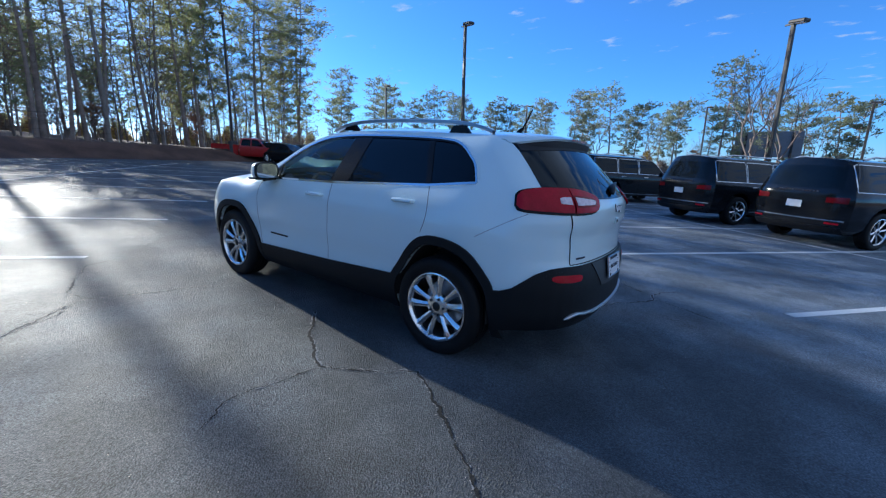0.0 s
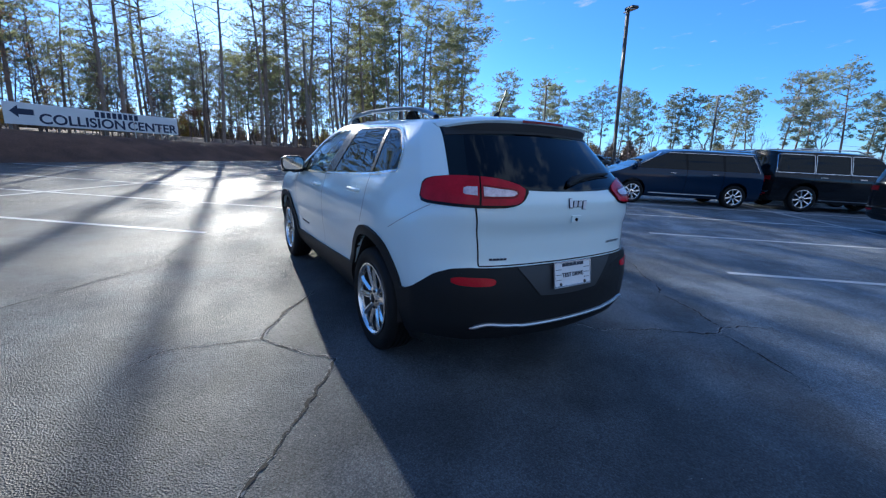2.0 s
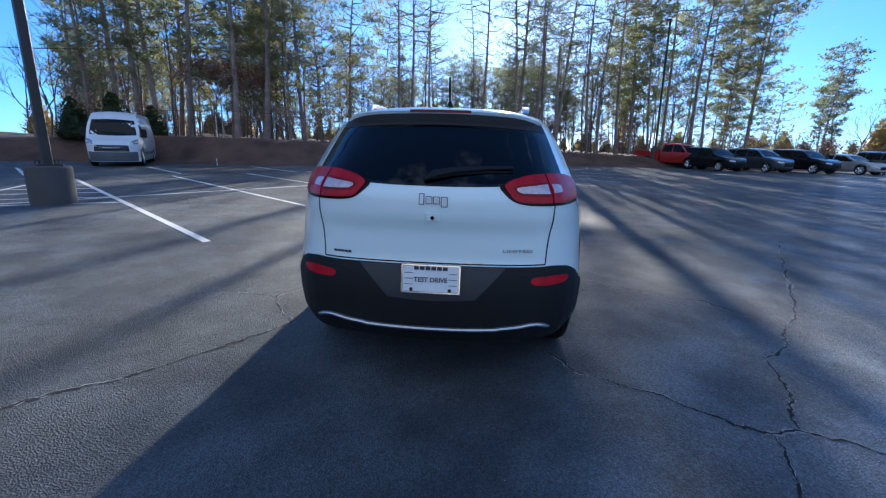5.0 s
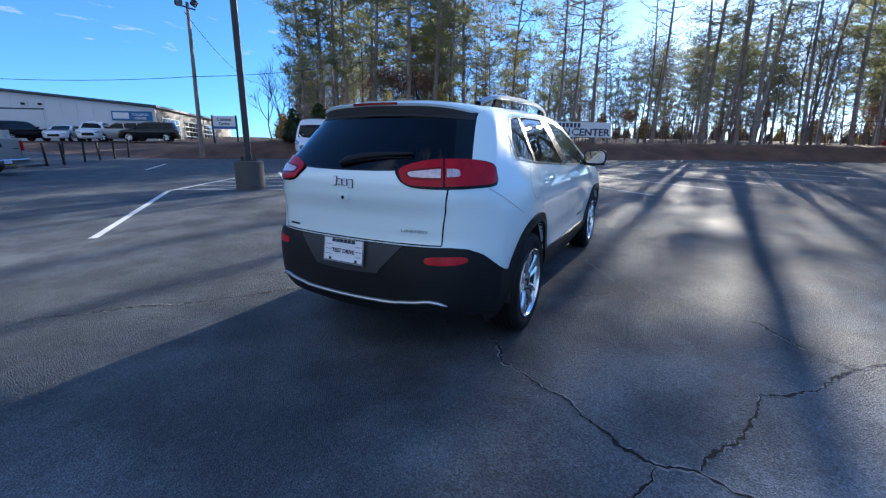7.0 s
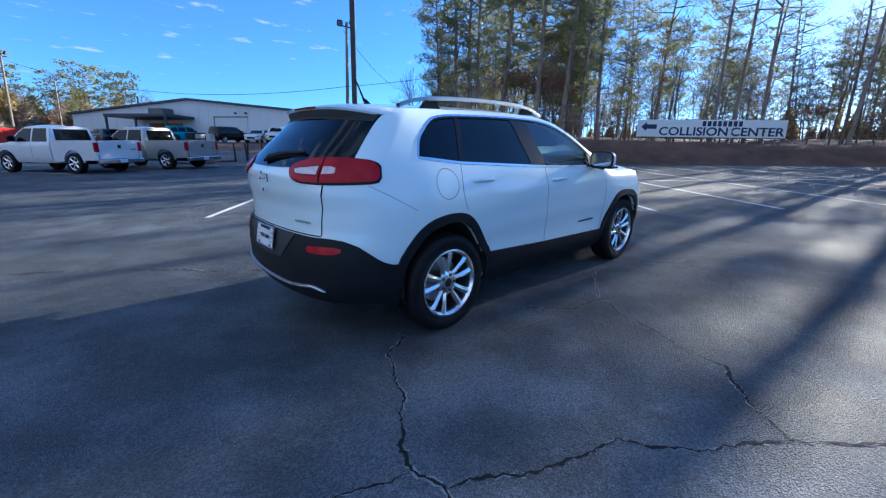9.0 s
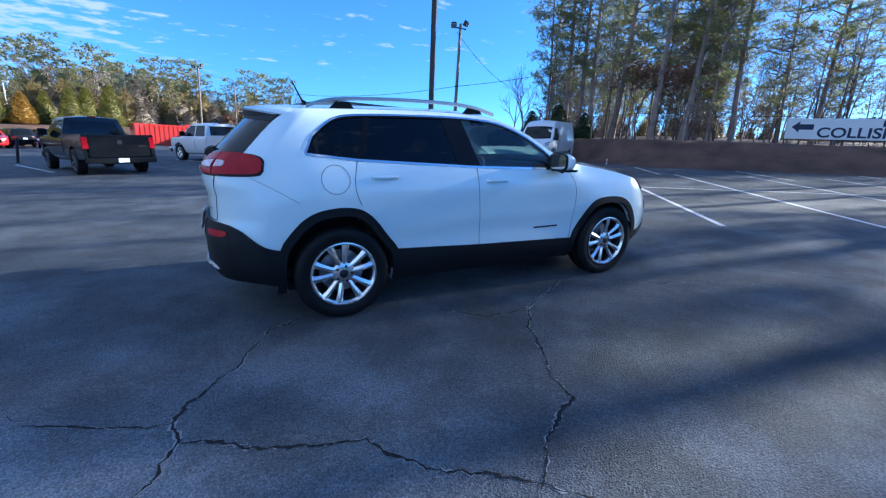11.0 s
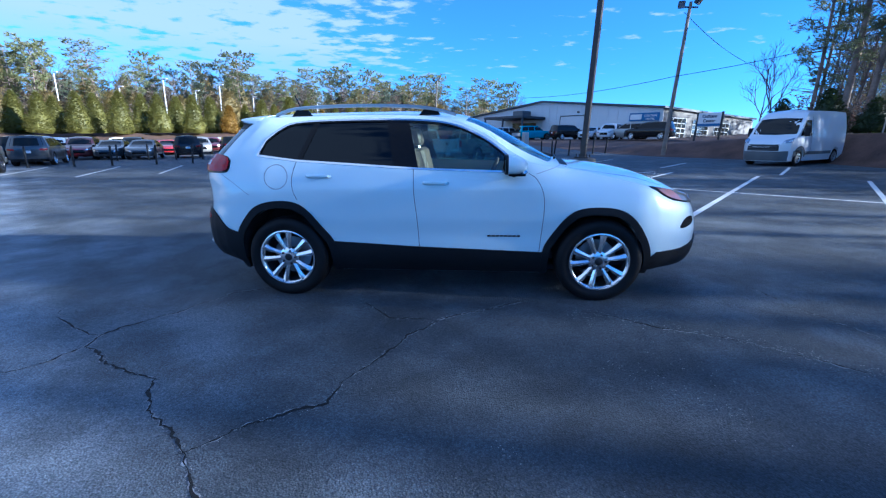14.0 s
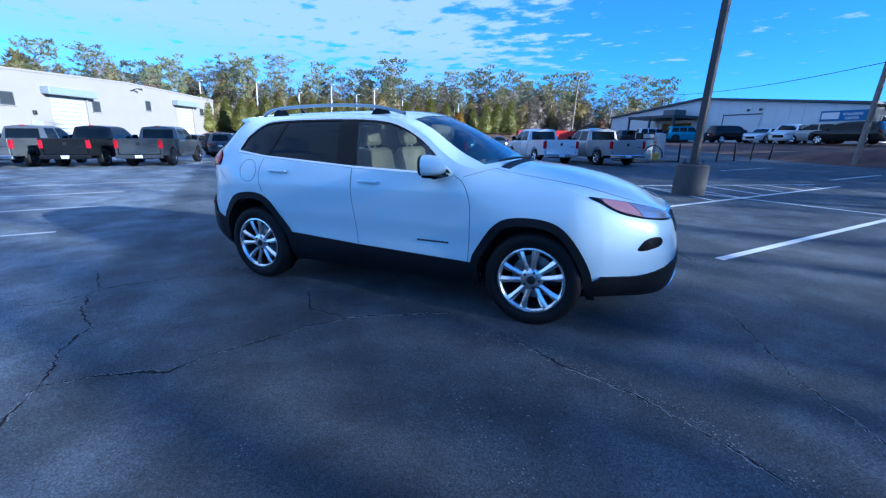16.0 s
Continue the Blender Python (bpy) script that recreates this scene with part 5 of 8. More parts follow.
DARK_ALLOY = mat("dark_alloy", (0.10, 0.10, 0.105), 0.3, 0.9, 0.1, 5, 80, 0.0)
GREY_PLASTIC = mat("grey_plastic", (0.11, 0.115, 0.12), 0.6, 0, 0.2, 3, 90, 0.03)

ROOFS = {
    "suv": [(-0.49, 0.92), (-0.40, 0.985), (-0.18, 1.0), (0.0, 0.985), (0.07, 0.95), (0.19, 0.73), (0.235, 0.635), (0.34, 0.60), (0.44, 0.55), (0.5, 0.46)],
    "boxy": [(-0.495, 0.955), (-0.45, 0.99), (-0.1, 1.0), (0.05, 0.98), (0.09, 0.93), (0.17, 0.70), (0.2, 0.615), (0.42, 0.585), (0.485, 0.54), (0.5, 0.45)],
    "minivan": [(-0.49, 0.93), (-0.42, 0.98), (-0.1, 1.0), (0.05, 0.985), (0.14, 0.90), (0.31, 0.66), (0.36, 0.60), (0.45, 0.52), (0.5, 0.42)],
    "sedan": [(-0.5, 0.66), (-0.43, 0.715), (-0.37, 0.74), (-0.24, 0.94), (-0.1, 1.0), (0.02, 0.985), (0.16, 0.76), (0.21, 0.69), (0.42, 0.60), (0.5, 0.48)],
}
TAILS = {"suv": 0.055, "boxy": 0.03, "minivan": 0.045, "sedan": 0.0}


def shape(style, L, W, H, zb, res=(44, 18, 10)):
    roof = [(x * L, z * H) for x, z in ROOFS[style]]
    edge = [(x, z - 0.035 * H * smooth01(0.62, 0.9, z / H) - 0.03 * H * smooth01(0.3, 0.5, x / L)) for x, z in roof]
    sec = [(zb, 0.86), (0.2 * H, 0.94), (0.32 * H, 0.985), (0.5 * H, 1.0), (0.58 * H, 0.985), (0.64 * H, 0.945), (0.8 * H, 0.845), (0.92 * H, 0.745), (1.0 * H, 0.62)]
    nose = [(zb, 0.76), (0.2 * H, 0.86), (0.5 * H, 0.88), (0.64 * H, 0.8)]
    tail = TAILS[style] * L
    mid = [(z, y * W / 2) for z, y in sec]
    return Hull(roof, edge, [(-L / 2 + 0.1, [(z, y * 0.95) for z, y in mid]), (-L / 2 + 0.6, mid), (L / 2 - 0.75, mid), (L / 2 - 0.15, [(z, y * W / 2) for z, y in nose])],
                [(zb, -L / 2 + 0.1), (0.2 * H, -L / 2 + 0.02), (0.35 * H, -L / 2), (0.58 * H, -L / 2 + 0.01), (0.66 * H, -L / 2 + 0.03 + tail * 0.2), (0.97 * H, -L / 2 + 0.03 + tail * 1.3)],
                [(zb, L / 2 - 0.12), (0.22 * H, L / 2 - 0.01), (0.34 * H, L / 2), (0.46 * H, L / 2 - 0.04)], (0.05, 0.16, 7), (0.14, 0.28, 6), zb, res)


def wells_cut(hull, axles, r, W, res=24):
    tools = [prism_y([(x + r * math.cos(2 * math.pi * k / res), r * 0.98 + r * math.sin(2 * math.pi * k / res)) for k in range(res)], *sorted((s * (W / 2 - 0.32), s * (W / 2 + 0.6)))) for x in axles for s in (1, -1)]
    me = cut(hull.mesh("body", None, 0), tools)
    me.shade_smooth()
    me.set_sharp_from_angle(angle=radians(30))
    return me


def saloon(name, m, label, style, L, W, H, wb, colour, wheel_r=0.37, rim=None, trim=None, group="", zb=0.25, shift=0.0, near=False, rails=False):
    """A closed vehicle. It faces local +x and stands on local z = 0."""
    ob = thing(name, m, label, "car", group)
    h = shape(style, L, W, H, zb, (64, 26, 16) if near else (32, 14, 8))
    axles = (-wb / 2 + shift, wb / 2 + shift)
    body = part("body", wells_cut(h, axles, wheel_r * 1.13, W), colour, ob, "painted body")
    n = 1.0 if near else 0.6

    def both_sides(nm, build, material, lab="", parent=ob):
        g = build("left")
        for gg in (g, mirror(g)):
            part(nm, gg, material, parent, lab)

    belt, head = 0.635 * H, 0.915 * H
    a_low, a_high = {"suv": (0.215, 0.085), "boxy": (0.185, 0.09), "minivan": (0.30, 0.115), "sedan": (0.18, 0.045)}[style]
    c_low, c_high = {"suv": (-0.43, -0.385), "boxy": (-0.455, -0.44), "minivan": (-0.44, -0.40), "sedan": (-0.345, -0.245)}[style]
    marks = {"suv": (-0.27, -0.06), "boxy": (-0.25, -0.06), "minivan": (-0.235, -0.02), "sedan": (-0.10,)}[style]
    cuts = [c_low] + [k for k in marks] + [a_low]
    for k, (x0, x1) in enumerate(zip(cuts, cuts[1:])):
        h0, h1 = (c_high if k == 0 else x0 + 0.01), (a_high if k == len(cuts) - 2 else x1 + 0.005)
        both_sides("side_window", lambda s: h.band(s, [(x0 * L + 0.03, belt), (x1 * L - 0.03, belt)], [(h0 * L + 0.03, head), (max(h1, h0 + 0.02) * L - 0.03, head)], int(12 * n), int(8 * n), 0.004, 0.01), PANE, "dark glass")
        if trim and style != "minivan":
            both_sides("window_trim", lambda s: h.line(s, [(x0 * L + 0.015, belt - 0.012), (h0 * L + 0.02, head + 0.012), (max(h1, h0 + 0.02) * L - 0.02, head + 0.012), (x1 * L - 0.015, belt - 0.012), (x0 * L + 0.015, belt - 0.012)], 0.013, 0.008, 48), trim, "bright window surround")
        if k:
            both_sides("shut_line", lambda s: h.line(s, [(x0 * L, belt), (x0 * L + 0.02, 0.45 * H), (x0 * L + 0.03, 0.22 * H)], 0.012, 0.003, 12), GLOSS_BLACK, "", body)
        both_sides("door_handle", lambda s: (lambda q: Geo().box(q.x - 0.1, q.x + 0.1, q.y - 0.005, q.y + 0.035, q.z - 0.016, q.z + 0.016, 0.012))(h.onto(s, (x0 + 0.25 * (x1 - x0)) * L, 0.565 * H)[0]), trim or colour, "door handle") if k else None
    if style == "minivan":
        both_sides("window_pillar", lambda s: h.band(s, [(c_low * L + 0.02, belt), (a_low * L - 0.02, belt)], [(c_high * L + 0.02, head), (a_high * L - 0.02, head)], 30, 6, 0.002, 0.01), GLOSS_BLACK, "gloss black pillars")
        both_sides("window_trim", lambda s: h.line(s, [(c_low * L + 0.01, belt), (c_high * L + 0.01, head + 0.008), (a_high * L, head + 0.008), (a_low * L - 0.01, belt)], 0.010, 0.006, 60), trim, "thin bright window trim")
    w = W / 2
    top = 0.90 * H
    part("windscreen", h.band("front", [(-0.76 * w, 0.645 * H), (0, 0.65 * H), (0.76 * w, 0.645 * H)], [(-0.62 * w, top), (0, top + 0.03), (0.62 * w, top)], int(14 * n), int(8 * n), 0.004, 0.01), PANE, ob, "dark windscreen")
    if style != "sedan":
        part("rear_window", h.band("rear", [(-0.74 * w, 0.66 * H), (0, 0.65 * H), (0.74 * w, 0.66 * H)], [(-0.66 * w, 0.89 * H), (0, 0.905 * H), (0.66 * w, 0.89 * H)], int(14 * n), int(8 * n), 0.004, 0.01), PANE, ob, "dark rear window")
    both_sides("tail_lamp", lambda s: h.band("rear", [(0.56 * w, 0.50 * H), (0.88 * w, 0.50 * H)], [(0.56 * w, 0.555 * H), (0.88 * w, 0.565 * H)], 6, 3, 0.012, 0.02), LENS_DEEP, "red tail lamp")
    both_sides("headlamp", lambda s: h.band("front", [(0.50 * w, 0.40 * H), (0.80 * w, 0.43 * H)], [(0.50 * w, 0.455 * H), (0.80 * w, 0.485 * H)], 6, 3, 0.010, 0.02), LENS_CLEAR, "clear headlamp")
    part("grille", h.band("front", [(-0.45 * w, 0.28 * H), (0.45 * w, 0.28 * H)], [(-0.42 * w, 0.42 * H), (0.42 * w, 0.42 * H)], 8, 3, 0.008, 0.02), GLOSS_BLACK, ob, "black grille")
    part("lower_trim", h.band("rear", [(-0.85 * w, zb + 0.02), (0.85 * w, zb + 0.02)], [(-0.85 * w, 0.235 * H), (0.85 * w, 0.235 * H)], 10, 3, 0.014, 0.03), BLACK_PLASTIC, ob, "black lower bumper")
    part("number_plate", h.band("rear", [(-0.155, 0.42 * H), (0.155, 0.42 * H)], [(-0.155, 0.50 * H), (0.155, 0.50 * H)], 3, 2, 0.014, 0.01), PLATE_WHITE, ob, "plain white plate")
    for s in (1, -1):
        g = Geo().box(a_low * L - 0.16, a_low * L - 0.02, *sorted((s * (w * 0.98), s * (w * 0.98 + 0.20))), belt + 0.0, belt + 0.16, 0.05)
        part("door_mirror", g, colour if near else P_BLACK, ob, "door mirror")
        if rails:
            part("roof_rail", Geo().tube([(-0.38 * L, s * w * 0.66, 0.975 * H), (-0.33 * L, s * w * 0.68, 1.015 * H), (-0.02 * L, s * w * 0.68, 1.015 * H), (0.03 * L, s * w * 0.66, 0.975 * H)], 0.02, 6), trim or P_BLACK, ob, "roof rail")
        for x in axles:
            wheel(ob, x, s * (w - 0.13), wheel_r, 0.25, wheel_r * 0.7, 8 if near else 6, s, rim or ALLOY, fine=False)
    if near and trim:
        part("bumper_strip", h.line("rear", [(-0.88 * w, 0.31 * H), (0, 0.305 * H), (0.88 * w, 0.31 * H)], 0.025, 0.02, 24), trim, ob, "bright bumper strip")
        both_sides("sill_strip", lambda s: h.line(s, [(axles[0] + 0.5, 0.205 * H), (axles[1] - 0.5, 0.205 * H)], 0.03, 0.012, 16), trim, "bright sill strip")
        part("tailgate_lettering", bars(12, 0.85, 0.035, 0.35), trim, ob, "small bright lettering", Matrix.Translation(h.onto("rear", 0, 0.615 * H)[0] + Vector((-0.006, 0, 0))) @ Matrix(((0, 0, -1, 0), (-1, 0, 0, 0), (0, 1, 0, 0), (0, 0, 0, 1))))
        both_sides("reflector", lambda s: h.band("rear", [(0.62 * w, 0.265 * H), (0.82 * w, 0.265 * H)], [(0.62 * w, 0.285 * H), (0.82 * w, 0.285 * H)], 4, 2, 0.02, 0.02), LENS_RED, "red reflector")
    return ob


def pickup(m, label, colour, rim=None, group="", chrome=True, L=5.85, W=2.06, H=1.97, wb=3.6):
    """A crew-cab pickup truck with an open bed; faces local +x."""
    ob = thing("pickup_truck", m, label, "truck", group)
    zb, wr = 0.42, 0.42
    axles = (-wb / 2, wb / 2)
    x_cab, x_nose, x_tail = -0.72, axles[1] + 1.0, axles[0] - 1.22
    mid = (x_cab + x_nose) / 2
    roof = [(x_cab - 0.2, 0.93 * H), (x_cab + 0.25, 0.985 * H), (0.3, 1.0 * H), (0.75, 0.97 * H), (1.0, 0.90 * H), (1.45, 0.70 * H), (1.6, 0.655 * H), (2.4, 0.63 * H), (2.7, 0.59 * H), (2.85, 0.5 * H)]
    sec = [(zb, 0.90), (0.3 * H, 0.97), (0.45 * H, 1.0), (0.58 * H, 0.99), (0.64 * H, 0.95), (0.8 * H, 0.86), (0.92 * H, 0.78), (1.0 * H, 0.66)]
    sides = [(z, y * W / 2 * 0.97) for z, y in sec]
    h = Hull(roof, [(x, z - 0.06) for x, z in roof], [(x_cab, sides), (x_nose - 0.4, sides), (x_nose, [(z, y * 0.93) for z, y in sides])],
             [(zb, x_cab), (0.62 * H, x_cab), (0.95 * H, x_cab + 0.12)], [(zb, x_nose - 0.05), (0.3 * H, x_nose), (0.5 * H, x_nose)], (0.01, 0.05, 8), (0.06, 0.16, 6), zb, (44, 18, 12))
    part("cab", wells_cut(h, (axles[1],), wr * 1.14, W), colour, ob, "painted crew cab")

    def both_sides(nm, build, material, lab=""):
        g = build("left")
        for gg in (g, mirror(g)):
            part(nm, gg, material, ob, lab)

    belt, head, w = 0.645 * H, 0.915 * H, W / 2
    both_sides("side_window", lambda s: h.band(s, [(x_cab + 0.18, belt), (0.28, belt)], [(x_cab + 0.28, head), (0.26, head)], 8, 5, 0.004, 0.01), PANE, "dark glass")
    both_sides("side_window", lambda s: h.band(s, [(0.36, belt), (1.38, belt)], [(0.34, head), (0.88, head)], 10, 5, 0.004, 0.01), PANE, "dark glass")
    both_sides("shut_line", lambda s: h.line(s, [(0.32, belt), (0.34, 0.32 * H)], 0.014, 0.003, 10), GLOSS_BLACK)
    part("rear_window", h.band("rear", [(-0.70 * w, 0.67 * H), (0.70 * w, 0.67 * H)], [(-0.66 * w, 0.90 * H), (0.66 * w, 0.90 * H)], 10, 6, 0.004, 0.01), PANE, ob, "dark rear window")
    part("windscreen", h.band("front", [(-0.78 * w, 0.665 * H), (0.78 * w, 0.665 * H)], [(-0.66 * w, 0.90 * H), (0.66 * w, 0.90 * H)], 10, 6, 0.004, 0.01), PANE, ob, "dark windscreen")
    # bed: two sides with wheel arches, floor, tailgate
    rail, b0 = 0.665 * H, x_cab - 0.05
    rx = axles[0]
    ring = [(b0, zb + 0.05), (b0, rail), (x_tail + 0.03, rail + 0.01), (x_tail, rail - 0.03), (x_tail + 0.01, zb + 0.12), (rx - 0.50, zb + 0.10)] + [(rx + 0.50 * math.cos(a), 0.44 + 0.50 * math.sin(a)) for a in [math.pi - math.pi * k / 12 for k in range(13)]] + [(rx + 0.50, zb + 0.05)]
    for s in (1, -1):
        part("bed_side", Geo().prism(ring, 0.10, Matrix.Translation((0, s * w * 0.965 - (0.10 if s > 0 else 0.0), 0))), colour, ob, "painted bed side")
        part("tail_lamp", Geo().box(x_tail - 0.015, x_tail + 0.09, *sorted((s * (w * 0.965 - 0.15), s * (w * 0.965 + 0.008))), 0.44 * H, 0.63 * H, 0.015), LENS_RED, ob, "red tail lamp")
        part("door_mirror", Geo().box(1.05, 1.2, *sorted((s * w * 0.95, s * (w * 0.95 + 0.26))), belt, belt + 0.24, 0.05), GLOSS_BLACK, ob, "black door mirror")
        for x in axles:
            wheel(ob, x, s * (w - 0.15), wr, 0.28, wr * 0.64, 6, s, rim or ALLOY, fine=False)
    part("bed_floor", Geo().box(x_tail + 0.05, b0, -w * 0.9, w * 0.9, zb + 0.2, zb + 0.26), BLACK_PLASTIC, ob, "black bed floor")
    gate = part("tailgate", Geo().box(x_tail - 0.005, x_tail + 0.06, -w * 0.965 + 0.152, w * 0.965 - 0.152, zb + 0.17, rail, 0.02), colour, ob, "painted tailgate")
    part("tailgate_badge", Geo().box(x_tail - 0.018, x_tail - 0.004, -0.07, 0.07, 0.51 * H, 0.58 * H, 0.01), DARK_METAL, gate, "dark badge")
    part("tailgate_lettering", Geo().box(x_tail - 0.010, x_tail - 0.004, -0.75, -0.5, 0.475 * H, 0.49 * H), DARK_METAL, gate, "small lettering bar")
    bumper = part("rear_bumper", Geo().box(x_tail - 0.14, x_tail + 0.05, -w * 0.95, w * 0.95, zb - 0.02, zb + 0.155, 0.03), CHROME if chrome else colour, ob, "step bumper")
    part("number_plate", Geo().box(x_tail - 0.15, x_tail - 0.135, -0.155, 0.155, zb + 0.0, zb + 0.14, 0.004), PLATE_WHITE, bumper, "plain white plate")
    part("front_bumper", Geo().box(x_nose - 0.15, x_nose + 0.08, -w * 0.93, w * 0.93, zb, zb + 0.26, 0.05), CHROME if chrome else colour, ob, "front bumper")
    part("grille", h.band("front", [(-0.6 * w, 0.37 * H), (0.6 * w, 0.37 * H)], [(-0.6 * w, 0.57 * H), (0.6 * w, 0.57 * H)], 8, 4, 0.01, 0.03), GLOSS_BLACK, ob, "black grille")
    both_sides("headlamp", lambda s: h.band("front", [(0.64 * w, 0.47 * H), (0.88 * w, 0.47 * H)], [(0.64 * w, 0.55 * H), (0.88 * w, 0.55 * H)], 5, 3, 0.012, 0.02), LENS_CLEAR, "clear headlamp")
    part("chassis", Geo().box(x_tail + 0.1, x_nose - 0.3, -0.5, 0.5, 0.36, zb + 0.1, 0.03).tube([(rx, -w + 0.3, wr), (rx, w - 0.3, wr)], 0.07, 8), DARK_METAL, ob, "dark chassis and axle")
    part("roof_light", Geo().box(x_cab + 0.10, x_cab + 0.2, -0.12, 0.12, 0.965 * H, 0.99 * H, 0.01), LENS_DEEP, ob, "high brake light")
    return ob


# SUVs and a minivan beyond the near stalls, nose towards the stalls' own line
AWAY = 231.9
for k in (-1.18, 0, 2, 3):
    r = Vector((-2.2, -11.95, 0)) + CROSS * (2.7 * k) - STALL * 1.56
    saloon("large_suv", on_lot(r.x, r.y, AWAY), "glossy black full-size SUV with bright window trim", "boxy", 5.45, 2.1, 1.92, 3.12, P_BLACK, 0.41, ALLOY, CHROME, "black SUVs in a row", 0.3, -0.02, True, True)
saloon("minivan", on_lot(4.17, -12.07, 51.9), "dark blue minivan parked nose outwards in its stall", "minivan", 5.18, 2.02, 1.78, 3.09, P_BLUE, 0.36, ALLOY, CHROME, "", 0.24, -0.05, True)
pickup(on_lot(31.9, -16.7, 215), "red pickup truck parked under the pines", P_RED)
FAR_ROW = [("suv", P_BLACK), ("suv", P_GREY), ("suv", P_BLACK), ("sedan", P_SILVER), ("suv", P_GREY), ("sedan", P_WHITE), ("suv", P_SILVER), ("suv", P_GREY), ("sedan", P_GREY)]
for k, (style, colour) in enumerate(FAR_ROW):
    p = Vector((29.0, -18.2, 0)).lerp(Vector((31.5, -46, 0)), k / 8)
    saloon("parked_car", on_lot(p.x, p.y, 200), "parked car at the far edge of the car park", style, 4.75, 1.9, 1.72 if style == "suv" else 1.46, 2.85, colour, 0.35, group="cars along the far edge")

# north side: pickups by the pumps
NORTH = Vector((math.cos(radians(125)), math.sin(radians(125)), 0))
for x, y, colour, label in ((-2.1, 20.3, P_WHITE, "white crew-cab pickup truck beside the fuel pumps"), (1.15, 20.9, P_SILVER, "silver-beige crew-cab pickup truck beside the fuel pumps")):
    p = Vector((x, y, 0)) + NORTH * 1.8
    pickup(on_lot(p.x, p.y, 125), label, colour, group="pickups by the pumps")
p = Vector((-6.0, 14.7, 0)) + NORTH * 1.8
pickup(on_lot(p.x, p.y, 118), "lifted glossy black pickup truck on black wheels", P_BLACK, DARK_ALLOY, "", False)
WEST = Vector((-0.6, 0.8, 0))
for k, (colour, label) in enumerate([(P_GREY, "dark grey pickup truck in a row"), (P_BLACK, "black pickup truck in a row"), (paint("slate_paint", (0.09, 0.095, 0.10), 0.2), "slate grey pickup truck in a row"), (paint("pale_grey_paint", (0.22, 0.24, 0.24), 0.2), "pale grey pickup truck in a row")]):
    p = Vector((-19.9, 9.5, 0)) + Vector((-0.8, -0.6, 0)) * 2.95 * k + WEST * 1.8
    pickup(on_lot(p.x, p.y, 126.5), label, colour, DARK_ALLOY, "pickups in front of the white building", k > 1)
NORTH_CARS = [(-26.6, 19.5, "suv", P_GREY, 126), (-29.8, 21.5, "suv", P_BLACK, 126), (-30.7, 26.5, "suv", P_MAROON, 306), (-28.3, 26.7, "sedan", P_GREY, 300), (-25.6, 26.6, "sedan", P_GREY, 300), (-23.5, 28.6, "suv", P_BLACK, 126),
              (-38.3, 45, "sedan", P_MAROON, 300), (-33.4, 45, "suv", P_BLACK, 300), (-30.2, 46.2, "suv", P_SILVER, 300), (-22.0, 39.9, "suv", P_GREY, 165), (-17.0, 45.5, "sedan", P_MID, 300), (-43, 44, "suv", P_WHITE, 126),
              (-40.5, 52, "suv", P_WHITE, 300), (-36.5, 52.5, "suv", P_WHITE, 300), (-33, 53, "suv", P_MID, 300), (-28.8, 54.2, "suv", P_RED, 300), (-25.2, 54.5, "suv", P_RED, 300), (-20.5, 55, "suv", P_BLACK, 300), (-14.5, 52, "suv", P_GREY, 300), (-47, 47, "sedan", P_BLACK, 300), (-50, 40, "suv", P_GREY, 300), (-45.5, 36, "suv", P_BLACK, 126), (-41.2, 37.8, "suv", P_GREY, 126)]
for x, y, style, colour, turn in NORTH_CARS:
    near_by = 0.85 if 0.8 * y - 0.6 * x > 57 else 1.0
    x, y = -0.5 + (x + 0.5) * near_by, -4.3 + (y + 4.3) * near_by
    saloon("parked_car", on_lot(x, y, turn, bank(x, y)), "parked car in the crowded northern lot", style, 4.8, 1.92, 1.74 if style == "suv" else 1.46, 2.9, colour, 0.36, group="cars in the northern lot")


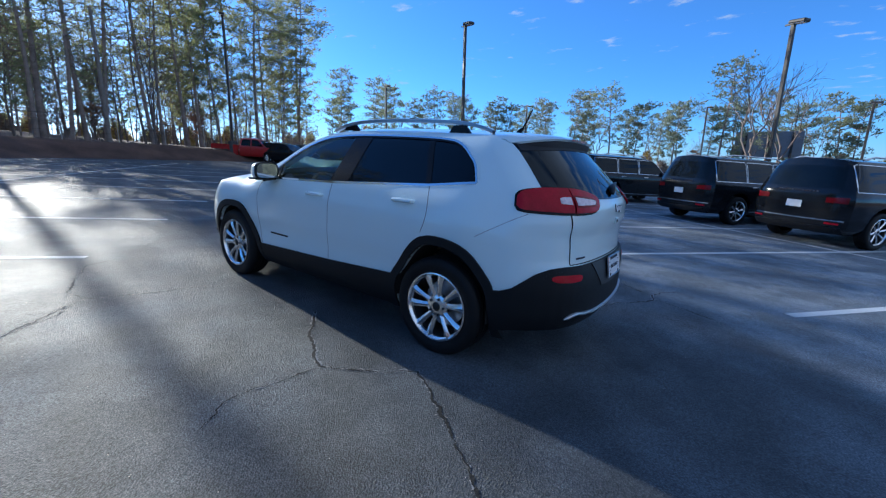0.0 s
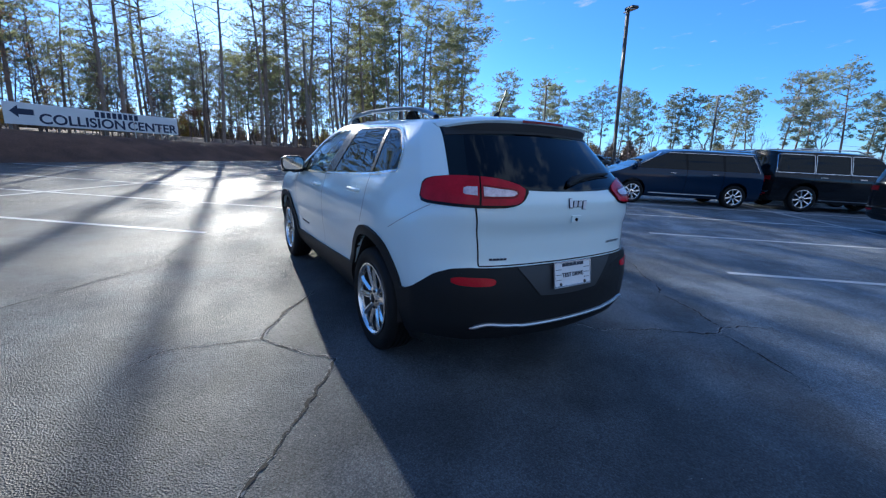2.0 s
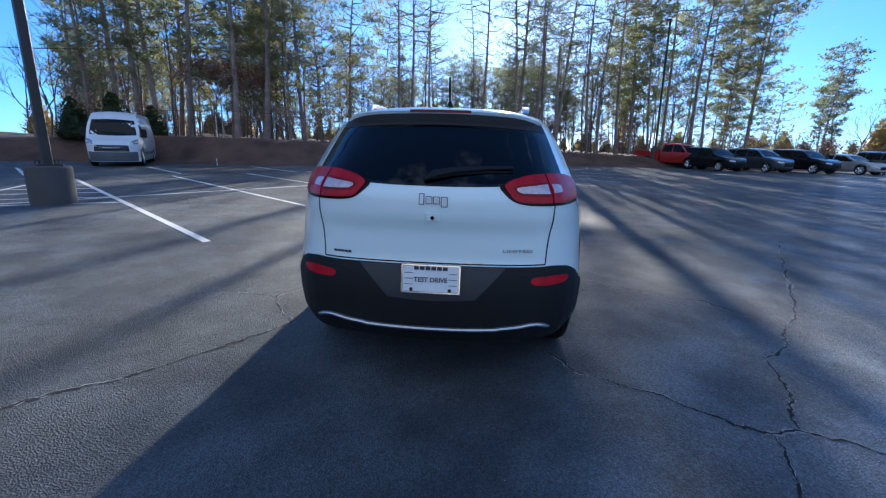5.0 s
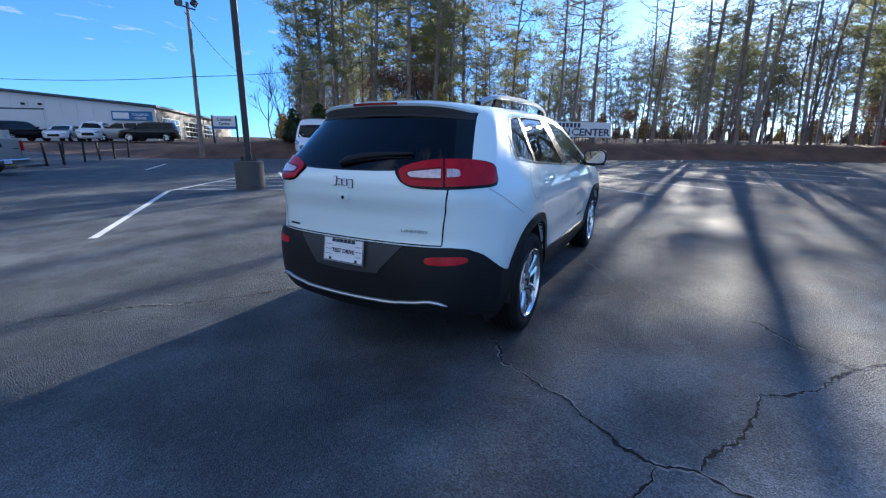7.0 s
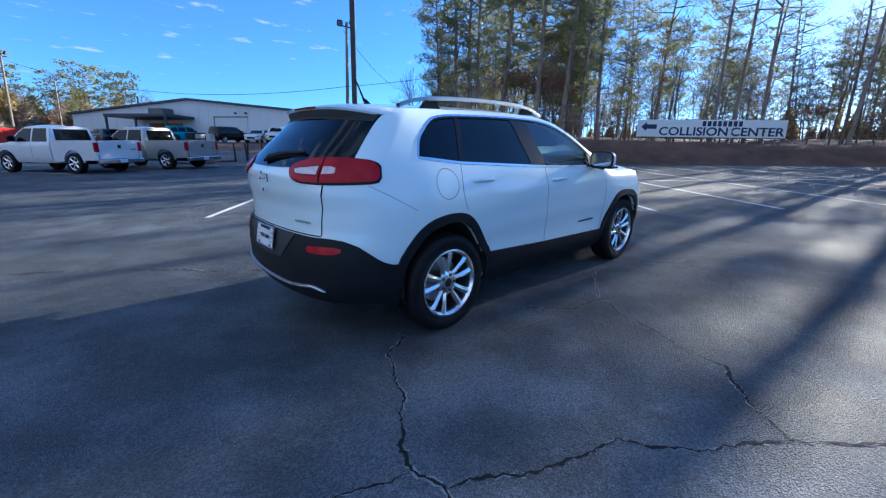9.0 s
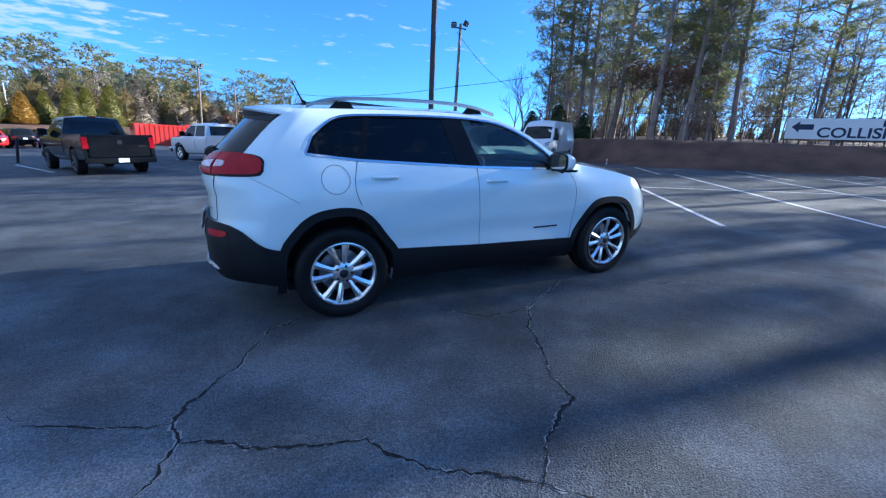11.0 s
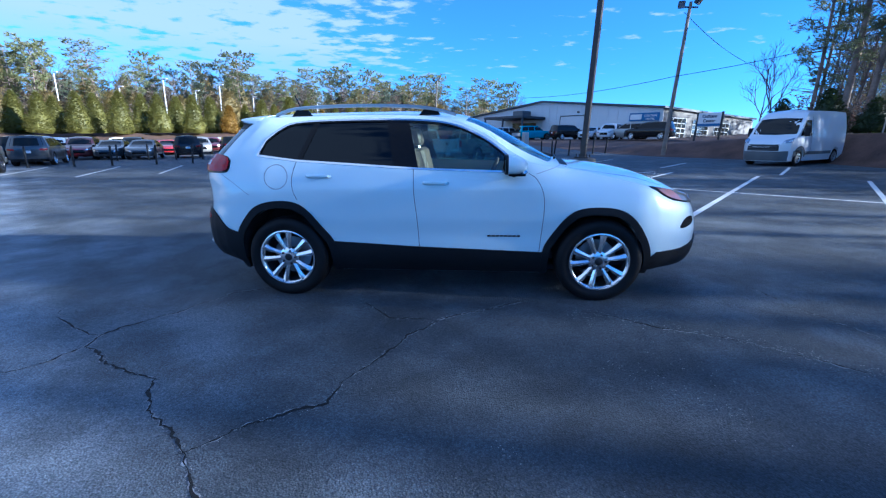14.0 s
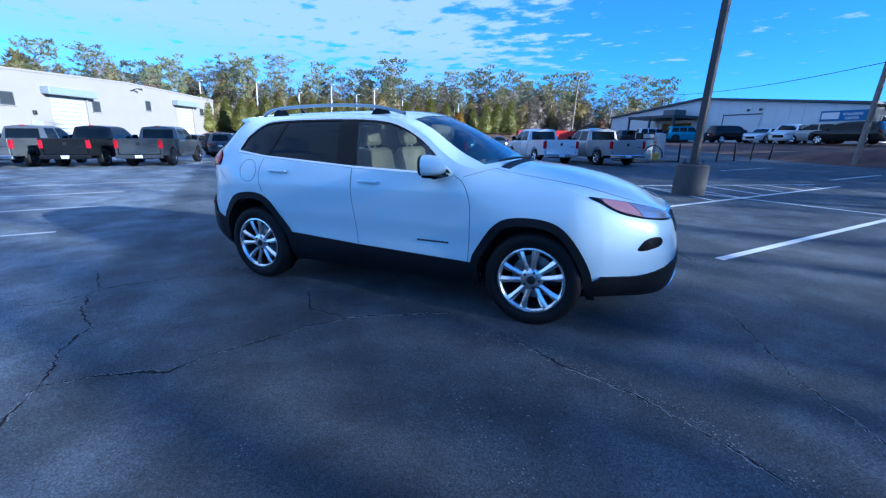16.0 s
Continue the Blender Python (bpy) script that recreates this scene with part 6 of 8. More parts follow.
def cargo_van(m):
    """A high-roofed panel van with grey bumpers; faces local +x."""
    ob = thing("cargo_van", m, "white high-roofed cargo van with grey bumpers below the bank", "van")
    L, W, H, wb, zb = 5.4, 2.05, 2.5, 3.45, 0.22
    roof = [(-2.7, 0.985 * H), (-1.5, 1.0 * H), (0.7, 0.995 * H), (1.05, 0.955 * H), (1.5, 0.80 * H), (1.85, 0.585 * H), (2.05, 0.52 * H), (2.45, 0.44 * H), (2.7, 0.33 * H)]
    sec = [(zb, 0.94), (0.2 * H, 0.99), (0.4 * H, 1.0), (0.6 * H, 0.97), (0.85 * H, 0.87), (0.96 * H, 0.80), (1.0 * H, 0.74)]
    sides = [(z, y * W / 2) for z, y in sec]
    h = Hull(roof, [(x, z - 0.07) for x, z in roof], [(-2.7, sides), (1.6, sides), (2.6, [(z, y * 0.9) for z, y in sides])], [(zb, -2.68), (0.3 * H, -2.7), (H, -2.66)], [(zb, 2.66), (0.2 * H, 2.7), (0.34 * H, 2.68)], (0.01, 0.06, 8), (0.12, 0.30, 5), zb, (56, 24, 14))
    axles, w = (-1.85, 1.6), W / 2
    part("body", wells_cut(h, axles, 0.40, W), P_WHITE, ob, "white panelled body")

    def both_sides(nm, build, material, lab=""):
        g = build("left")
        for gg in (g, mirror(g)):
            part(nm, gg, material, ob, lab)

    part("windscreen", h.band("front", soft([(-0.86 * w, 0.565 * H), (0, 0.545 * H), (0.86 * w, 0.565 * H)], 2), soft([(-0.78 * w, 0.83 * H), (0, 0.85 * H), (0.78 * w, 0.83 * H)], 2), 16, 8, 0.004, 0.01), PANE, ob, "dark windscreen")
    both_sides("side_window", lambda s: h.band(s, [(0.80, 0.53 * H), (1.78, 0.53 * H)], [(0.84, 0.80 * H), (1.32, 0.80 * H)], 8, 6, 0.004, 0.01), PANE, "dark glass")
    part("grille", h.band("front", [(-0.62 * w, 0.27 * H), (0.62 * w, 0.27 * H)], [(-0.60 * w, 0.38 * H), (0.60 * w, 0.38 * H)], 10, 4, 0.010, 0.03), BLACK_PLASTIC, ob, "black grille")
    for k in range(3):
        part("grille_bar", h.line("front", [(-0.58 * w, (0.29 + 0.032 * k) * H), (0.58 * w, (0.29 + 0.032 * k) * H)], 0.02, 0.016, 14), GREY_PLASTIC, ob, "grey grille bar")
    part("front_bumper", h.band("front", [(-0.97 * w, zb + 0.02), (0.97 * w, zb + 0.02)], [(-0.97 * w, 0.27 * H), (-0.6 * w, 0.262 * H), (0.6 * w, 0.262 * H), (0.97 * w, 0.27 * H)], 18, 5, 0.015, 0.05), GREY_PLASTIC, ob, "grey plastic bumper")
    both_sides("headlamp", lambda s: h.band("front", [(0.66 * w, 0.40 * H), (0.93 * w, 0.41 * H)], [(0.70 * w, 0.46 * H), (0.93 * w, 0.50 * H)], 6, 4, 0.010, 0.02), LENS_CLEAR, "clear headlamp")
    both_sides("side_strip", lambda s: h.band(s, [(-1.35, 0.20 * H), (1.1, 0.20 * H)], [(-1.35, 0.255 * H), (1.1, 0.255 * H)], 12, 2, 0.014, 0.02), GREY_PLASTIC, "grey rubbing strip")
    both_sides("arch_trim", lambda s: h.line(s, [(1.6 + 0.45 * math.cos(a), 0.40 + 0.45 * math.sin(a)) for a in [math.pi * k / 16 for k in range(17)]], 0.09, 0.012, 24), GREY_PLASTIC, "grey arch trim")
    for x0, x1 in ((-2.45, -1.2), (-1.1, 0.65)):
        both_sides("panel_press", lambda s: h.line(s, [(x0, 0.55 * H), (x0, 0.86 * H), (x1, 0.86 * H), (x1, 0.55 * H), (x0, 0.55 * H)], 0.03, 0.006, 40), P_WHITE, "pressed panel edge")
    both_sides("shut_line", lambda s: h.line(s, [(0.72, 0.86 * H), (0.72, 0.2 * H)], 0.014, 0.003, 12), GLOSS_BLACK)
    for s in (1, -1):
        part("door_mirror", Geo().box(1.45, 1.6, *sorted((s * w, s * (w + 0.22))), 0.52 * H, 0.68 * H, 0.05), BLACK_PLASTIC, ob, "black door mirror")
        for x in axles:
            wheel(ob, x, s * (w - 0.13), 0.36, 0.22, 0.22, 8, s, SATIN, fine=False)
    return ob


FRONT = Vector((math.cos(radians(212)), math.sin(radians(212)), 0))
p = Vector((14.7, 15.9, 0)) - FRONT * 1.6 + Vector((FRONT.y, -FRONT.x, 0)) * 0.9
cargo_van(on_lot(p.x, p.y, 212))

# a crowded row below the hedge
CROWD = [(P_BLACK, "suv"), (P_SILVER, "suv"), (P_MID, "sedan"), (P_GREY, "suv"), (P_WHITE, "suv"), (P_RED, "suv"), (P_BLACK, "sedan"), (P_SILVER, "sedan"), (P_GREY, "suv"), (P_MAROON, "suv"), (P_BLACK, "suv"), (P_WHITE, "sedan"), (P_MID, "suv"), (P_BLACK, "suv")]
for k, (colour, style) in enumerate(CROWD):
    q = Vector((-0.6, 0.8, 0)) * (52.5 + 0.5 * math.sin(k * 2.3)) + Vector((0.8, 0.6, 0)) * (-25 + 2.9 * k)
    saloon("parked_car", on_lot(q.x, q.y, 126 if k % 3 else 306, bank(q.x, q.y)), "parked car in the crowded northern lot", style, 4.8, 1.92, 1.74 if style == "suv" else 1.46, 2.9, colour, 0.36, group="cars in the northern lot")

for k, (colour, style) in enumerate([(P_SILVER, "suv"), (P_GREY, "suv"), (P_BLACK, "sedan"), (P_WHITE, "suv"), (P_GREY, "sedan"), (P_BLACK, "suv"), (P_RED, "sedan"), (P_SILVER, "suv"), (P_BLACK, "suv")]):
    q = Vector((-0.6, 0.8, 0)) * (46.0 + 0.4 * math.sin(k * 1.9)) + Vector((0.8, 0.6, 0)) * (-19.6 + 2.75 * k)
    saloon("parked_car", on_lot(q.x, q.y, 306 if k % 4 else 126, bank(q.x, q.y)), "parked car in the crowded northern lot", style, 4.8, 1.92, 1.74 if style == "suv" else 1.46, 2.9, colour, 0.36, group="cars in the northern lot")

# vehicles before the workshop on the upper terrace
for x, y, style, colour, turn in ((18.0, 41.2, "suv", P_BLACK, 140), (16.75, 43.4, "suv", P_SILVER, 150), (15.4, 45.3, "boxy", P_WHITE, 235), (14.0, 47.5, "sedan", P_WHITE, 230), (11.8, 50.3, "boxy", P_BLACK, 20), (4.9, 58.6, "boxy", P_WHITE, 15), (2.1, 61.8, "suv", P_GREY, 30), (0.7, 63.6, "boxy", P_BLACK, 20)):
    saloon("parked_car", on_lot(x, y, turn, bank(x, y)), "parked car on the upper terrace before the workshop", style, 4.8, 1.92, 1.78 if style != "sedan" else 1.46, 2.9, colour, 0.36, group="cars before the workshop")
x, y = 8.1, 54.6
offroader = saloon("off_road_car", on_lot(x, y, 10, bank(x, y)), "turquoise open-style off-road car with a spare wheel", "boxy", 4.5, 1.88, 1.85, 2.95, P_TEAL, 0.42, DARK_ALLOY)
part("spare_wheel", tyre_mesh(0.40, 0.24, 0.25, False), RUBBER, offroader, "black spare wheel on the tailgate", pose(-2.36, 0.1, 1.05, 0, 0, 90))


# ---- lamps, poles, signs, buildings ----
def lamp_post(x, y, h, turn, base=True, group="car park lamps"):
    ob = thing("lamp_post", upright(x, y, turn, bank(x, y)), "tall dark bronze square lamp post on a concrete base", "lamp post", group)
    if base:
        g = Geo().tube([(0, 0, -0.3), (0, 0, 0.72), (0, 0, 0.76)], [0.37, 0.37, 0.34], 20)
        part("base", g, CONCRETE, ob, "stained concrete base")
    z0 = 0.76 if base else 0.0
    part("base_plate", Geo().box(-0.2, 0.2, -0.2, 0.2, z0, z0 + 0.035, 0.01), STEEL_BROWN, ob, "bolted base plate")
    for sx in (-0.15, 0.15):
        for sy in (-0.15, 0.15):
            part("bolt", Geo().tube([(sx, sy, z0), (sx, sy, z0 + 0.11)], 0.016, 6), DARK_METAL, ob)
    part("pole", Geo().box(-0.075, 0.075, -0.075, 0.075, z0, h, 0.012), STEEL_BROWN, ob, "square pole")
    part("arm", Geo().box(0.05, 0.35, -0.03, 0.03, h - 0.14, h - 0.07, 0.008), STEEL_BROWN, ob)
    head = part("lamp_head", Geo().box(0.3, 0.98, -0.2, 0.2, h - 0.17, h - 0.02, 0.04), STEEL_BROWN, ob, "flat lamp head", pose(0, 0, 0, 0, -6))
    part("lens", Geo().box(0.36, 0.92, -0.16, 0.16, h - 0.185, h - 0.168), LENS_CLEAR, head)
    return ob


lamp_post(3.40, 8.36, 10.5, 150)
lamp_post(11.4, -18.75, 9.1, -20)
lamp_post(-3.9, -21.8, 8.2, -35)
lamp_post(32.6, -15.4, 10.6, -30)
lamp_post(30.0, -31.5, 8.6, -10, False)
for b, d, h in ((-65.1, 62, 9.2), (-85.8, 60, 9.2), (-99.3, 45, 7.4)):
    lamp_post(-2.9 + d * math.cos(radians(b)), 3.1 + d * math.sin(radians(b)), h, -20, False)


def timber_pole(x, y, h, lean, floods, label, group="timber poles"):
    ob = thing("utility_pole", upright(x, y, 0, bank(x, y)), label, "pole", group)
    part("pole", Geo().tube([(lean * k / 6, 0, -0.4 + (h + 0.4) * k / 6) for k in range(7)], [0.15 - 0.01 * k for k in range(7)], 10), WOOD_POLE, ob, "weathered timber shaft")
    if floods:
        part("crossarm", Geo().box(lean - 0.5, lean + 0.5, -0.04, 0.04, h - 0.35, h - 0.27, 0.01), DARK_METAL, ob)
        for k, (dx, dz) in enumerate(((-0.55, -0.12), (0.45, 0.12))):
            lamp = part("floodlight", Geo().box(-0.2, 0.2, -0.14, 0.14, -0.2, 0.2, 0.05), DARK_METAL, ob, "grey floodlight", pose(lean + dx, 0.0, h + dz - 0.05, 35, 0, -20 + 60 * k))
            part("lens", Geo().box(-0.17, 0.17, -0.155, -0.14, -0.17, 0.17, 0.005), LENS_CLEAR, lamp)
    return ob


timber_pole(13.25, 26.1, 9.5, 0.2, True, "weathered timber pole carrying two floodlights")
timber_pole(-6.9, 66.0, 10.6, 0.2, True, "distant timber pole carrying floodlights")
timber_pole(-2.5, 88.0, 9.5, 0.1, False, "distant plain timber pole")
timber_pole(33.0, -7.0, 8.5, 0.15, False, "thin leaning timber pole in front of the pines")


def wire(p, q, sag, r=0.018):
    p, q = LOT @ Vector(p), LOT @ Vector(q)
    pts = [p.lerp(q, k / 24) - Vector((0, 0, sag * 4 * (k / 24) * (1 - k / 24))) for k in range(25)]
    ob = part("overhead_wire", Geo().tube(pts, r, 5), GLOSS_BLACK)
    return tagged(ob, "black overhead wire sagging between timber poles", "wire", "overhead wires")


wire((13.4, 26.1, 5.2), (-6.8, 66.0, 10.2), 1.9)
wire((13.45, 26.1, 9.0), (24.0, 34.0, 6.5), 0.5)
wire((13.4, 26.1, 5.2), (30, 19.5, 9.0), 0.5)

# long banner on the bank
SIGN_WHITE = mat("banner_white", (0.70, 0.71, 0.72), 0.5, 0, 0.06, 1.5, 30, 0.03)
SIGN_INK = mat("banner_navy", (0.012, 0.018, 0.055), 0.5, 0, 0.1, 3, 40, 0.0)
SIGN_BLUE = mat("sign_blue", (0.045, 0.13, 0.32), 0.5, 0, 0.1, 1.5, 30, 0.02)
a, b = LOT @ Vector((27.1, 10.0, 2.15)), LOT @ Vector((32.2, 2.45, 2.0))
ax = (b - a).normalized()
face = ax.cross(Vector((0, 0, 1)))
up = face.cross(ax) * -1
if up.z < 0:
    up = -up
out = ax.cross(up)
m = Matrix((ax, up, out)).transposed().to_4x4()
m.translation = (a + b) / 2
half = (b - a).length / 2
banner = thing("banner_sign", m, "long white banner sign with dark lettering on posts above the bank", "sign")
part("board", Geo().box(-half, half, -0.57, 0.57, -0.02, 0.02, 0.008), SIGN_WHITE, banner, "white board")
for text, x in (("COLLISION", -0.98), ("CENTER", 2.86)):
    part("lettering", words(text, 0.86, 0.006, 0.018), SIGN_INK, banner, "dark lettering", pose(x, -0.22, 0.026) @ Matrix.Diagonal((0.99, 0.88, 1, 1)))
for k in range(8):
    x = 0.75 - 1.25 + 0.3125 * (k + 0.5)
    part("name_mark", Geo().box(x - 0.11, x + 0.11, 0.15, 0.49, 0.021, 0.027), SIGN_INK, banner, "plain dark name bar")
part("arrow", Geo().add([(-half + 0.25, 0.1, 0.026), (-half + 0.6, 0.42, 0.026), (-half + 0.6, 0.25, 0.026), (-half + 1.25, 0.25, 0.026), (-half + 1.25, -0.05, 0.026), (-half + 0.6, -0.05, 0.026), (-half + 0.6, -0.22, 0.026)], [(0, 6, 5, 4, 3, 2, 1)]), SIGN_INK, banner, "dark arrow")
for x in (-half + 0.2, -half / 2, 0, half / 2, half - 0.2):
    part("post", Geo().box(x - 0.045, x + 0.045, -1.6, 0.5, -0.12, -0.025, 0.01), WOOD_POLE, banner, "timber post")

# marker stakes and bollards
STAKE_WHITE = mat("stake_white", (0.62, 0.60, 0.55), 0.7, 0, 0.2, 6, 50, 0.05)
for x, y, h in ((22.0, 16.6, 1.25), (28.3, 4.6, 0.95), (16.4, 13.2, 0.35), (31.3, 3.4, 0.9)):
    ob = thing("marker_stake", upright(x, y, 20, bank(x, y)), "thin pale marker stake with a reflector band", "stake", "marker stakes")
    part("stake", Geo().box(-0.045, 0.045, -0.02, 0.02, -0.1, h, 0.008), STAKE_WHITE, ob, "pale stake")
    part("band", Geo().box(-0.048, 0.048, -0.023, 0.023, h - 0.2, h - 0.12), LENS_AMBER, ob, "orange band")
BOLLARDS = [(10.1, 28.8), (8.96, 28.0), (7.97, 27.4), (6.9, 26.6), (5.75, 26.0), (5.45, 25.1), (4.7, 24.9), (-18.5, 18.8), (-16.9, 19.7), (-15.3, 20.6), (-13.5, 21.2), (-11.2, 21.6)]
FAR_BOLLARDS = [(-23.3, 24.0), (-21.4, 24.3), (-19.8, 24.9), (-18.3, 25.6), (-16.9, 26.4), (-15.2, 26.8), (-25.0, 23.2), (-20.2, 17.6), (-21.9, 17.0), (-23.9, 16.3)]
for k, (x, y) in enumerate(BOLLARDS + FAR_BOLLARDS):
    ob = thing("bollard", upright(x, y, 0, bank(x, y)) @ pose(0, 0, 0, 3 * math.sin(k * 2.1), 4 * math.cos(k * 1.7), 0), "slim black flexible bollard standing on asphalt", "bollard", "black bollards")
    part("shaft", Geo().tube([(0, 0, -0.05), (0, 0, 1.08), (0, 0, 1.12)], [0.055, 0.055, 0.035], 10), BLACK_PLASTIC, ob, "black shaft")
    part("foot", Geo().tube([(0, 0, 0), (0, 0, 0.03)], [0.11, 0.09], 12), BLACK_PLASTIC, ob, "black foot")

# fuel pump island
pump = thing("fuel_pump", on_lot(2.75, 25.2, 125), "pale fuel dispenser with a black looped hose on an island", "fuel pump")
PUMP_PALE = mat("pump_enamel", (0.52, 0.50, 0.46), 0.5, 0, 0.2, 4, 50, 0.03)
part("island", Geo().box(-1.2, 1.2, -1.6, 1.4, 0, 0.12, 0.03), CONCRETE, pump, "concrete island")
part("cabinet", Geo().box(-0.3, 0.3, -0.42, 0.42, 0.12, 1.35, 0.04), PUMP_PALE, pump, "pale cabinet")
part("head", Geo().box(-0.32, 0.32, -0.45, 0.45, 1.35, 1.75, 0.04), BLACK_PLASTIC, pump, "dark display head")
part("display", Geo().box(-0.335, -0.318, -0.36, 0.36, 1.42, 1.66, 0.004), PUMP_PALE, pump, "display panel")
part("hose", Geo().tube([(-0.42, -0.7 + 0.7 * math.cos(a) + 0.35, 0.25 + 0.75 * math.sin(a)) for a in [math.pi * k / 16 for k in range(17)]], 0.035, 8), RUBBER, pump, "black hose")
part("column", Geo().box(-0.17, 0.17, -1.35, -0.95, 0.12, 1.7, 0.03), PUMP_PALE, pump, "pale column")
part("bucket", Geo().tube([(-0.7, -0.35, 0.12), (-0.7, -0.35, 0.55)], [0.15, 0.2], 14), mat("yellow_bucket", (0.5, 0.38, 0.06), 0.5), pump, "yellow bucket")


# ---- buildings ----
WALL_PALE = mat("pale_metal_wall", (0.60, 0.62, 0.64), 0.6, 0, 0.06, 0.6, 20, 0.03)
WALL_WHITE = mat("white_stucco", (0.24, 0.22, 0.19), 0.8, 0, 0.05, 0.7, 25, 0.06)
ROOF_DARK = mat("dark_roof_edge", (0.05, 0.06, 0.075), 0.5, 0.2, 0.1, 2, 30, 0.0)
DOOR_GREY = mat("roller_door_grey", (0.35, 0.36, 0.37), 0.5, 0.3, 0.1, 2, 40, 0.0)
# tree shade on the workshop's side wing, put into a darker grey
WING_SHADE = mat("shaded_wing_grey", (0.13, 0.125, 0.12), 0.6, 0, 0.3, 1.5, 25, 0.05)
SLAT_PALE = mat("pale_shutter_slat", (0.48, 0.47, 0.44), 0.55, 0.1, 0.1, 3, 40, 0.02)
AWNING_GREY = mat("blue_grey_awning", (0.20, 0.23, 0.26), 0.6, 0, 0.1, 2, 40, 0.02)
WINDOW_WARM = mat("window_glass", (0.04, 0.045, 0.05), 0.06, 0, 0.1, 2, 20, 0.0, coat=0.5)


def along_wall(p, q, z):
    """A pose at p whose x runs to q and whose y points out to the viewer."""
    p, q = LOT @ Vector((*p, z)), LOT @ Vector((*q, z))
    d = q - p
    d.z = 0
    ang = math.degrees(math.atan2(d.y, d.x))
    return Matrix.Translation(p) @ pose(0, 0, 0, 0, 0, ang), d.length


m, wide = along_wall((-1.35, 73.9), (20.5, 44.7), 1.0)
shop = thing("workshop_building", m, "long low white metal workshop with a shallow gable and dark eaves", "building")
# local x runs along the gable front, local -y faces the car park
eave, ridge = 3.7, 5.4
deep = 22
ring = [(0, -1.0), (0, eave), (wide / 2, ridge), (wide, eave), (wide, -1.0)]
part("wall", Geo().prism(ring, deep), WALL_PALE, shop, "pale ribbed metal wall", smooth=20)
for x0, z0, x1, z1 in ((-0.4, eave, wide / 2, ridge + 0.02), (wide / 2, ridge + 0.02, wide + 0.4, eave)):
    part("roof", Geo().add([(x0, -0.35, z0), (x1, -0.35, z1), (x1, deep, z1), (x0, deep, z0), (x0, -0.35, z0 + 0.22), (x1, -0.35, z1 + 0.22), (x1, deep, z1 + 0.22), (x0, deep, z0 + 0.22)], [(0, 1, 2, 3), (4, 5, 6, 7), (0, 1, 5, 4), (2, 3, 7, 6), (0, 3, 7, 4), (1, 2, 6, 5)]), ROOF_DARK, shop, "dark roof edge")
for k in range(1, 26):
    x = wide * k / 26
    z = eave + (ridge - eave) * (1 - abs(2 * x / wide - 1))
    part("wall_rib", Geo().box(x - 0.03, x + 0.03, -0.03, 0.0, -0.5, z - 0.05), WALL_PALE, shop)
door = part("roller_door", Geo().box(wide * 0.60, wide * 0.60 + 4.6, -0.06, 0.0, 0.3, 3.3, 0.01), WALL_PALE, shop, "pale roller door")
part("door_frame", Geo().box(wide * 0.60 - 0.1, wide * 0.60 + 4.7, -0.09, 0.0, 3.3, 3.42).box(wide * 0.60 - 0.1, wide * 0.60, -0.09, 0.0, 0.2, 3.3), ROOF_DARK, door, "dark frame")
can = part("canopy", Geo().box(wide * 0.28, wide * 0.52, -4.5, 0, 3.0, 3.35, 0.04), ROOF_DARK, shop, "dark entrance canopy")
for x in (wide * 0.285, wide * 0.40, wide * 0.515):
    part("canopy_post", Geo().box(x - 0.1, x + 0.1, -4.4, -4.2, -0.3, 3.0), ROOF_DARK, can, "dark canopy post")
part("entrance", Geo().box(wide * 0.33, wide * 0.47, -0.08, 0, 0.2, 2.6), WINDOW_WARM, shop, "dark entrance glazing")
part("roof_unit", Geo().box(wide * 0.40, wide * 0.46, -2.5, -0.8, 3.36, 4.2, 0.08), GREY_PLASTIC, shop, "grey roof unit")
part("flue", Geo().tube([(wide * 0.24, 2, 4.0), (wide * 0.24, 2, 6.2)], 0.12, 8), DARK_METAL, shop, "dark flue")
for x in (wide * 0.68, wide * 0.72):
    part("wall_lamp", Geo().box(x, x + 0.25, -0.25, 0, 3.7, 3.9, 0.03), DARK_METAL, shop, "dark wall lamp")
sign = part("blue_sign", Geo().box(wide - 3.95, wide - 0.25, -0.12, -0.02, 2.42, 3.32, 0.02), SIGN_BLUE, shop, "blue wall sign")
part("sign_badge", Geo().box(wide - 3.8, wide - 2.35, -0.15, -0.12, 2.58, 3.16, 0.14), SIGN_WHITE, sign, "pale badge")
for k, text in enumerate(("COLLISION", "CENTER")):
    part("sign_lettering", words(text, 0.30, 0.006, 0.006), SIGN_WHITE, sign, "white lettering", Matrix.Translation((wide - 1.3, -0.13, 2.98 - 0.36 * k)) @ pose(0, 0, 0, 90))
# side wing with glazed doors, turning away from the corner
# added dark sheet over the pale wall, in place of the trees' shade
part("side_cladding", Geo().box(wide + 0.002, wide + 0.02, 0.3, deep - 0.2, -0.5, eave - 0.1), WING_SHADE, shop, "grey sheet that darkens the side wall as shade would")
for k in range(3):
    y = 1.2 + 5.2 * k
    dr = part("glazed_door", Geo().box(wide + 0.015, wide + 0.06, y, y + 3.8, 0.1, 2.9), DOOR_GREY, shop, "glazed sectional door")
    for r in range(5):
        for c in range(4):
            part("pane", Geo().box(wide + 0.05, wide + 0.075, y + 0.12 + 0.92 * c, y + 0.12 + 0.92 * c + 0.8, 0.2 + 0.54 * r, 0.2 + 0.54 * r + 0.44), WINDOW_WARM, dr)

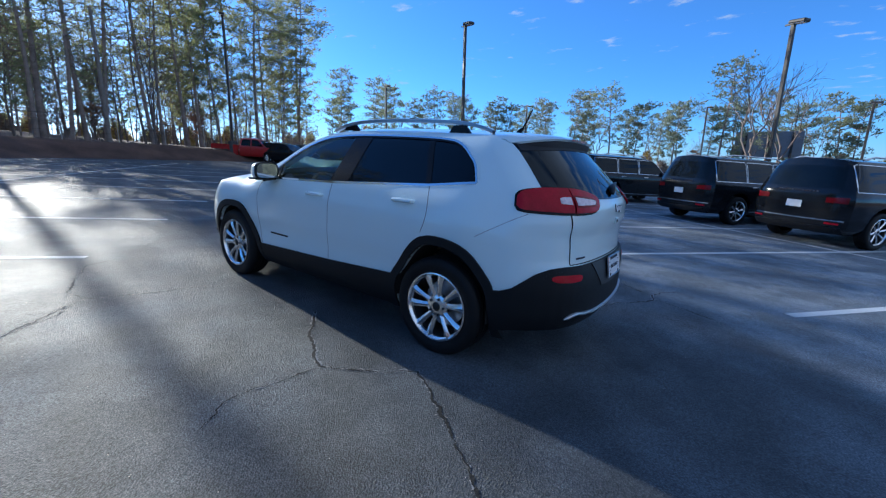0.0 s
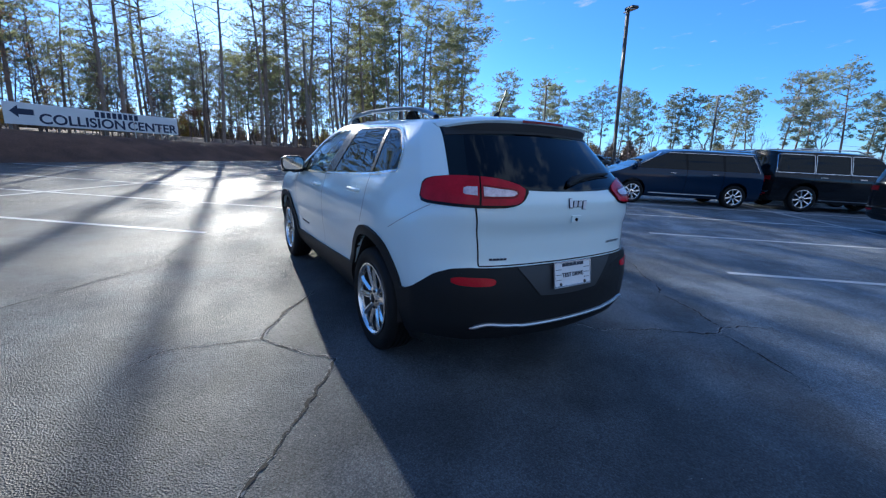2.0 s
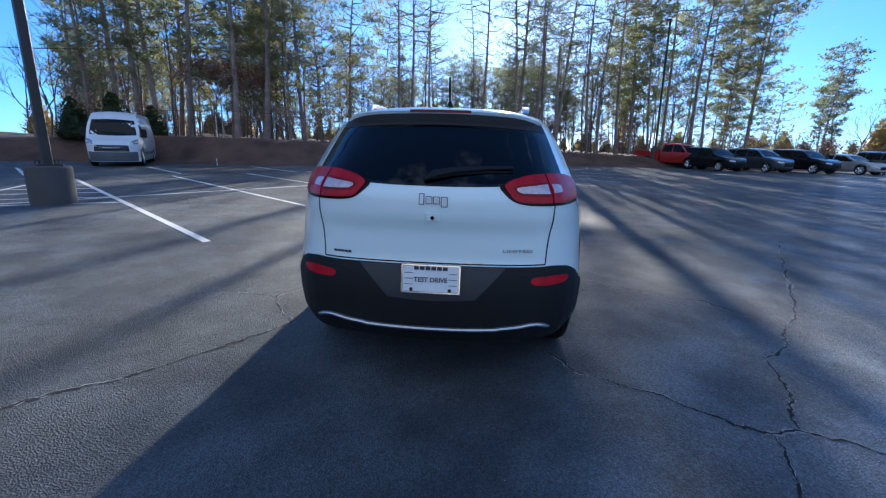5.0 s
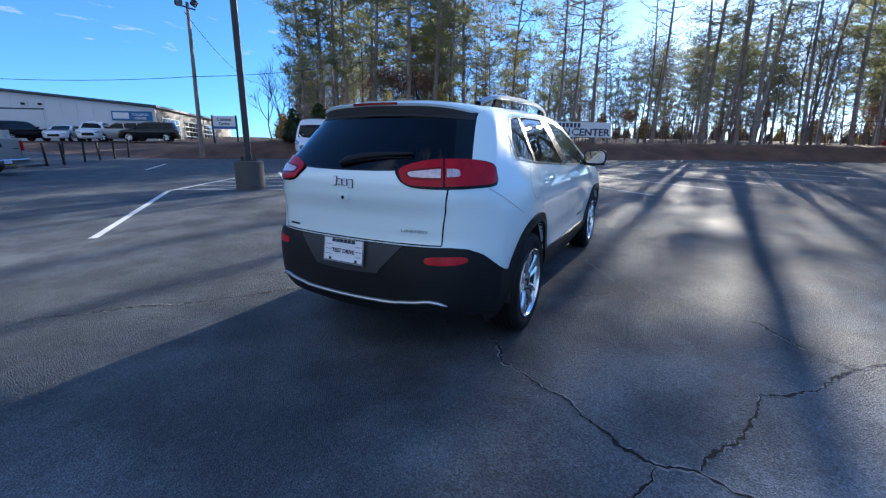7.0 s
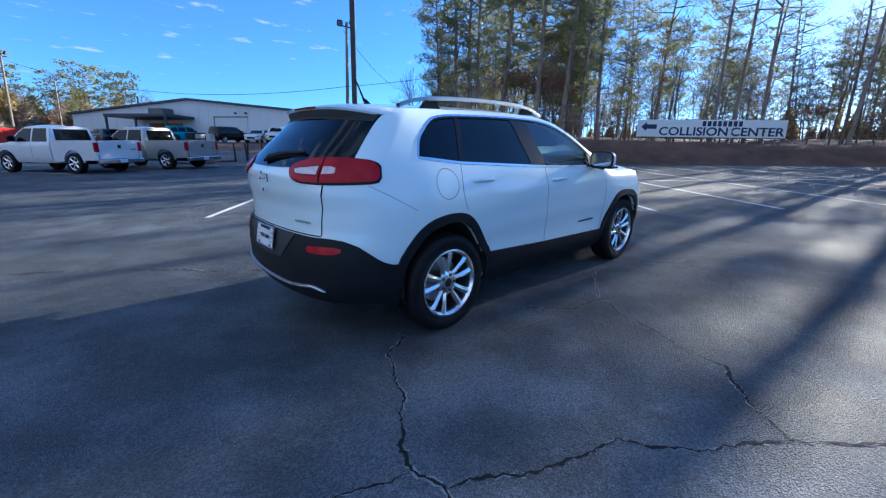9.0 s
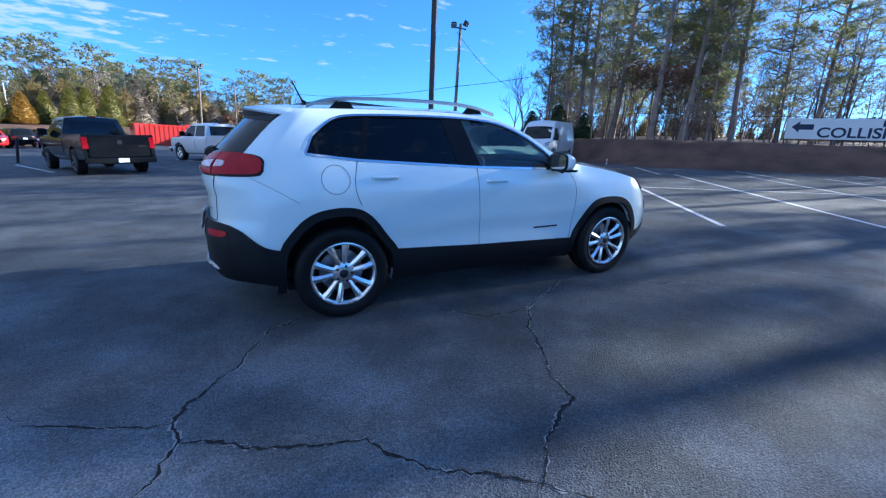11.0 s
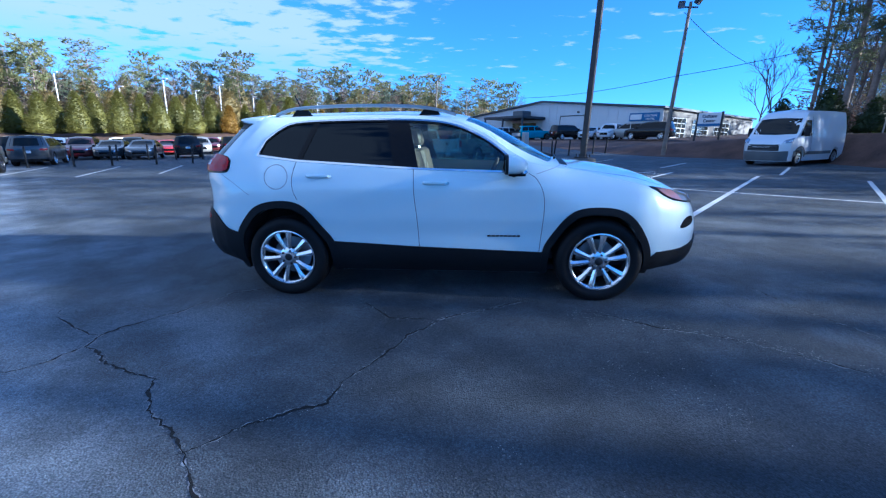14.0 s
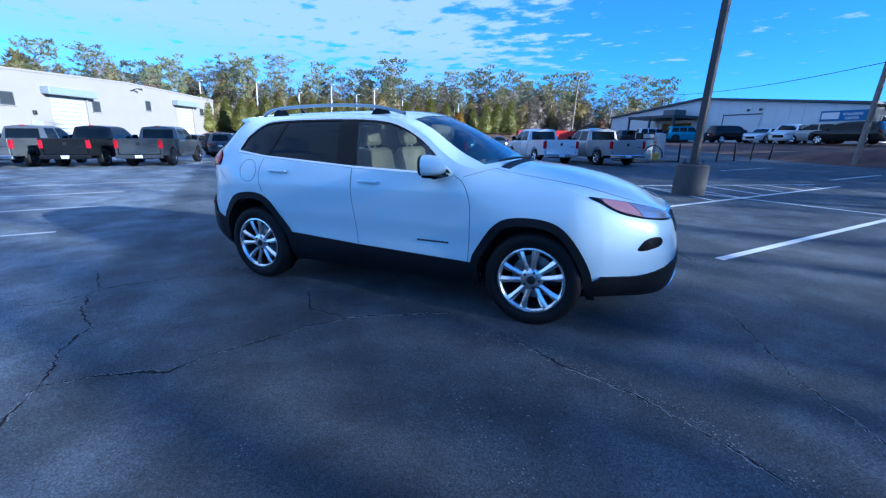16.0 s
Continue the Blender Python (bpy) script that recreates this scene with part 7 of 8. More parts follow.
m, wide2 = along_wall((-40.4, 2.42), (-56.75, 41.8), 0.0)
m.translation.z = -1.4
hall = thing("white_building", m, "sunlit white stucco service building with shutter doors", "building")
eave2, ridge2 = 6.35, 7.1
ring = [(-8, -1.5), (-8, eave2 - 0.2), (4, eave2), (26, ridge2), (wide2, eave2 + 0.35), (wide2, -1.5)]
part("wall", Geo().prism(ring, 24), WALL_WHITE, hall, "white stucco wall", smooth=20)
for (x0, z0), (x1, z1) in zip(ring[1:4], ring[2:5]):
    part("parapet", Geo().add([(x0, -0.06, z0 - 0.12), (x1, -0.06, z1 - 0.12), (x1, 0.3, z1 - 0.12), (x0, 0.3, z0 - 0.12), (x0, -0.06, z0 + 0.05), (x1, -0.06, z1 + 0.05), (x1, 0.3, z1 + 0.05), (x0, 0.3, z0 + 0.05)], [(0, 1, 2, 3), (4, 5, 6, 7), (0, 1, 5, 4), (2, 3, 7, 6), (0, 3, 7, 4), (1, 2, 6, 5)]), WALL_WHITE, hall, "white coping")
for x0, x1, top in ((16.3, 20.0, 4.9), (33.9, 37.2, 5.25)):
    rec = part("shutter_door", Geo().box(x0, x1, -0.03, 0.25, -0.2, top), DOOR_GREY, hall, "grey shutter door")
    for k in range(12):
        z = 0.1 + (top - 0.3) * k / 12
        part("slat", Geo().box(x0 + 0.08, x1 - 0.08, -0.09, -0.03, z, z + 0.27, 0.02), SLAT_PALE, rec, "pale slat")
    part("door_jamb", Geo().box(x1, x1 + 0.16, -0.22, 0.0, -0.2, top, 0.02), WALL_WHITE, rec, "white jamb")
    part("awning", Geo().box(x0 - 0.7, x1 + 0.7, -0.8, 0.0, top + 0.02, top + 0.66, 0.05), AWNING_GREY, hall, "blue-grey box awning")
for x0, x1, z0, z1 in ((12.0, 13.2, 3.75, 4.8), (20.8, 21.8, 3.7, 4.75), (28.3, 29.2, 4.3, 5.4), (39.0, 39.9, 4.25, 5.25)):
    w = part("window", Geo().box(x0, x1, -0.03, 0.2, z0, z1, 0.02), ROOF_DARK, hall, "small window")
    part("pane", Geo().box(x0 + 0.09, x1 - 0.09, -0.04, -0.028, z0 + 0.09, z1 - 0.09), WINDOW_WARM, w)
    part("sill", Geo().box(x0 - 0.06, x1 + 0.06, -0.10, 0.0, z0 - 0.07, z0, 0.01), WALL_WHITE, w, "white sill")
part("wall_camera", Geo().tube([(26.2, 0, 6.25), (26.5, -0.6, 6.55), (26.9, -0.9, 6.5)], [0.05, 0.05, 0.12], 8), DARK_METAL, hall, "wall camera arm")
part("service_box", Geo().box(14.2, 15.2, -0.18, 0.0, 1.6, 2.6, 0.03), DOOR_GREY, hall, "grey service box")
part("wall_lamp", Geo().box(14.5, 14.8, -0.2, 0.0, 3.1, 3.45, 0.04), DARK_METAL, hall, "dark wall lamp")

# sign board by the drive, billboard, containers, light masts behind the hedge
m, w3 = along_wall((17.75, 31.35), (18.75, 29.75), 1.0)
board = thing("direction_sign", m, "white direction sign on two dark posts", "sign")
part("panel", Geo().box(0, w3, -0.03, 0.03, 1.05, 2.1, 0.02), SIGN_WHITE, board, "white panel")
part("blue_band", Geo().box(0.04, w3 - 0.04, -0.045, -0.03, 1.09, 1.28), SIGN_BLUE, board, "blue lower band")
for k, text in enumerate(("Collision", "Center")):
    part("lettering", words(text, 0.32, 0.004, 0.008), SIGN_INK, board, "dark lettering", Matrix.Translation((w3 / 2, -0.04, 1.82 - 0.34 * k)) @ pose(0, 0, 0, 90))
for x in (0, w3):
    part("post", Geo().box(x - 0.06, x + 0.06, -0.05, 0.06, -0.8, 2.15), DARK_METAL, board, "dark post")
bx, by = -2.9 + 85 * math.cos(radians(-91.8)), 3.1 + 85 * math.sin(radians(-91.8))
bill = thing("billboard", Matrix.Translation(world_height(bx, by)) @ pose(0, 0, 0, 0, 0, 188), "grey roadside billboard seen through bare branches", "billboard")
part("panel", Geo().box(-4.4, 4.4, -0.2, 0.2, 4.6, 8.6, 0.05), mat("billboard_grey", (0.20, 0.21, 0.23), 0.6), bill, "grey panel")
part("picture", Geo().box(-4.2, 4.2, 0.2, 0.23, 4.8, 8.4), mat("billboard_sheet", (0.58, 0.60, 0.66), 0.6, 0, 0.3, 0.5, 4, 0.0), bill, "faded printed sheet")
for x in (-3, 0, 3):
    part("post", Geo().box(x - 0.15, x + 0.15, -0.4, -0.2, 0, 8.4), DARK_METAL, bill, "steel post")
for x, y, L in ((-11.0, 60.0, 6.0), (-6.5, 63.5, 5.0)):
    box = thing("red_container", upright(x, y, 20, bank(x, y)), "red steel container behind the parked cars", "container", "red containers")
    part("shell", Geo().box(-L / 2, L / 2, -1.2, 1.2, 0, 2.5, 0.04), paint("container_red", (0.42, 0.03, 0.02)), box, "red corrugated shell")
    for k in range(int(L / 0.5)):
        part("rib", Geo().box(-L / 2 + 0.5 * k + 0.1, -L / 2 + 0.5 * k + 0.3, -1.24, -1.2, 0.15, 2.35), paint("container_red", (0.42, 0.03, 0.02)), box)
MAST = mat("white_mast", (0.75, 0.76, 0.78), 0.5, 0, 0.05, 3, 30, 0.0)
for b, d, h in ((127, 84, 8.0), (124, 98, 6), (121.5, 82, 7.5), (118, 96, 5.5), (114, 92, 6), (131, 84, 6.5), (136, 92, 8), (142, 86, 8), (110.5, 96, 5)):
    x, y = -0.5 + d * math.cos(radians(b)), -4.3 + d * math.sin(radians(b))
    mast = thing("light_mast", Matrix.Translation(world_height(x, y)), "slender white light mast behind the hedge", "lamp post", "white light masts")
    part("pole", Geo().tube([(0, 0, 0), (0, 0, h)], [0.095, 0.075], 8), MAST, mast, "white pole")
    part("lamp_head", Geo().box(-0.1, 0.7, -0.13, 0.13, h, h + 0.14, 0.03), MAST, mast, "white lamp head")


# ---- trees and shrubs ----
def pine_meshes(seed, height, crown_from, spread, tufts, needle=0.26, leaf=None, blade=0.022, dead=9, girth=1.0):
    """A tall pine: bare trunk, limbs in the upper part that divide into twigs, and clumps of needles at the twigs' ends."""
    rnd = random.Random(seed)
    t, c = Geo(), Geo()
    lean = Vector((rnd.uniform(-0.03, 0.03), rnd.uniform(-0.03, 0.03), 0)) * height
    r0 = (height * 0.0082 + 0.03) * girth

    def spine(z):
        f = z / height
        return lean * f * f + Vector((0.18 * math.sin(f * 5 + seed), 0.18 * math.cos(f * 4 + seed), z))

    t.tube([spine(height * k / 12) for k in range(13)], [max(0.03, r0 * (1.25 if k == 0 else 1) * (1 - 0.88 * (k / 12) ** 1.2)) for k in range(13)], 8)
    clumps = []
    n = int(24 + height * 0.6)
    for k in range(n):
        f = crown_from + (1 - crown_from) * (k / n) ** 0.9
        a = k * 2.4 + rnd.uniform(-0.5, 0.5)
        size = spread * (0.35 + 0.75 * math.sin(math.pi * min(1, 0.22 + 0.78 * (1 - (f - crown_from) / (1 - crown_from)) ** 0.8))) * rnd.uniform(0.45, 1.15)
        p = spine(height * f)
        d = Vector((math.cos(a), math.sin(a), rnd.uniform(-0.15, 0.45)))
        q = p + d * size * 0.55 + Vector((0, 0, rnd.uniform(-0.25, 0.2)))
        e = p + d * size + Vector((0, 0, 0.28 * size * rnd.uniform(0, 1)))
        t.tube([p, q, e], [0.06 * size / spread + 0.012, 0.032, 0.010], 5, False)
        across = Vector((-d.y, d.x, 0)).normalized()
        for j in range(2 + int(size * 1.5)):
            g = rnd.uniform(0.35, 1.0)
            root = p.lerp(q, g * 2) if g < 0.5 else q.lerp(e, g * 2 - 1)
            tip = root + across * rnd.choice((-1, 1)) * rnd.uniform(0.15, 0.42) * size + d * 0.2 * size * rnd.random() + Vector((0, 0, rnd.uniform(0.0, 0.35)))
            t.tube([root, tip], [0.014, 0.006], 3, False)
            clumps.append((tip, 0.16 + 0.07 * size))
        clumps.append((e, 0.2 + 0.07 * size))
    for k in range(dead):  # dead limbs lower down
        f = rnd.uniform(0.15, crown_from)
        a = rnd.uniform(0, 6.3)
        p = spine(height * f)
        e = p + Vector((math.cos(a), math.sin(a), rnd.uniform(-0.2, 0.3))) * rnd.uniform(0.6, 2.6)
        t.tube([p, e], [0.03, 0.008], 4, False)
        t.tube([p.lerp(e, 0.6), e + Vector((rnd.gauss(0, 0.3), rnd.gauss(0, 0.3), 0.3))], [0.012, 0.005], 3, False)
    each = max(2, tufts // len(clumps))
    for tip, r in clumps:
        for _ in range(rnd.randrange(each // 2, each + each // 2 + 1)):
            b = tip + Vector((rnd.gauss(0, r), rnd.gauss(0, r), rnd.gauss(0.03, r * 0.55)))
            for _ in range(7):
                d = Vector((rnd.gauss(0, 1), rnd.gauss(0, 1), rnd.gauss(0.35, 0.8))).normalized() * needle * rnd.uniform(0.7, 1.3)
                w = d.orthogonal().normalized() * blade
                c.add([b - w, b + w, b + d], [(0, 1, 2)])
    return t.mesh("trunk", BARK, 60, False), c.mesh("crown", leaf or NEEDLES, 0, False)


def sapling_meshes(seed, height, leaf=None, leaves=0):
    """A slender young tree with fine rising side branches and, here and there, a leaf that held on."""
    rnd = random.Random(seed)
    t, c = Geo(), Geo()
    bend = Vector((rnd.uniform(-0.09, 0.09), rnd.uniform(-0.09, 0.09), 0)) * height

    def spine(f):
        return bend * f * f + Vector((0.12 * math.sin(f * 7 + seed), 0.12 * math.cos(f * 6 + seed), f * height))

    t.tube([spine(k / 8) for k in range(9)], [(0.016 + 0.0062 * height) * (1 - 0.85 * k / 8) for k in range(9)], 6)
    tips = []
    for k in range(int(10 + height * 2.2)):
        f = 0.22 + 0.78 * (k / (10 + height * 2.2)) ** 0.85
        a = k * 2.4 + rnd.uniform(-0.6, 0.6)
        long = height * 0.26 * (1.15 - f) * rnd.uniform(0.5, 1.2) + 0.3
        p = spine(f)
        d = Vector((math.cos(a), math.sin(a), rnd.uniform(0.25, 1.0))).normalized()
        m, e = p + d * long * 0.5 + Vector((0, 0, 0.05 * long)), p + d * long + Vector((0, 0, 0.2 * long))
        t.tube([p, m, e], [0.022, 0.014, 0.005], 4, False)
        tips.append(e)
        for _ in range(4):
            r = p.lerp(e, rnd.uniform(0.35, 0.95))
            q = r + (d + Vector((rnd.gauss(0, 0.6), rnd.gauss(0, 0.6), rnd.uniform(0, 0.6)))).normalized() * long * rnd.uniform(0.2, 0.5)
            t.tube([r, q], [0.009, 0.004], 3, False)
            tips.append(q)
    for _ in range(leaves):
        b = rnd.choice(tips) + Vector((rnd.gauss(0, 0.16), rnd.gauss(0, 0.16), rnd.gauss(-0.05, 0.16)))
        d = Vector((rnd.gauss(0, 1), rnd.gauss(0, 1), rnd.gauss(-0.3, 0.7))).normalized() * 0.13
        w = d.orthogonal().normalized() * 0.035
        c.add([b - w, b + d * 0.5 - w * 1.2, b + d, b + d * 0.5 + w * 1.2, b + w], [(0, 1, 2, 3, 4)])
    return t.mesh("trunk", TWIG, 60, False), c.mesh("crown", leaf or SCRUB, 0, False) if leaves else None


def bare_meshes(seed, height, levels=5, leaves=None, amount=0, up=0.55):
    """A leafless tree that forks again and again; with leaves, clusters of them at the twigs."""
    rnd = random.Random(seed)
    t, c = Geo(), Geo()
    tips = []

    def grow(p, d, length, r, level):
        bend = Vector((rnd.uniform(-1, 1), rnd.uniform(-1, 1), rnd.uniform(-0.2, 0.8))) * length * 0.10
        m, q = p + d * length * 0.5 + bend, p + d * length
        t.tube([p, m, q], [r, r * 0.85, r * 0.68], 6 if level < 2 else 4 if level < 3 else 3, False)
        if level >= levels:
            tips.append(q)
            return
        for k in range(3 if level < 3 else rnd.choice((2, 3))):
            a = k * 2.1 + rnd.uniform(0, 1.5)
            side = d.orthogonal().normalized()
            side.rotate(Matrix.Rotation(a, 3, d))
            nd = (d * rnd.uniform(0.75, 1.1) + side * rnd.uniform(0.35, 0.75) + Vector((0, 0, up * 0.35))).normalized()
            grow(p.lerp(q, rnd.uniform(0.6, 1.0)), nd, length * rnd.uniform(0.58, 0.80), r * 0.6, level + 1)

    grow(Vector((0, 0, 0)), Vector((rnd.uniform(-0.06, 0.06), rnd.uniform(-0.06, 0.06), 1)), height * 0.36, height * 0.010, 0)
    for k in range(amount):
        b = rnd.choice(tips) + Vector((rnd.gauss(0, 0.3), rnd.gauss(0, 0.3), rnd.gauss(0, 0.3)))
        d = Vector((rnd.gauss(0, 1), rnd.gauss(0, 1), rnd.gauss(0, 1))).normalized() * 0.16
        w = d.orthogonal().normalized() * 0.09
        c.add([b - w, b + d * 0.6 - w * 0.2, b + d, b + w], [(0, 1, 2, 3)])
    return t.mesh("trunk", TWIG, 60, False), c.mesh("crown", leaves or SCRUB, 0, False) if amount else None


def cone_meshes(seed, height, radius, leaf, count=2600, blade=0.20):
    """A dense conifer clothed to the ground."""
    rnd = random.Random(seed)
    t, c = Geo(), Geo()
    t.tube([(0, 0, 0), (0, 0, height * 0.9)], [0.12, 0.03], 6)
    core = []
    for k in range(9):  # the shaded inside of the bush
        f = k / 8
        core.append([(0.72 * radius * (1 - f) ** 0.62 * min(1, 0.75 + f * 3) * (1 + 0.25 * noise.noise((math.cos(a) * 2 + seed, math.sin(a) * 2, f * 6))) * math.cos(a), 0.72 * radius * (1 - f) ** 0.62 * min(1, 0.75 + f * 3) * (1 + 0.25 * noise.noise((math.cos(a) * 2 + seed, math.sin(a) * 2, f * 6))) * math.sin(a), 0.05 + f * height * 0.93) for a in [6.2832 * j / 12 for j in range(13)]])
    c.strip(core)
    for _ in range(count):
        f = rnd.random() ** 1.35
        a = rnd.uniform(0, 6.283)
        lump = 0.82 + 0.28 * noise.noise((math.cos(a) * 1.6 + seed, math.sin(a) * 1.6, f * 5))
        r = radius * (1 - f) ** 0.62 * lump * min(1, 0.75 + f * 3) * rnd.uniform(0.72, 1.04)
        b = Vector((r * math.cos(a), r * math.sin(a), 0.1 + f * height))
        d = Vector((math.cos(a), math.sin(a), rnd.uniform(-0.2, 1.1))).normalized() * blade * rnd.uniform(0.8, 1.5)
        w = Vector((-math.sin(a), math.cos(a), rnd.uniform(-0.4, 0.4))) * blade * 0.42
        c.add([b - w, b + d * 0.55 - w * 0.3, b + d, b + w], [(0, 1, 2, 3)])
    return t.mesh("trunk", BARK, 60, False), c.mesh("crown", leaf, 0, False)


def tree(meshes, x, y, turn, size, label, group="", name="pine_tree", crown="dark green needle crown", category="tree"):
    ob = thing(name, Matrix.Translation(world_height(x, y) - Vector((0, 0, 0.08))) @ pose(0, 0, 0, 3.0 * math.sin(7.3 * x + y), 3.0 * math.cos(3.1 * x - 5.7 * y), turn) @ Matrix.Scale(size, 4), label, category, group)
    part("trunk", meshes[0], None, ob, "rough bark trunk")
    if meshes[1]:
        part("crown", meshes[1], None, ob, crown)
    return ob


PINES = [pine_meshes(11 + k, h, cf, sp, tf, 0.27, None, 0.027, 7, gi) for k, (h, cf, sp, tf, gi) in enumerate([(20, 0.22, 2.8, 1700, 1.0), (21, 0.28, 3.0, 1650, 1.1), (19, 0.18, 2.6, 1600, 0.7), (20, 0.25, 3.2, 1750, 0.9), (17, 0.16, 2.4, 1500, 0.6)])]
OPEN_PINES = [pine_meshes(21 + k, h, cf, sp, tf, 0.25, None, 0.016, 7, gi) for k, (h, cf, sp, tf, gi) in enumerate([(20, 0.24, 2.7, 800, 0.9), (21, 0.30, 2.9, 820, 0.75), (18, 0.20, 2.5, 760, 0.6)])]
SPARSE_PINES = [pine_meshes(171, 20, 0.34, 2.4, 330, 0.24, None, 0.014, 9, 0.8)]
MID_PINES = [pine_meshes(121 + k, h, cf, sp, tf, 0.24, None, 0.018, 4, 0.55) for k, (h, cf, sp, tf) in enumerate([(10, 0.22, 1.9, 760), (12, 0.28, 2.2, 820), (8.5, 0.16, 1.8, 700), (13, 0.34, 2.0, 780)])]
YOUNG_PINES = [pine_meshes(27 + k, h, cf, sp, tf, 0.26, NEEDLES_YOUNG, 0.018, 2, 0.6) for k, (h, cf, sp, tf) in enumerate([(11, 0.12, 2.3, 1250), (13, 0.16, 2.6, 1350)])]
BARES = [bare_meshes(31 + k, h) for k, h in enumerate((11, 13, 9, 7))]
SAPLINGS = [sapling_meshes(131 + k, h, leaf, n) for k, (h, leaf, n) in enumerate(((9, None, 0), (11, SCRUB, 130), (7, OLIVE, 170), (12.5, None, 0), (8, RUSSET, 160), (10, SCRUB, 90)))]
SHRUBS = [sapling_meshes(41, 2.6, SCRUB, 150), sapling_meshes(42, 2.0, RUSSET, 120), bare_meshes(43, 6.5, 5, RUSSET, 1100)]
SUN_WAY = Vector((math.cos(radians(SUN_BEARING)), math.sin(radians(SUN_BEARING)), 0))


def sunlit_lane(p):
    """True where a tree stands in one of the lanes along which the low sun reaches the car park best."""
    off = p.x * SUN_WAY.y - p.y * SUN_WAY.x
    return any(abs(off + lane) < wide for lane, wide in LANES)


def past_wood(p, limit=52.5):
    """True beyond the wood's open north end."""
    return math.degrees(math.atan2(p.y + 4.25, p.x + 0.9)) > limit


def clear_of_banner(p):
    """True for a place between the car park and the banner."""
    a, s = (p - TOE).dot(ALONG), (p - TOE).dot(OUT)
    return -6 < a < 8 and s < 8.3


def off_toe(a, s):
    """A place a along the bank and s behind its foot, following the bank's bends."""
    return TOE + ALONG * a + OUT * (s - 0.5 * max(0.0, a - 8) + 5.0 * (1 - smooth01(-18, -9, a)))


LANES = ((2.1, 1.3), (-2.6, 0.6), (-6.4, 0.7), (5.6, 1.2), (10.5, 1.4))
rnd = random.Random(5)


def sunny_side(p):
    """True in the thin part of the wood between the car and the sun."""
    return 0.9 < p.y * SUN_WAY.x - p.x * SUN_WAY.y < 8.5


def wood_pine(p, size=None, turn=None):
    thin = sunlit_lane(p) or sunny_side(p) or -8 < p.y * SUN_WAY.x - p.x * SUN_WAY.y < -1.9
    lane = p.y * SUN_WAY.x - p.x * SUN_WAY.y
    kinds = SPARSE_PINES if 0.9 < lane < 4.0 else OPEN_PINES if thin or -0.6 < lane < 0.9 else PINES
    tree(kinds[rnd.randrange(len(kinds))], p.x, p.y, rnd.uniform(0, 360) if turn is None else turn, size or rnd.uniform(0.86, 1.06), "tall loblolly pine with a bare trunk on the bank", "pines on the bank")


# the front rank along the top of the bank
FRONT_RANK = [(20.9, 24.5), (21.5, 24.9), (21.8, 23.2), (22.6, 22.6), (23.0, 21.2), (22.2, 18.4), (22.6, 15.4), (23.9, 14.2), (23.8, 12.4), (26.6, 12.6), (30.2, 6.4), (31.4, 5.2), (32.3, 3.7), (33.1, -0.5), (33.6, -3.5), (34.5, -4.1),
              (33.9, -5.3), (34.8, -6.2), (34.2, -7.4), (34.8, -10.3), (35.6, -11.3), (35.3, -13.0), (36.2, -14.6), (36.0, -16.0), (37.4, -18.0), (36.7, -20.1), (37.6, -21.8), (37.2, -23.4), (39.0, -24.2), (38.0, -26.0), (40.5, -27.2)]
for x, y in FRONT_RANK:
    wood_pine(Vector((x, y, 0)), rnd.uniform(0.80, 0.93))
for s0, gap in ((12, 7.6), (18, 8.4), (25, 9.0), (34, 9.0)):
    a = -24 - s0 * 0.15
    while a < 33 + s0 * 0.2:
        p = off_toe(a + rnd.uniform(-1.4, 1.4), s0 + rnd.uniform(-2.2, 2.2))
        if not past_wood(p) and not clear_of_banner(p) and not (sunny_side(p) and sunlit_lane(p)):
            wood_pine(p, rnd.uniform(0.66, 0.84))
        a += gap * rnd.uniform(0.7, 1.3)
for x, y, size in ((25.5, 17.5, 1.0), (27.6, 15.8, 1.1), (29.5, 17.5, 1.05), (26.4, 20.6, 0.9), (31.5, 12.6, 0.8), (40.5, -10.5, 0.8), (43.0, -16.0, 0.9), (41.5, -20.5, 0.75)):
    tree(YOUNG_PINES[rnd.randrange(2)], x, y, rnd.uniform(0, 360), size, "young pine with pale yellow-green needles", "young pines", "pine_tree", "pale yellow-green needle crown")
for k in range(66):  # half-grown pines that fill the middle height
    p = off_toe(rnd.uniform(-24, 34), 8 + 34 * (k / 66))
    if not clear_of_banner(p) and not past_wood(p) and not (sunny_side(p) and (k % 2 or sunlit_lane(p))):
        tree(MID_PINES[k % 4], p.x, p.y, rnd.uniform(0, 360), rnd.uniform(0.7, 1.05), "half-grown pine with thin foliage in the wood", "half-grown pines")
for k in range(40):  # low pines under the sun's way
    p = off_toe(rnd.uniform(-9, 3), 5.5 + 26 * (k / 40) + rnd.uniform(-1, 1))
    if sunny_side(p + Vector((0, 1.5, 0))) and not clear_of_banner(p):
        size = min(1.0, 0.21 * p.length / (10, 12, 8.5, 13)[k % 4]) * rnd.uniform(0.8, 1.0)
        tree(MID_PINES[k % 4], p.x, p.y, rnd.uniform(0, 360), size, "half-grown pine with thin foliage in the wood", "half-grown pines")
for k in range(30):  # the wood goes on, lower, towards the sun
    p = SUN_WAY * rnd.uniform(62, 88) + Vector((-SUN_WAY.y, SUN_WAY.x, 0)) * (-5 + 0.58 * k + rnd.uniform(-0.4, 0.4))
    tree((OPEN_PINES + PINES)[k % 8], p.x, p.y, rnd.uniform(0, 360), 0.0098 * p.length * rnd.uniform(0.9, 1.05), "tall loblolly pine deep in the wood", "pines on the bank")
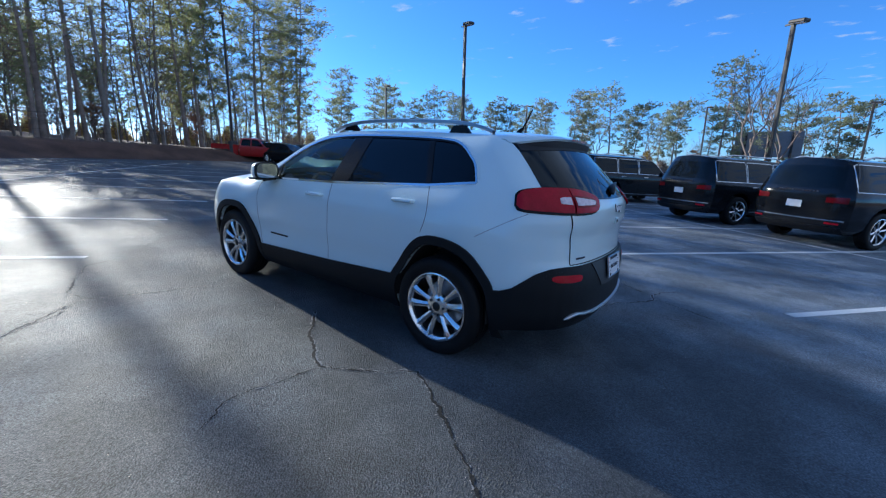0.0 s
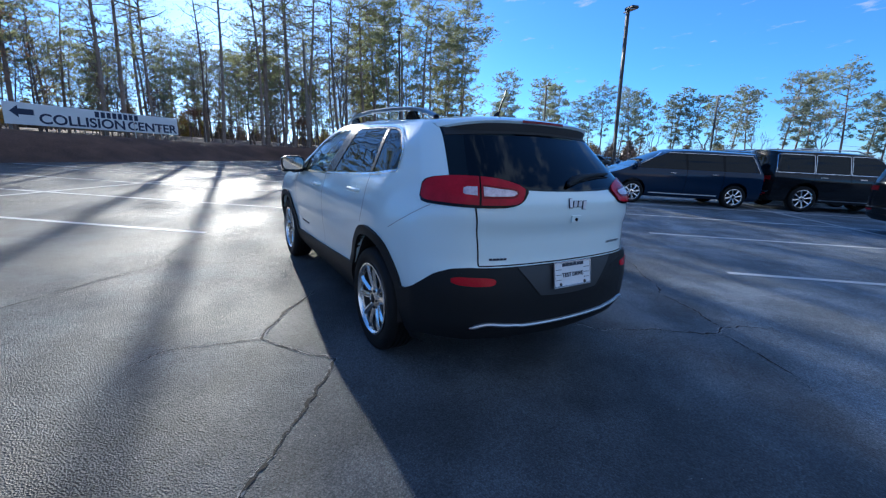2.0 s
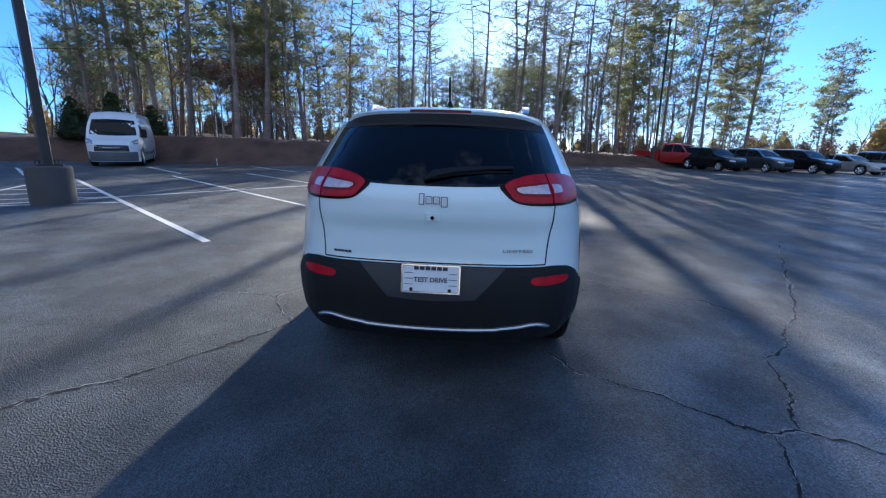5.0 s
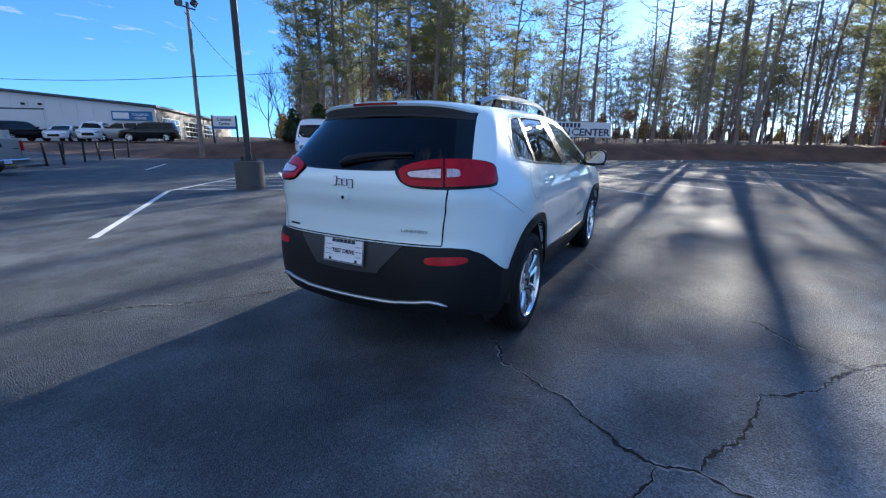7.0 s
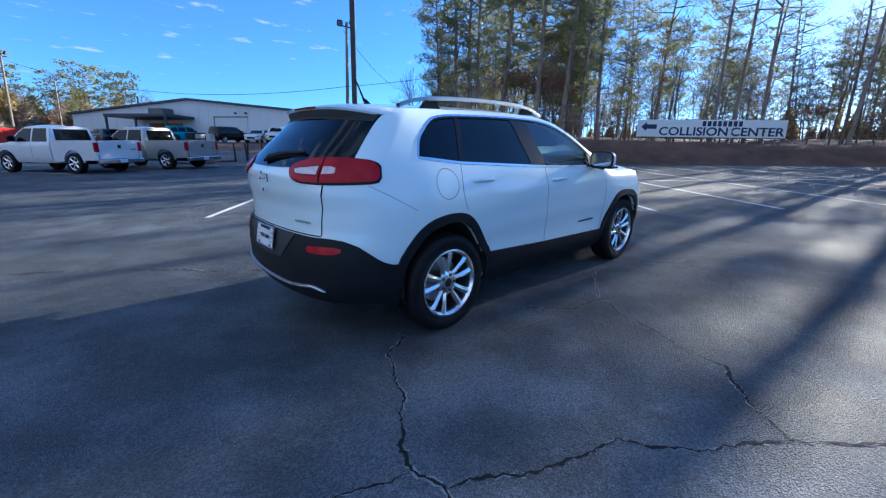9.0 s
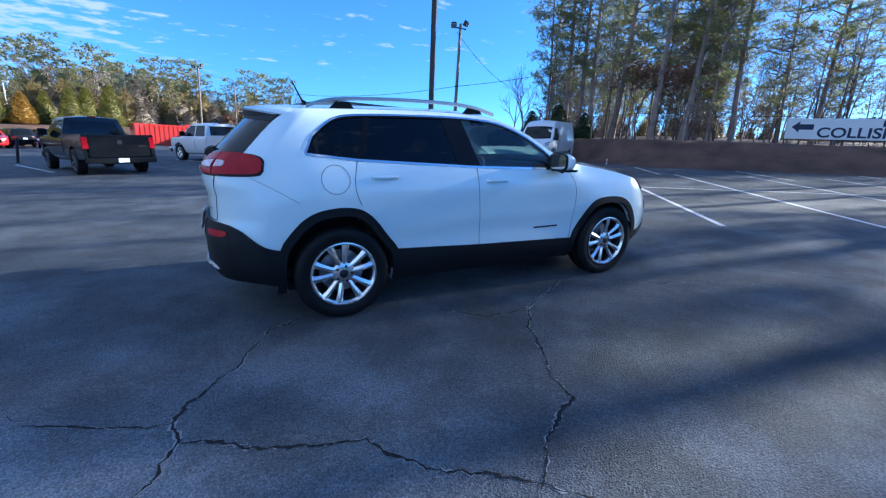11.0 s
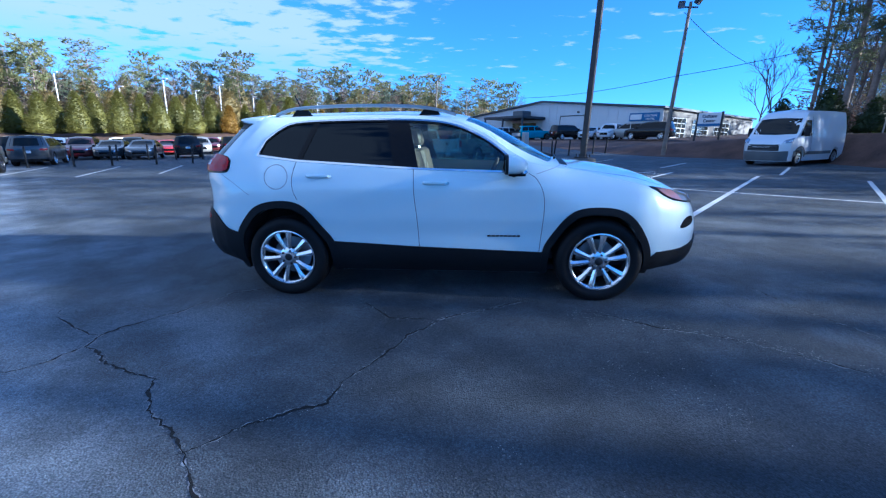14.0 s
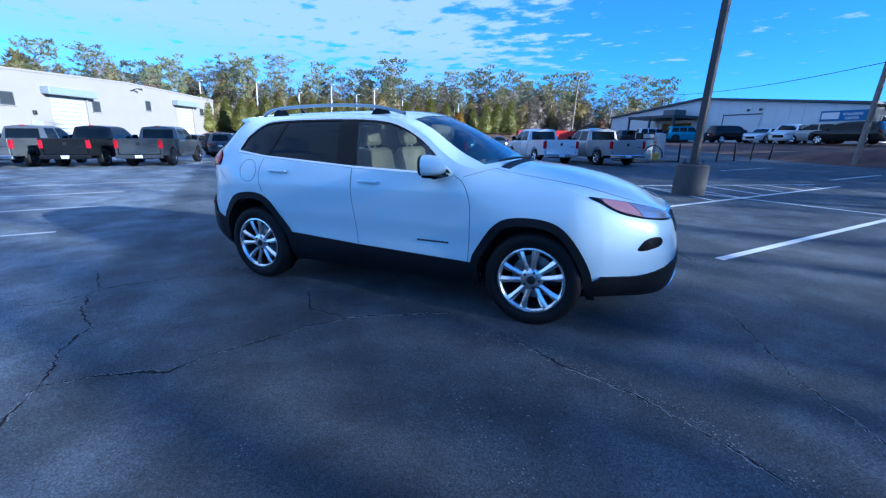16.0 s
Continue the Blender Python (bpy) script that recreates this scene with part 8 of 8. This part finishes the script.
for k in range(130):  # slender saplings between the pines
    a, s = rnd.uniform(-24, 34), rnd.uniform(5, 34)
    p = off_toe(a, s)
    if clear_of_banner(p) or past_wood(p, 53.5) or (sunny_side(p) and sunlit_lane(p)):
        continue
    tree(SAPLINGS[k % 6], p.x, p.y, rnd.uniform(0, 360), rnd.uniform(0.6, 1.1), "thin leafless sapling among the pines", "bare saplings", "bare_tree", "a few dry leaves")
for x, y, size in ((23.4, 17.4, 1.0), (25.0, 15.6, 0.9), (34.6, 1.6, 0.5), (37.5, -15.5, 0.6), (39.5, -8.0, 0.55)):
    tree(SHRUBS[2], x, y, rnd.uniform(0, 360), size, "small tree holding russet winter leaves", "russet trees", "russet_tree", "russet leaves")
for k in range(90):
    a, s = rnd.uniform(-25, 36), rnd.uniform(4.6, 14)
    p = off_toe(a, s)
    if clear_of_banner(p) or past_wood(p, 54.5):
        continue
    tree(SHRUBS[k % 2], p.x, p.y, rnd.uniform(0, 360), rnd.uniform(0.5, 1.1), "twiggy brown winter shrub on the bank", "winter shrubs", "shrub", "sparse brown leaves", "shrub")
for x, y, size, turn in ((18.6, 24.6, 0.72, 0), (20.2, 27.4, 0.66, 130)):  # at the wood's open end
    tree(BARES[2], x, y, turn, size, "small spreading leafless tree at the end of the wood", "bare saplings", "bare_tree")
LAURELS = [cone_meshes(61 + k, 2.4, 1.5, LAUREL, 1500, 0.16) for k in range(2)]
for k, (x, y, size) in enumerate(((18.3, 22.6, 0.9), (19.9, 21.6, 1.0), (21.4, 20.4, 0.75))):
    tree(LAURELS[k % 2], x, y, 50 * k, size, "dark evergreen shrub at the edge of the bank", "evergreen shrubs", "evergreen_shrub", "dense dark leaves", "shrub")
THICKET = [sapling_meshes(95 + k, 5.0, leaf, 420) for k, leaf in enumerate((SCRUB, OLIVE, RUSSET))]
for k in range(46):  # undergrowth deep in the wood
    p = off_toe(-26 + 1.4 * k + rnd.uniform(-0.6, 0.6), rnd.uniform(20, 46))
    if not past_wood(p):
        tree(THICKET[(0, 1, 0, 2, 1, 0)[k % 6]], p.x, p.y, rnd.uniform(0, 360), rnd.uniform(0.6, 1.0), "brown and olive undergrowth deep in the wood", "undergrowth in the wood", "thicket", "thin winter leaves", "shrub")

BACK_PINES = [pine_meshes(151 + k, h, 0.12, sp, 420, 0.34, NEEDLES, 0.05, 0, 0.8) for k, (h, sp) in enumerate(((11, 2.6), (9, 2.3), (12.5, 2.7)))]
for k in range(46):  # far side of the wood, seen between the trunks
    b, d = -36 + 1.85 * k + rnd.uniform(-0.6, 0.6), rnd.uniform(66, 92)
    tree(BACK_PINES[k % 3], d * math.cos(radians(b)), d * math.sin(radians(b)), rnd.uniform(0, 360), rnd.uniform(0.75, 1.1), "low pine at the back of the wood", "pines behind the bank")

# wire fence along the top of the bank
FENCE_POST = mat("pale_fence_post", (0.30, 0.28, 0.25), 0.7, 0, 0.25, 5, 50, 0.05)
fence = thing("wire_fence", Matrix.Identity(4), "weathered wire fence on thin posts along the bank", "fence")
spots = [world_height(*off_toe(-20 + 2.85 * k, 4.5 if not -6 < -20 + 2.85 * k < 9 else 7.6).xy) for k in range(18)]
for p in spots:
    part("post", Geo().tube([p - Vector((0, 0, 0.3)), p + Vector((0.03, 0.02, 1.55))], 0.035, 6), FENCE_POST, fence, "thin pale post")
for z, r in ((1.5, 0.014), (1.0, 0.006), (0.5, 0.006)):
    part("wire", Geo().tube([p + Vector((0, 0, z + 0.02 * math.sin(k * 2.3))) for k, p in enumerate(spots)], r, 4), DARK_METAL, fence, "dark wire")

# distant woodland edges, closed with bushy growth
BUSHES = [cone_meshes(111 + k, h, rad, leaf, 560, 0.55) for k, (h, rad, leaf) in enumerate(((5.0, 3.2, SCRUB), (6.0, 3.6, OLIVE), (5.5, 3.0, RUSSET), (4.2, 3.4, SCRUB)))]


def bushes(bearing0, bearing1, count, d0, d1, size, kinds, ox, oy, label, group):
    for k in range(count):
        b = bearing0 + (bearing1 - bearing0) * (k + rnd.uniform(-0.4, 0.4)) / count
        d = rnd.uniform(d0, d1)
        tree(BUSHES[kinds[k % len(kinds)]], ox + d * math.cos(radians(b)), oy + d * math.sin(radians(b)), rnd.uniform(0, 360), size * rnd.uniform(0.75, 1.25), label, group, "bush", "dense winter growth", "bush")


bushes(-34, 51, 60, 78, 96, 0.62, (0, 1, 3, 0, 1), -1.0, -1.0, "bushy brown growth at the far side of the wood", "bushes beyond the wood")
bushes(-112, -33, 44, 96, 110, 0.95, (0, 3, 1, 0), -2.9, 3.1, "bushy brown growth behind the far pines", "bushes behind the far pines")
bushes(82, 168, 60, 80, 92, 0.9, (0, 1, 3, 1, 0, 3, 1, 2), -0.5, -4.3, "bushy brown growth below the wooded rise", "bushes below the rise")
bushes(82, 168, 50, 125, 140, 1.6, (1, 0, 1, 0), -0.5, -4.3, "bushy growth on top of the wooded rise", "bushes on the rise")

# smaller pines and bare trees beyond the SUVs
LOTTREES = [pine_meshes(81 + k, h, cf, sp * 0.92, 950, 0.28, NEEDLES_HAZED, 0.045) for k, (h, cf, sp) in enumerate(((13, 0.32, 2.2), (14.5, 0.36, 2.5), (12, 0.28, 1.9)))]
for k in range(46):
    b = -39 - 1.32 * k + rnd.uniform(-0.5, 0.5)
    d = rnd.uniform(66, 92)
    x, y = -2.9 + d * math.cos(radians(b)), 3.1 + d * math.sin(radians(b))
    if k % 4 == 3:
        tree(BARES[k % 3], x, y, rnd.uniform(0, 360), rnd.uniform(0.75, 1.05), "leafless tree beyond the car park", "far bare trees", "bare_tree")
    else:
        tree(LOTTREES[k % 3], x, y, rnd.uniform(0, 360), rnd.uniform(0.8, 1.12), "slender pine beyond the car park", "far pines")
for b, d, size in ((-90.5, 48, 1.05), (-93.5, 50, 0.95)):
    tree(BARES[1], -2.9 + d * math.cos(radians(b)), 3.1 + d * math.sin(radians(b)), 40 * d, size, "tall spreading leafless tree beside a lamp post", "far bare trees", "bare_tree")
for k in range(46):  # low scrub that closes the edge of the lot
    b = -34 - 1.5 * k
    d = rnd.uniform(58, 66)
    tree(SHRUBS[k % 2], -2.9 + d * math.cos(radians(b)), 3.1 + d * math.sin(radians(b)), rnd.uniform(0, 360), rnd.uniform(1.0, 1.5), "twiggy brown scrub along the lot's edge", "scrub along the edge", "shrub", "sparse brown leaves", "shrub")

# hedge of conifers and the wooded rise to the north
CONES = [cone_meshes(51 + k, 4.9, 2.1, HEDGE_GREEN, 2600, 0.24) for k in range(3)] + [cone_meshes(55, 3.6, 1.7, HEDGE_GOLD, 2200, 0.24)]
for k in range(14):
    b = 103.0 + 3.5 * k + rnd.uniform(-0.4, 0.4)
    for back, shift in ((69.0 + rnd.uniform(-0.6, 0.6), 0.0), (74.5 + rnd.uniform(-0.8, 0.8), 1.75)):
        d = back / math.cos(radians(b + shift - 126.9))
        x, y = -0.5 + d * math.cos(radians(b + shift)), -4.3 + d * math.sin(radians(b + shift))
        gold = k in (2, 5) and not shift
        tree(CONES[3 if gold else rnd.randrange(3)], x, y, rnd.uniform(0, 360), rnd.uniform(0.85, 1.08), "golden bushy conifer in the hedge row" if gold else "bushy green conifer in a hedge row", "hedge conifers", "conifer", "dense foliage")
RISE = [pine_meshes(101 + k, h, cf, sp, 560, 0.38, leaf, 0.090, 3) for k, (h, cf, sp, leaf) in enumerate(((12, 0.24, 2.4, NEEDLES_RISE), (13, 0.30, 2.7, NEEDLES_RISE), (10.5, 0.18, 2.2, NEEDLES_HAZED)))]
for k in range(105):
    b = 84 + 0.78 * k + rnd.uniform(-0.4, 0.4)
    d = rnd.uniform(98, 130)
    x, y = -0.5 + d * math.cos(radians(b)), -4.3 + d * math.sin(radians(b))
    if k % 6 == 1:
        tree(BARES[k % 3], x, y, rnd.uniform(0, 360), rnd.uniform(0.75, 1.0), "distant leafless tree on the rise", "wooded rise", "bare_tree")
    else:
        tree(RISE[rnd.randrange(3)], x, y, rnd.uniform(0, 360), rnd.uniform(0.65, 1.08), "distant olive-green pine on the rise", "wooded rise")
for k in range(50):
    b, d = 84 + 1.63 * k + rnd.uniform(-0.4, 0.4), rnd.uniform(84, 102)
    tree(THICKET[(0, 1, 1, 0, 2, 0, 1)[k % 7]], -0.5 + d * math.cos(radians(b)), -4.3 + d * math.sin(radians(b)), rnd.uniform(0, 360), rnd.uniform(0.9, 1.6), "brown and russet undergrowth below the wooded rise", "undergrowth below the rise", "thicket", "thin winter leaves", "shrub")


# ---- small things on the asphalt ----
GRIT = mat("pale_grit", (0.34, 0.33, 0.31), 0.85, 0, 0.4, 30, 200, 0.1)


GRIT_LANES = [((1.08, -1.09), (2.28, -1.56), 170, 0.05), ((2.28, -1.56), (2.82, -2.04), 120, 0.05), ((1.15, -1.88), (1.76, -2.46), 80, 0.05), ((0.41, -2.65), (0.54, -2.74), 18, 0.02), ((0.96, -1.06), (1.85, -2.13), 70, 0.06)]


def chip(g, x, y, r, rnd):
    """One angular stone chip lying on the asphalt."""
    a0 = rnd.uniform(0, 6.3)
    ring = [(x + r * rnd.uniform(0.6, 1.1) * math.cos(a0 + 1.256 * k), y + r * rnd.uniform(0.6, 1.1) * math.sin(a0 + 1.256 * k)) for k in range(5)]
    vs = [LOT @ Vector((px, py, 0.001)) for px, py in ring] + [LOT @ Vector((x, y, 0.001 + r * rnd.uniform(0.4, 0.8)))]
    g.add(vs, [(k, (k + 1) % 5, 5) for k in range(5)])


rnd = random.Random(77)
g = Geo()
# loose grit: along the cracks, in a streak beside the car's nose, and strewn thinly
for pts in CRACKS:
    long = sum((Vector(q) - Vector(p)).length for p, q in zip(pts, pts[1:]))
    for _ in range(int(min(long, 5) * 70)):
        p = resample(pts, rnd.random())
        chip(g, p.x + rnd.gauss(0, 0.022), p.y + rnd.gauss(0, 0.022), rnd.uniform(0.0015, 0.0042), rnd)
for (x0, y0), (x1, y1), n, wide in GRIT_LANES:
    for _ in range(n):
        f = rnd.random()
        chip(g, x0 + (x1 - x0) * f + rnd.gauss(0, wide), y0 + (y1 - y0) * f + rnd.gauss(0, wide), rnd.uniform(0.002, 0.0055), rnd)
for _ in range(900):
    chip(g, rnd.uniform(-5, 5), rnd.uniform(-5, 5), rnd.uniform(0.0015, 0.0045), rnd)
tagged(part("loose_grit", g, GRIT, smooth=0, fix=False), "pale loose grit strewn on the dark asphalt", "grit", kind="stuff")
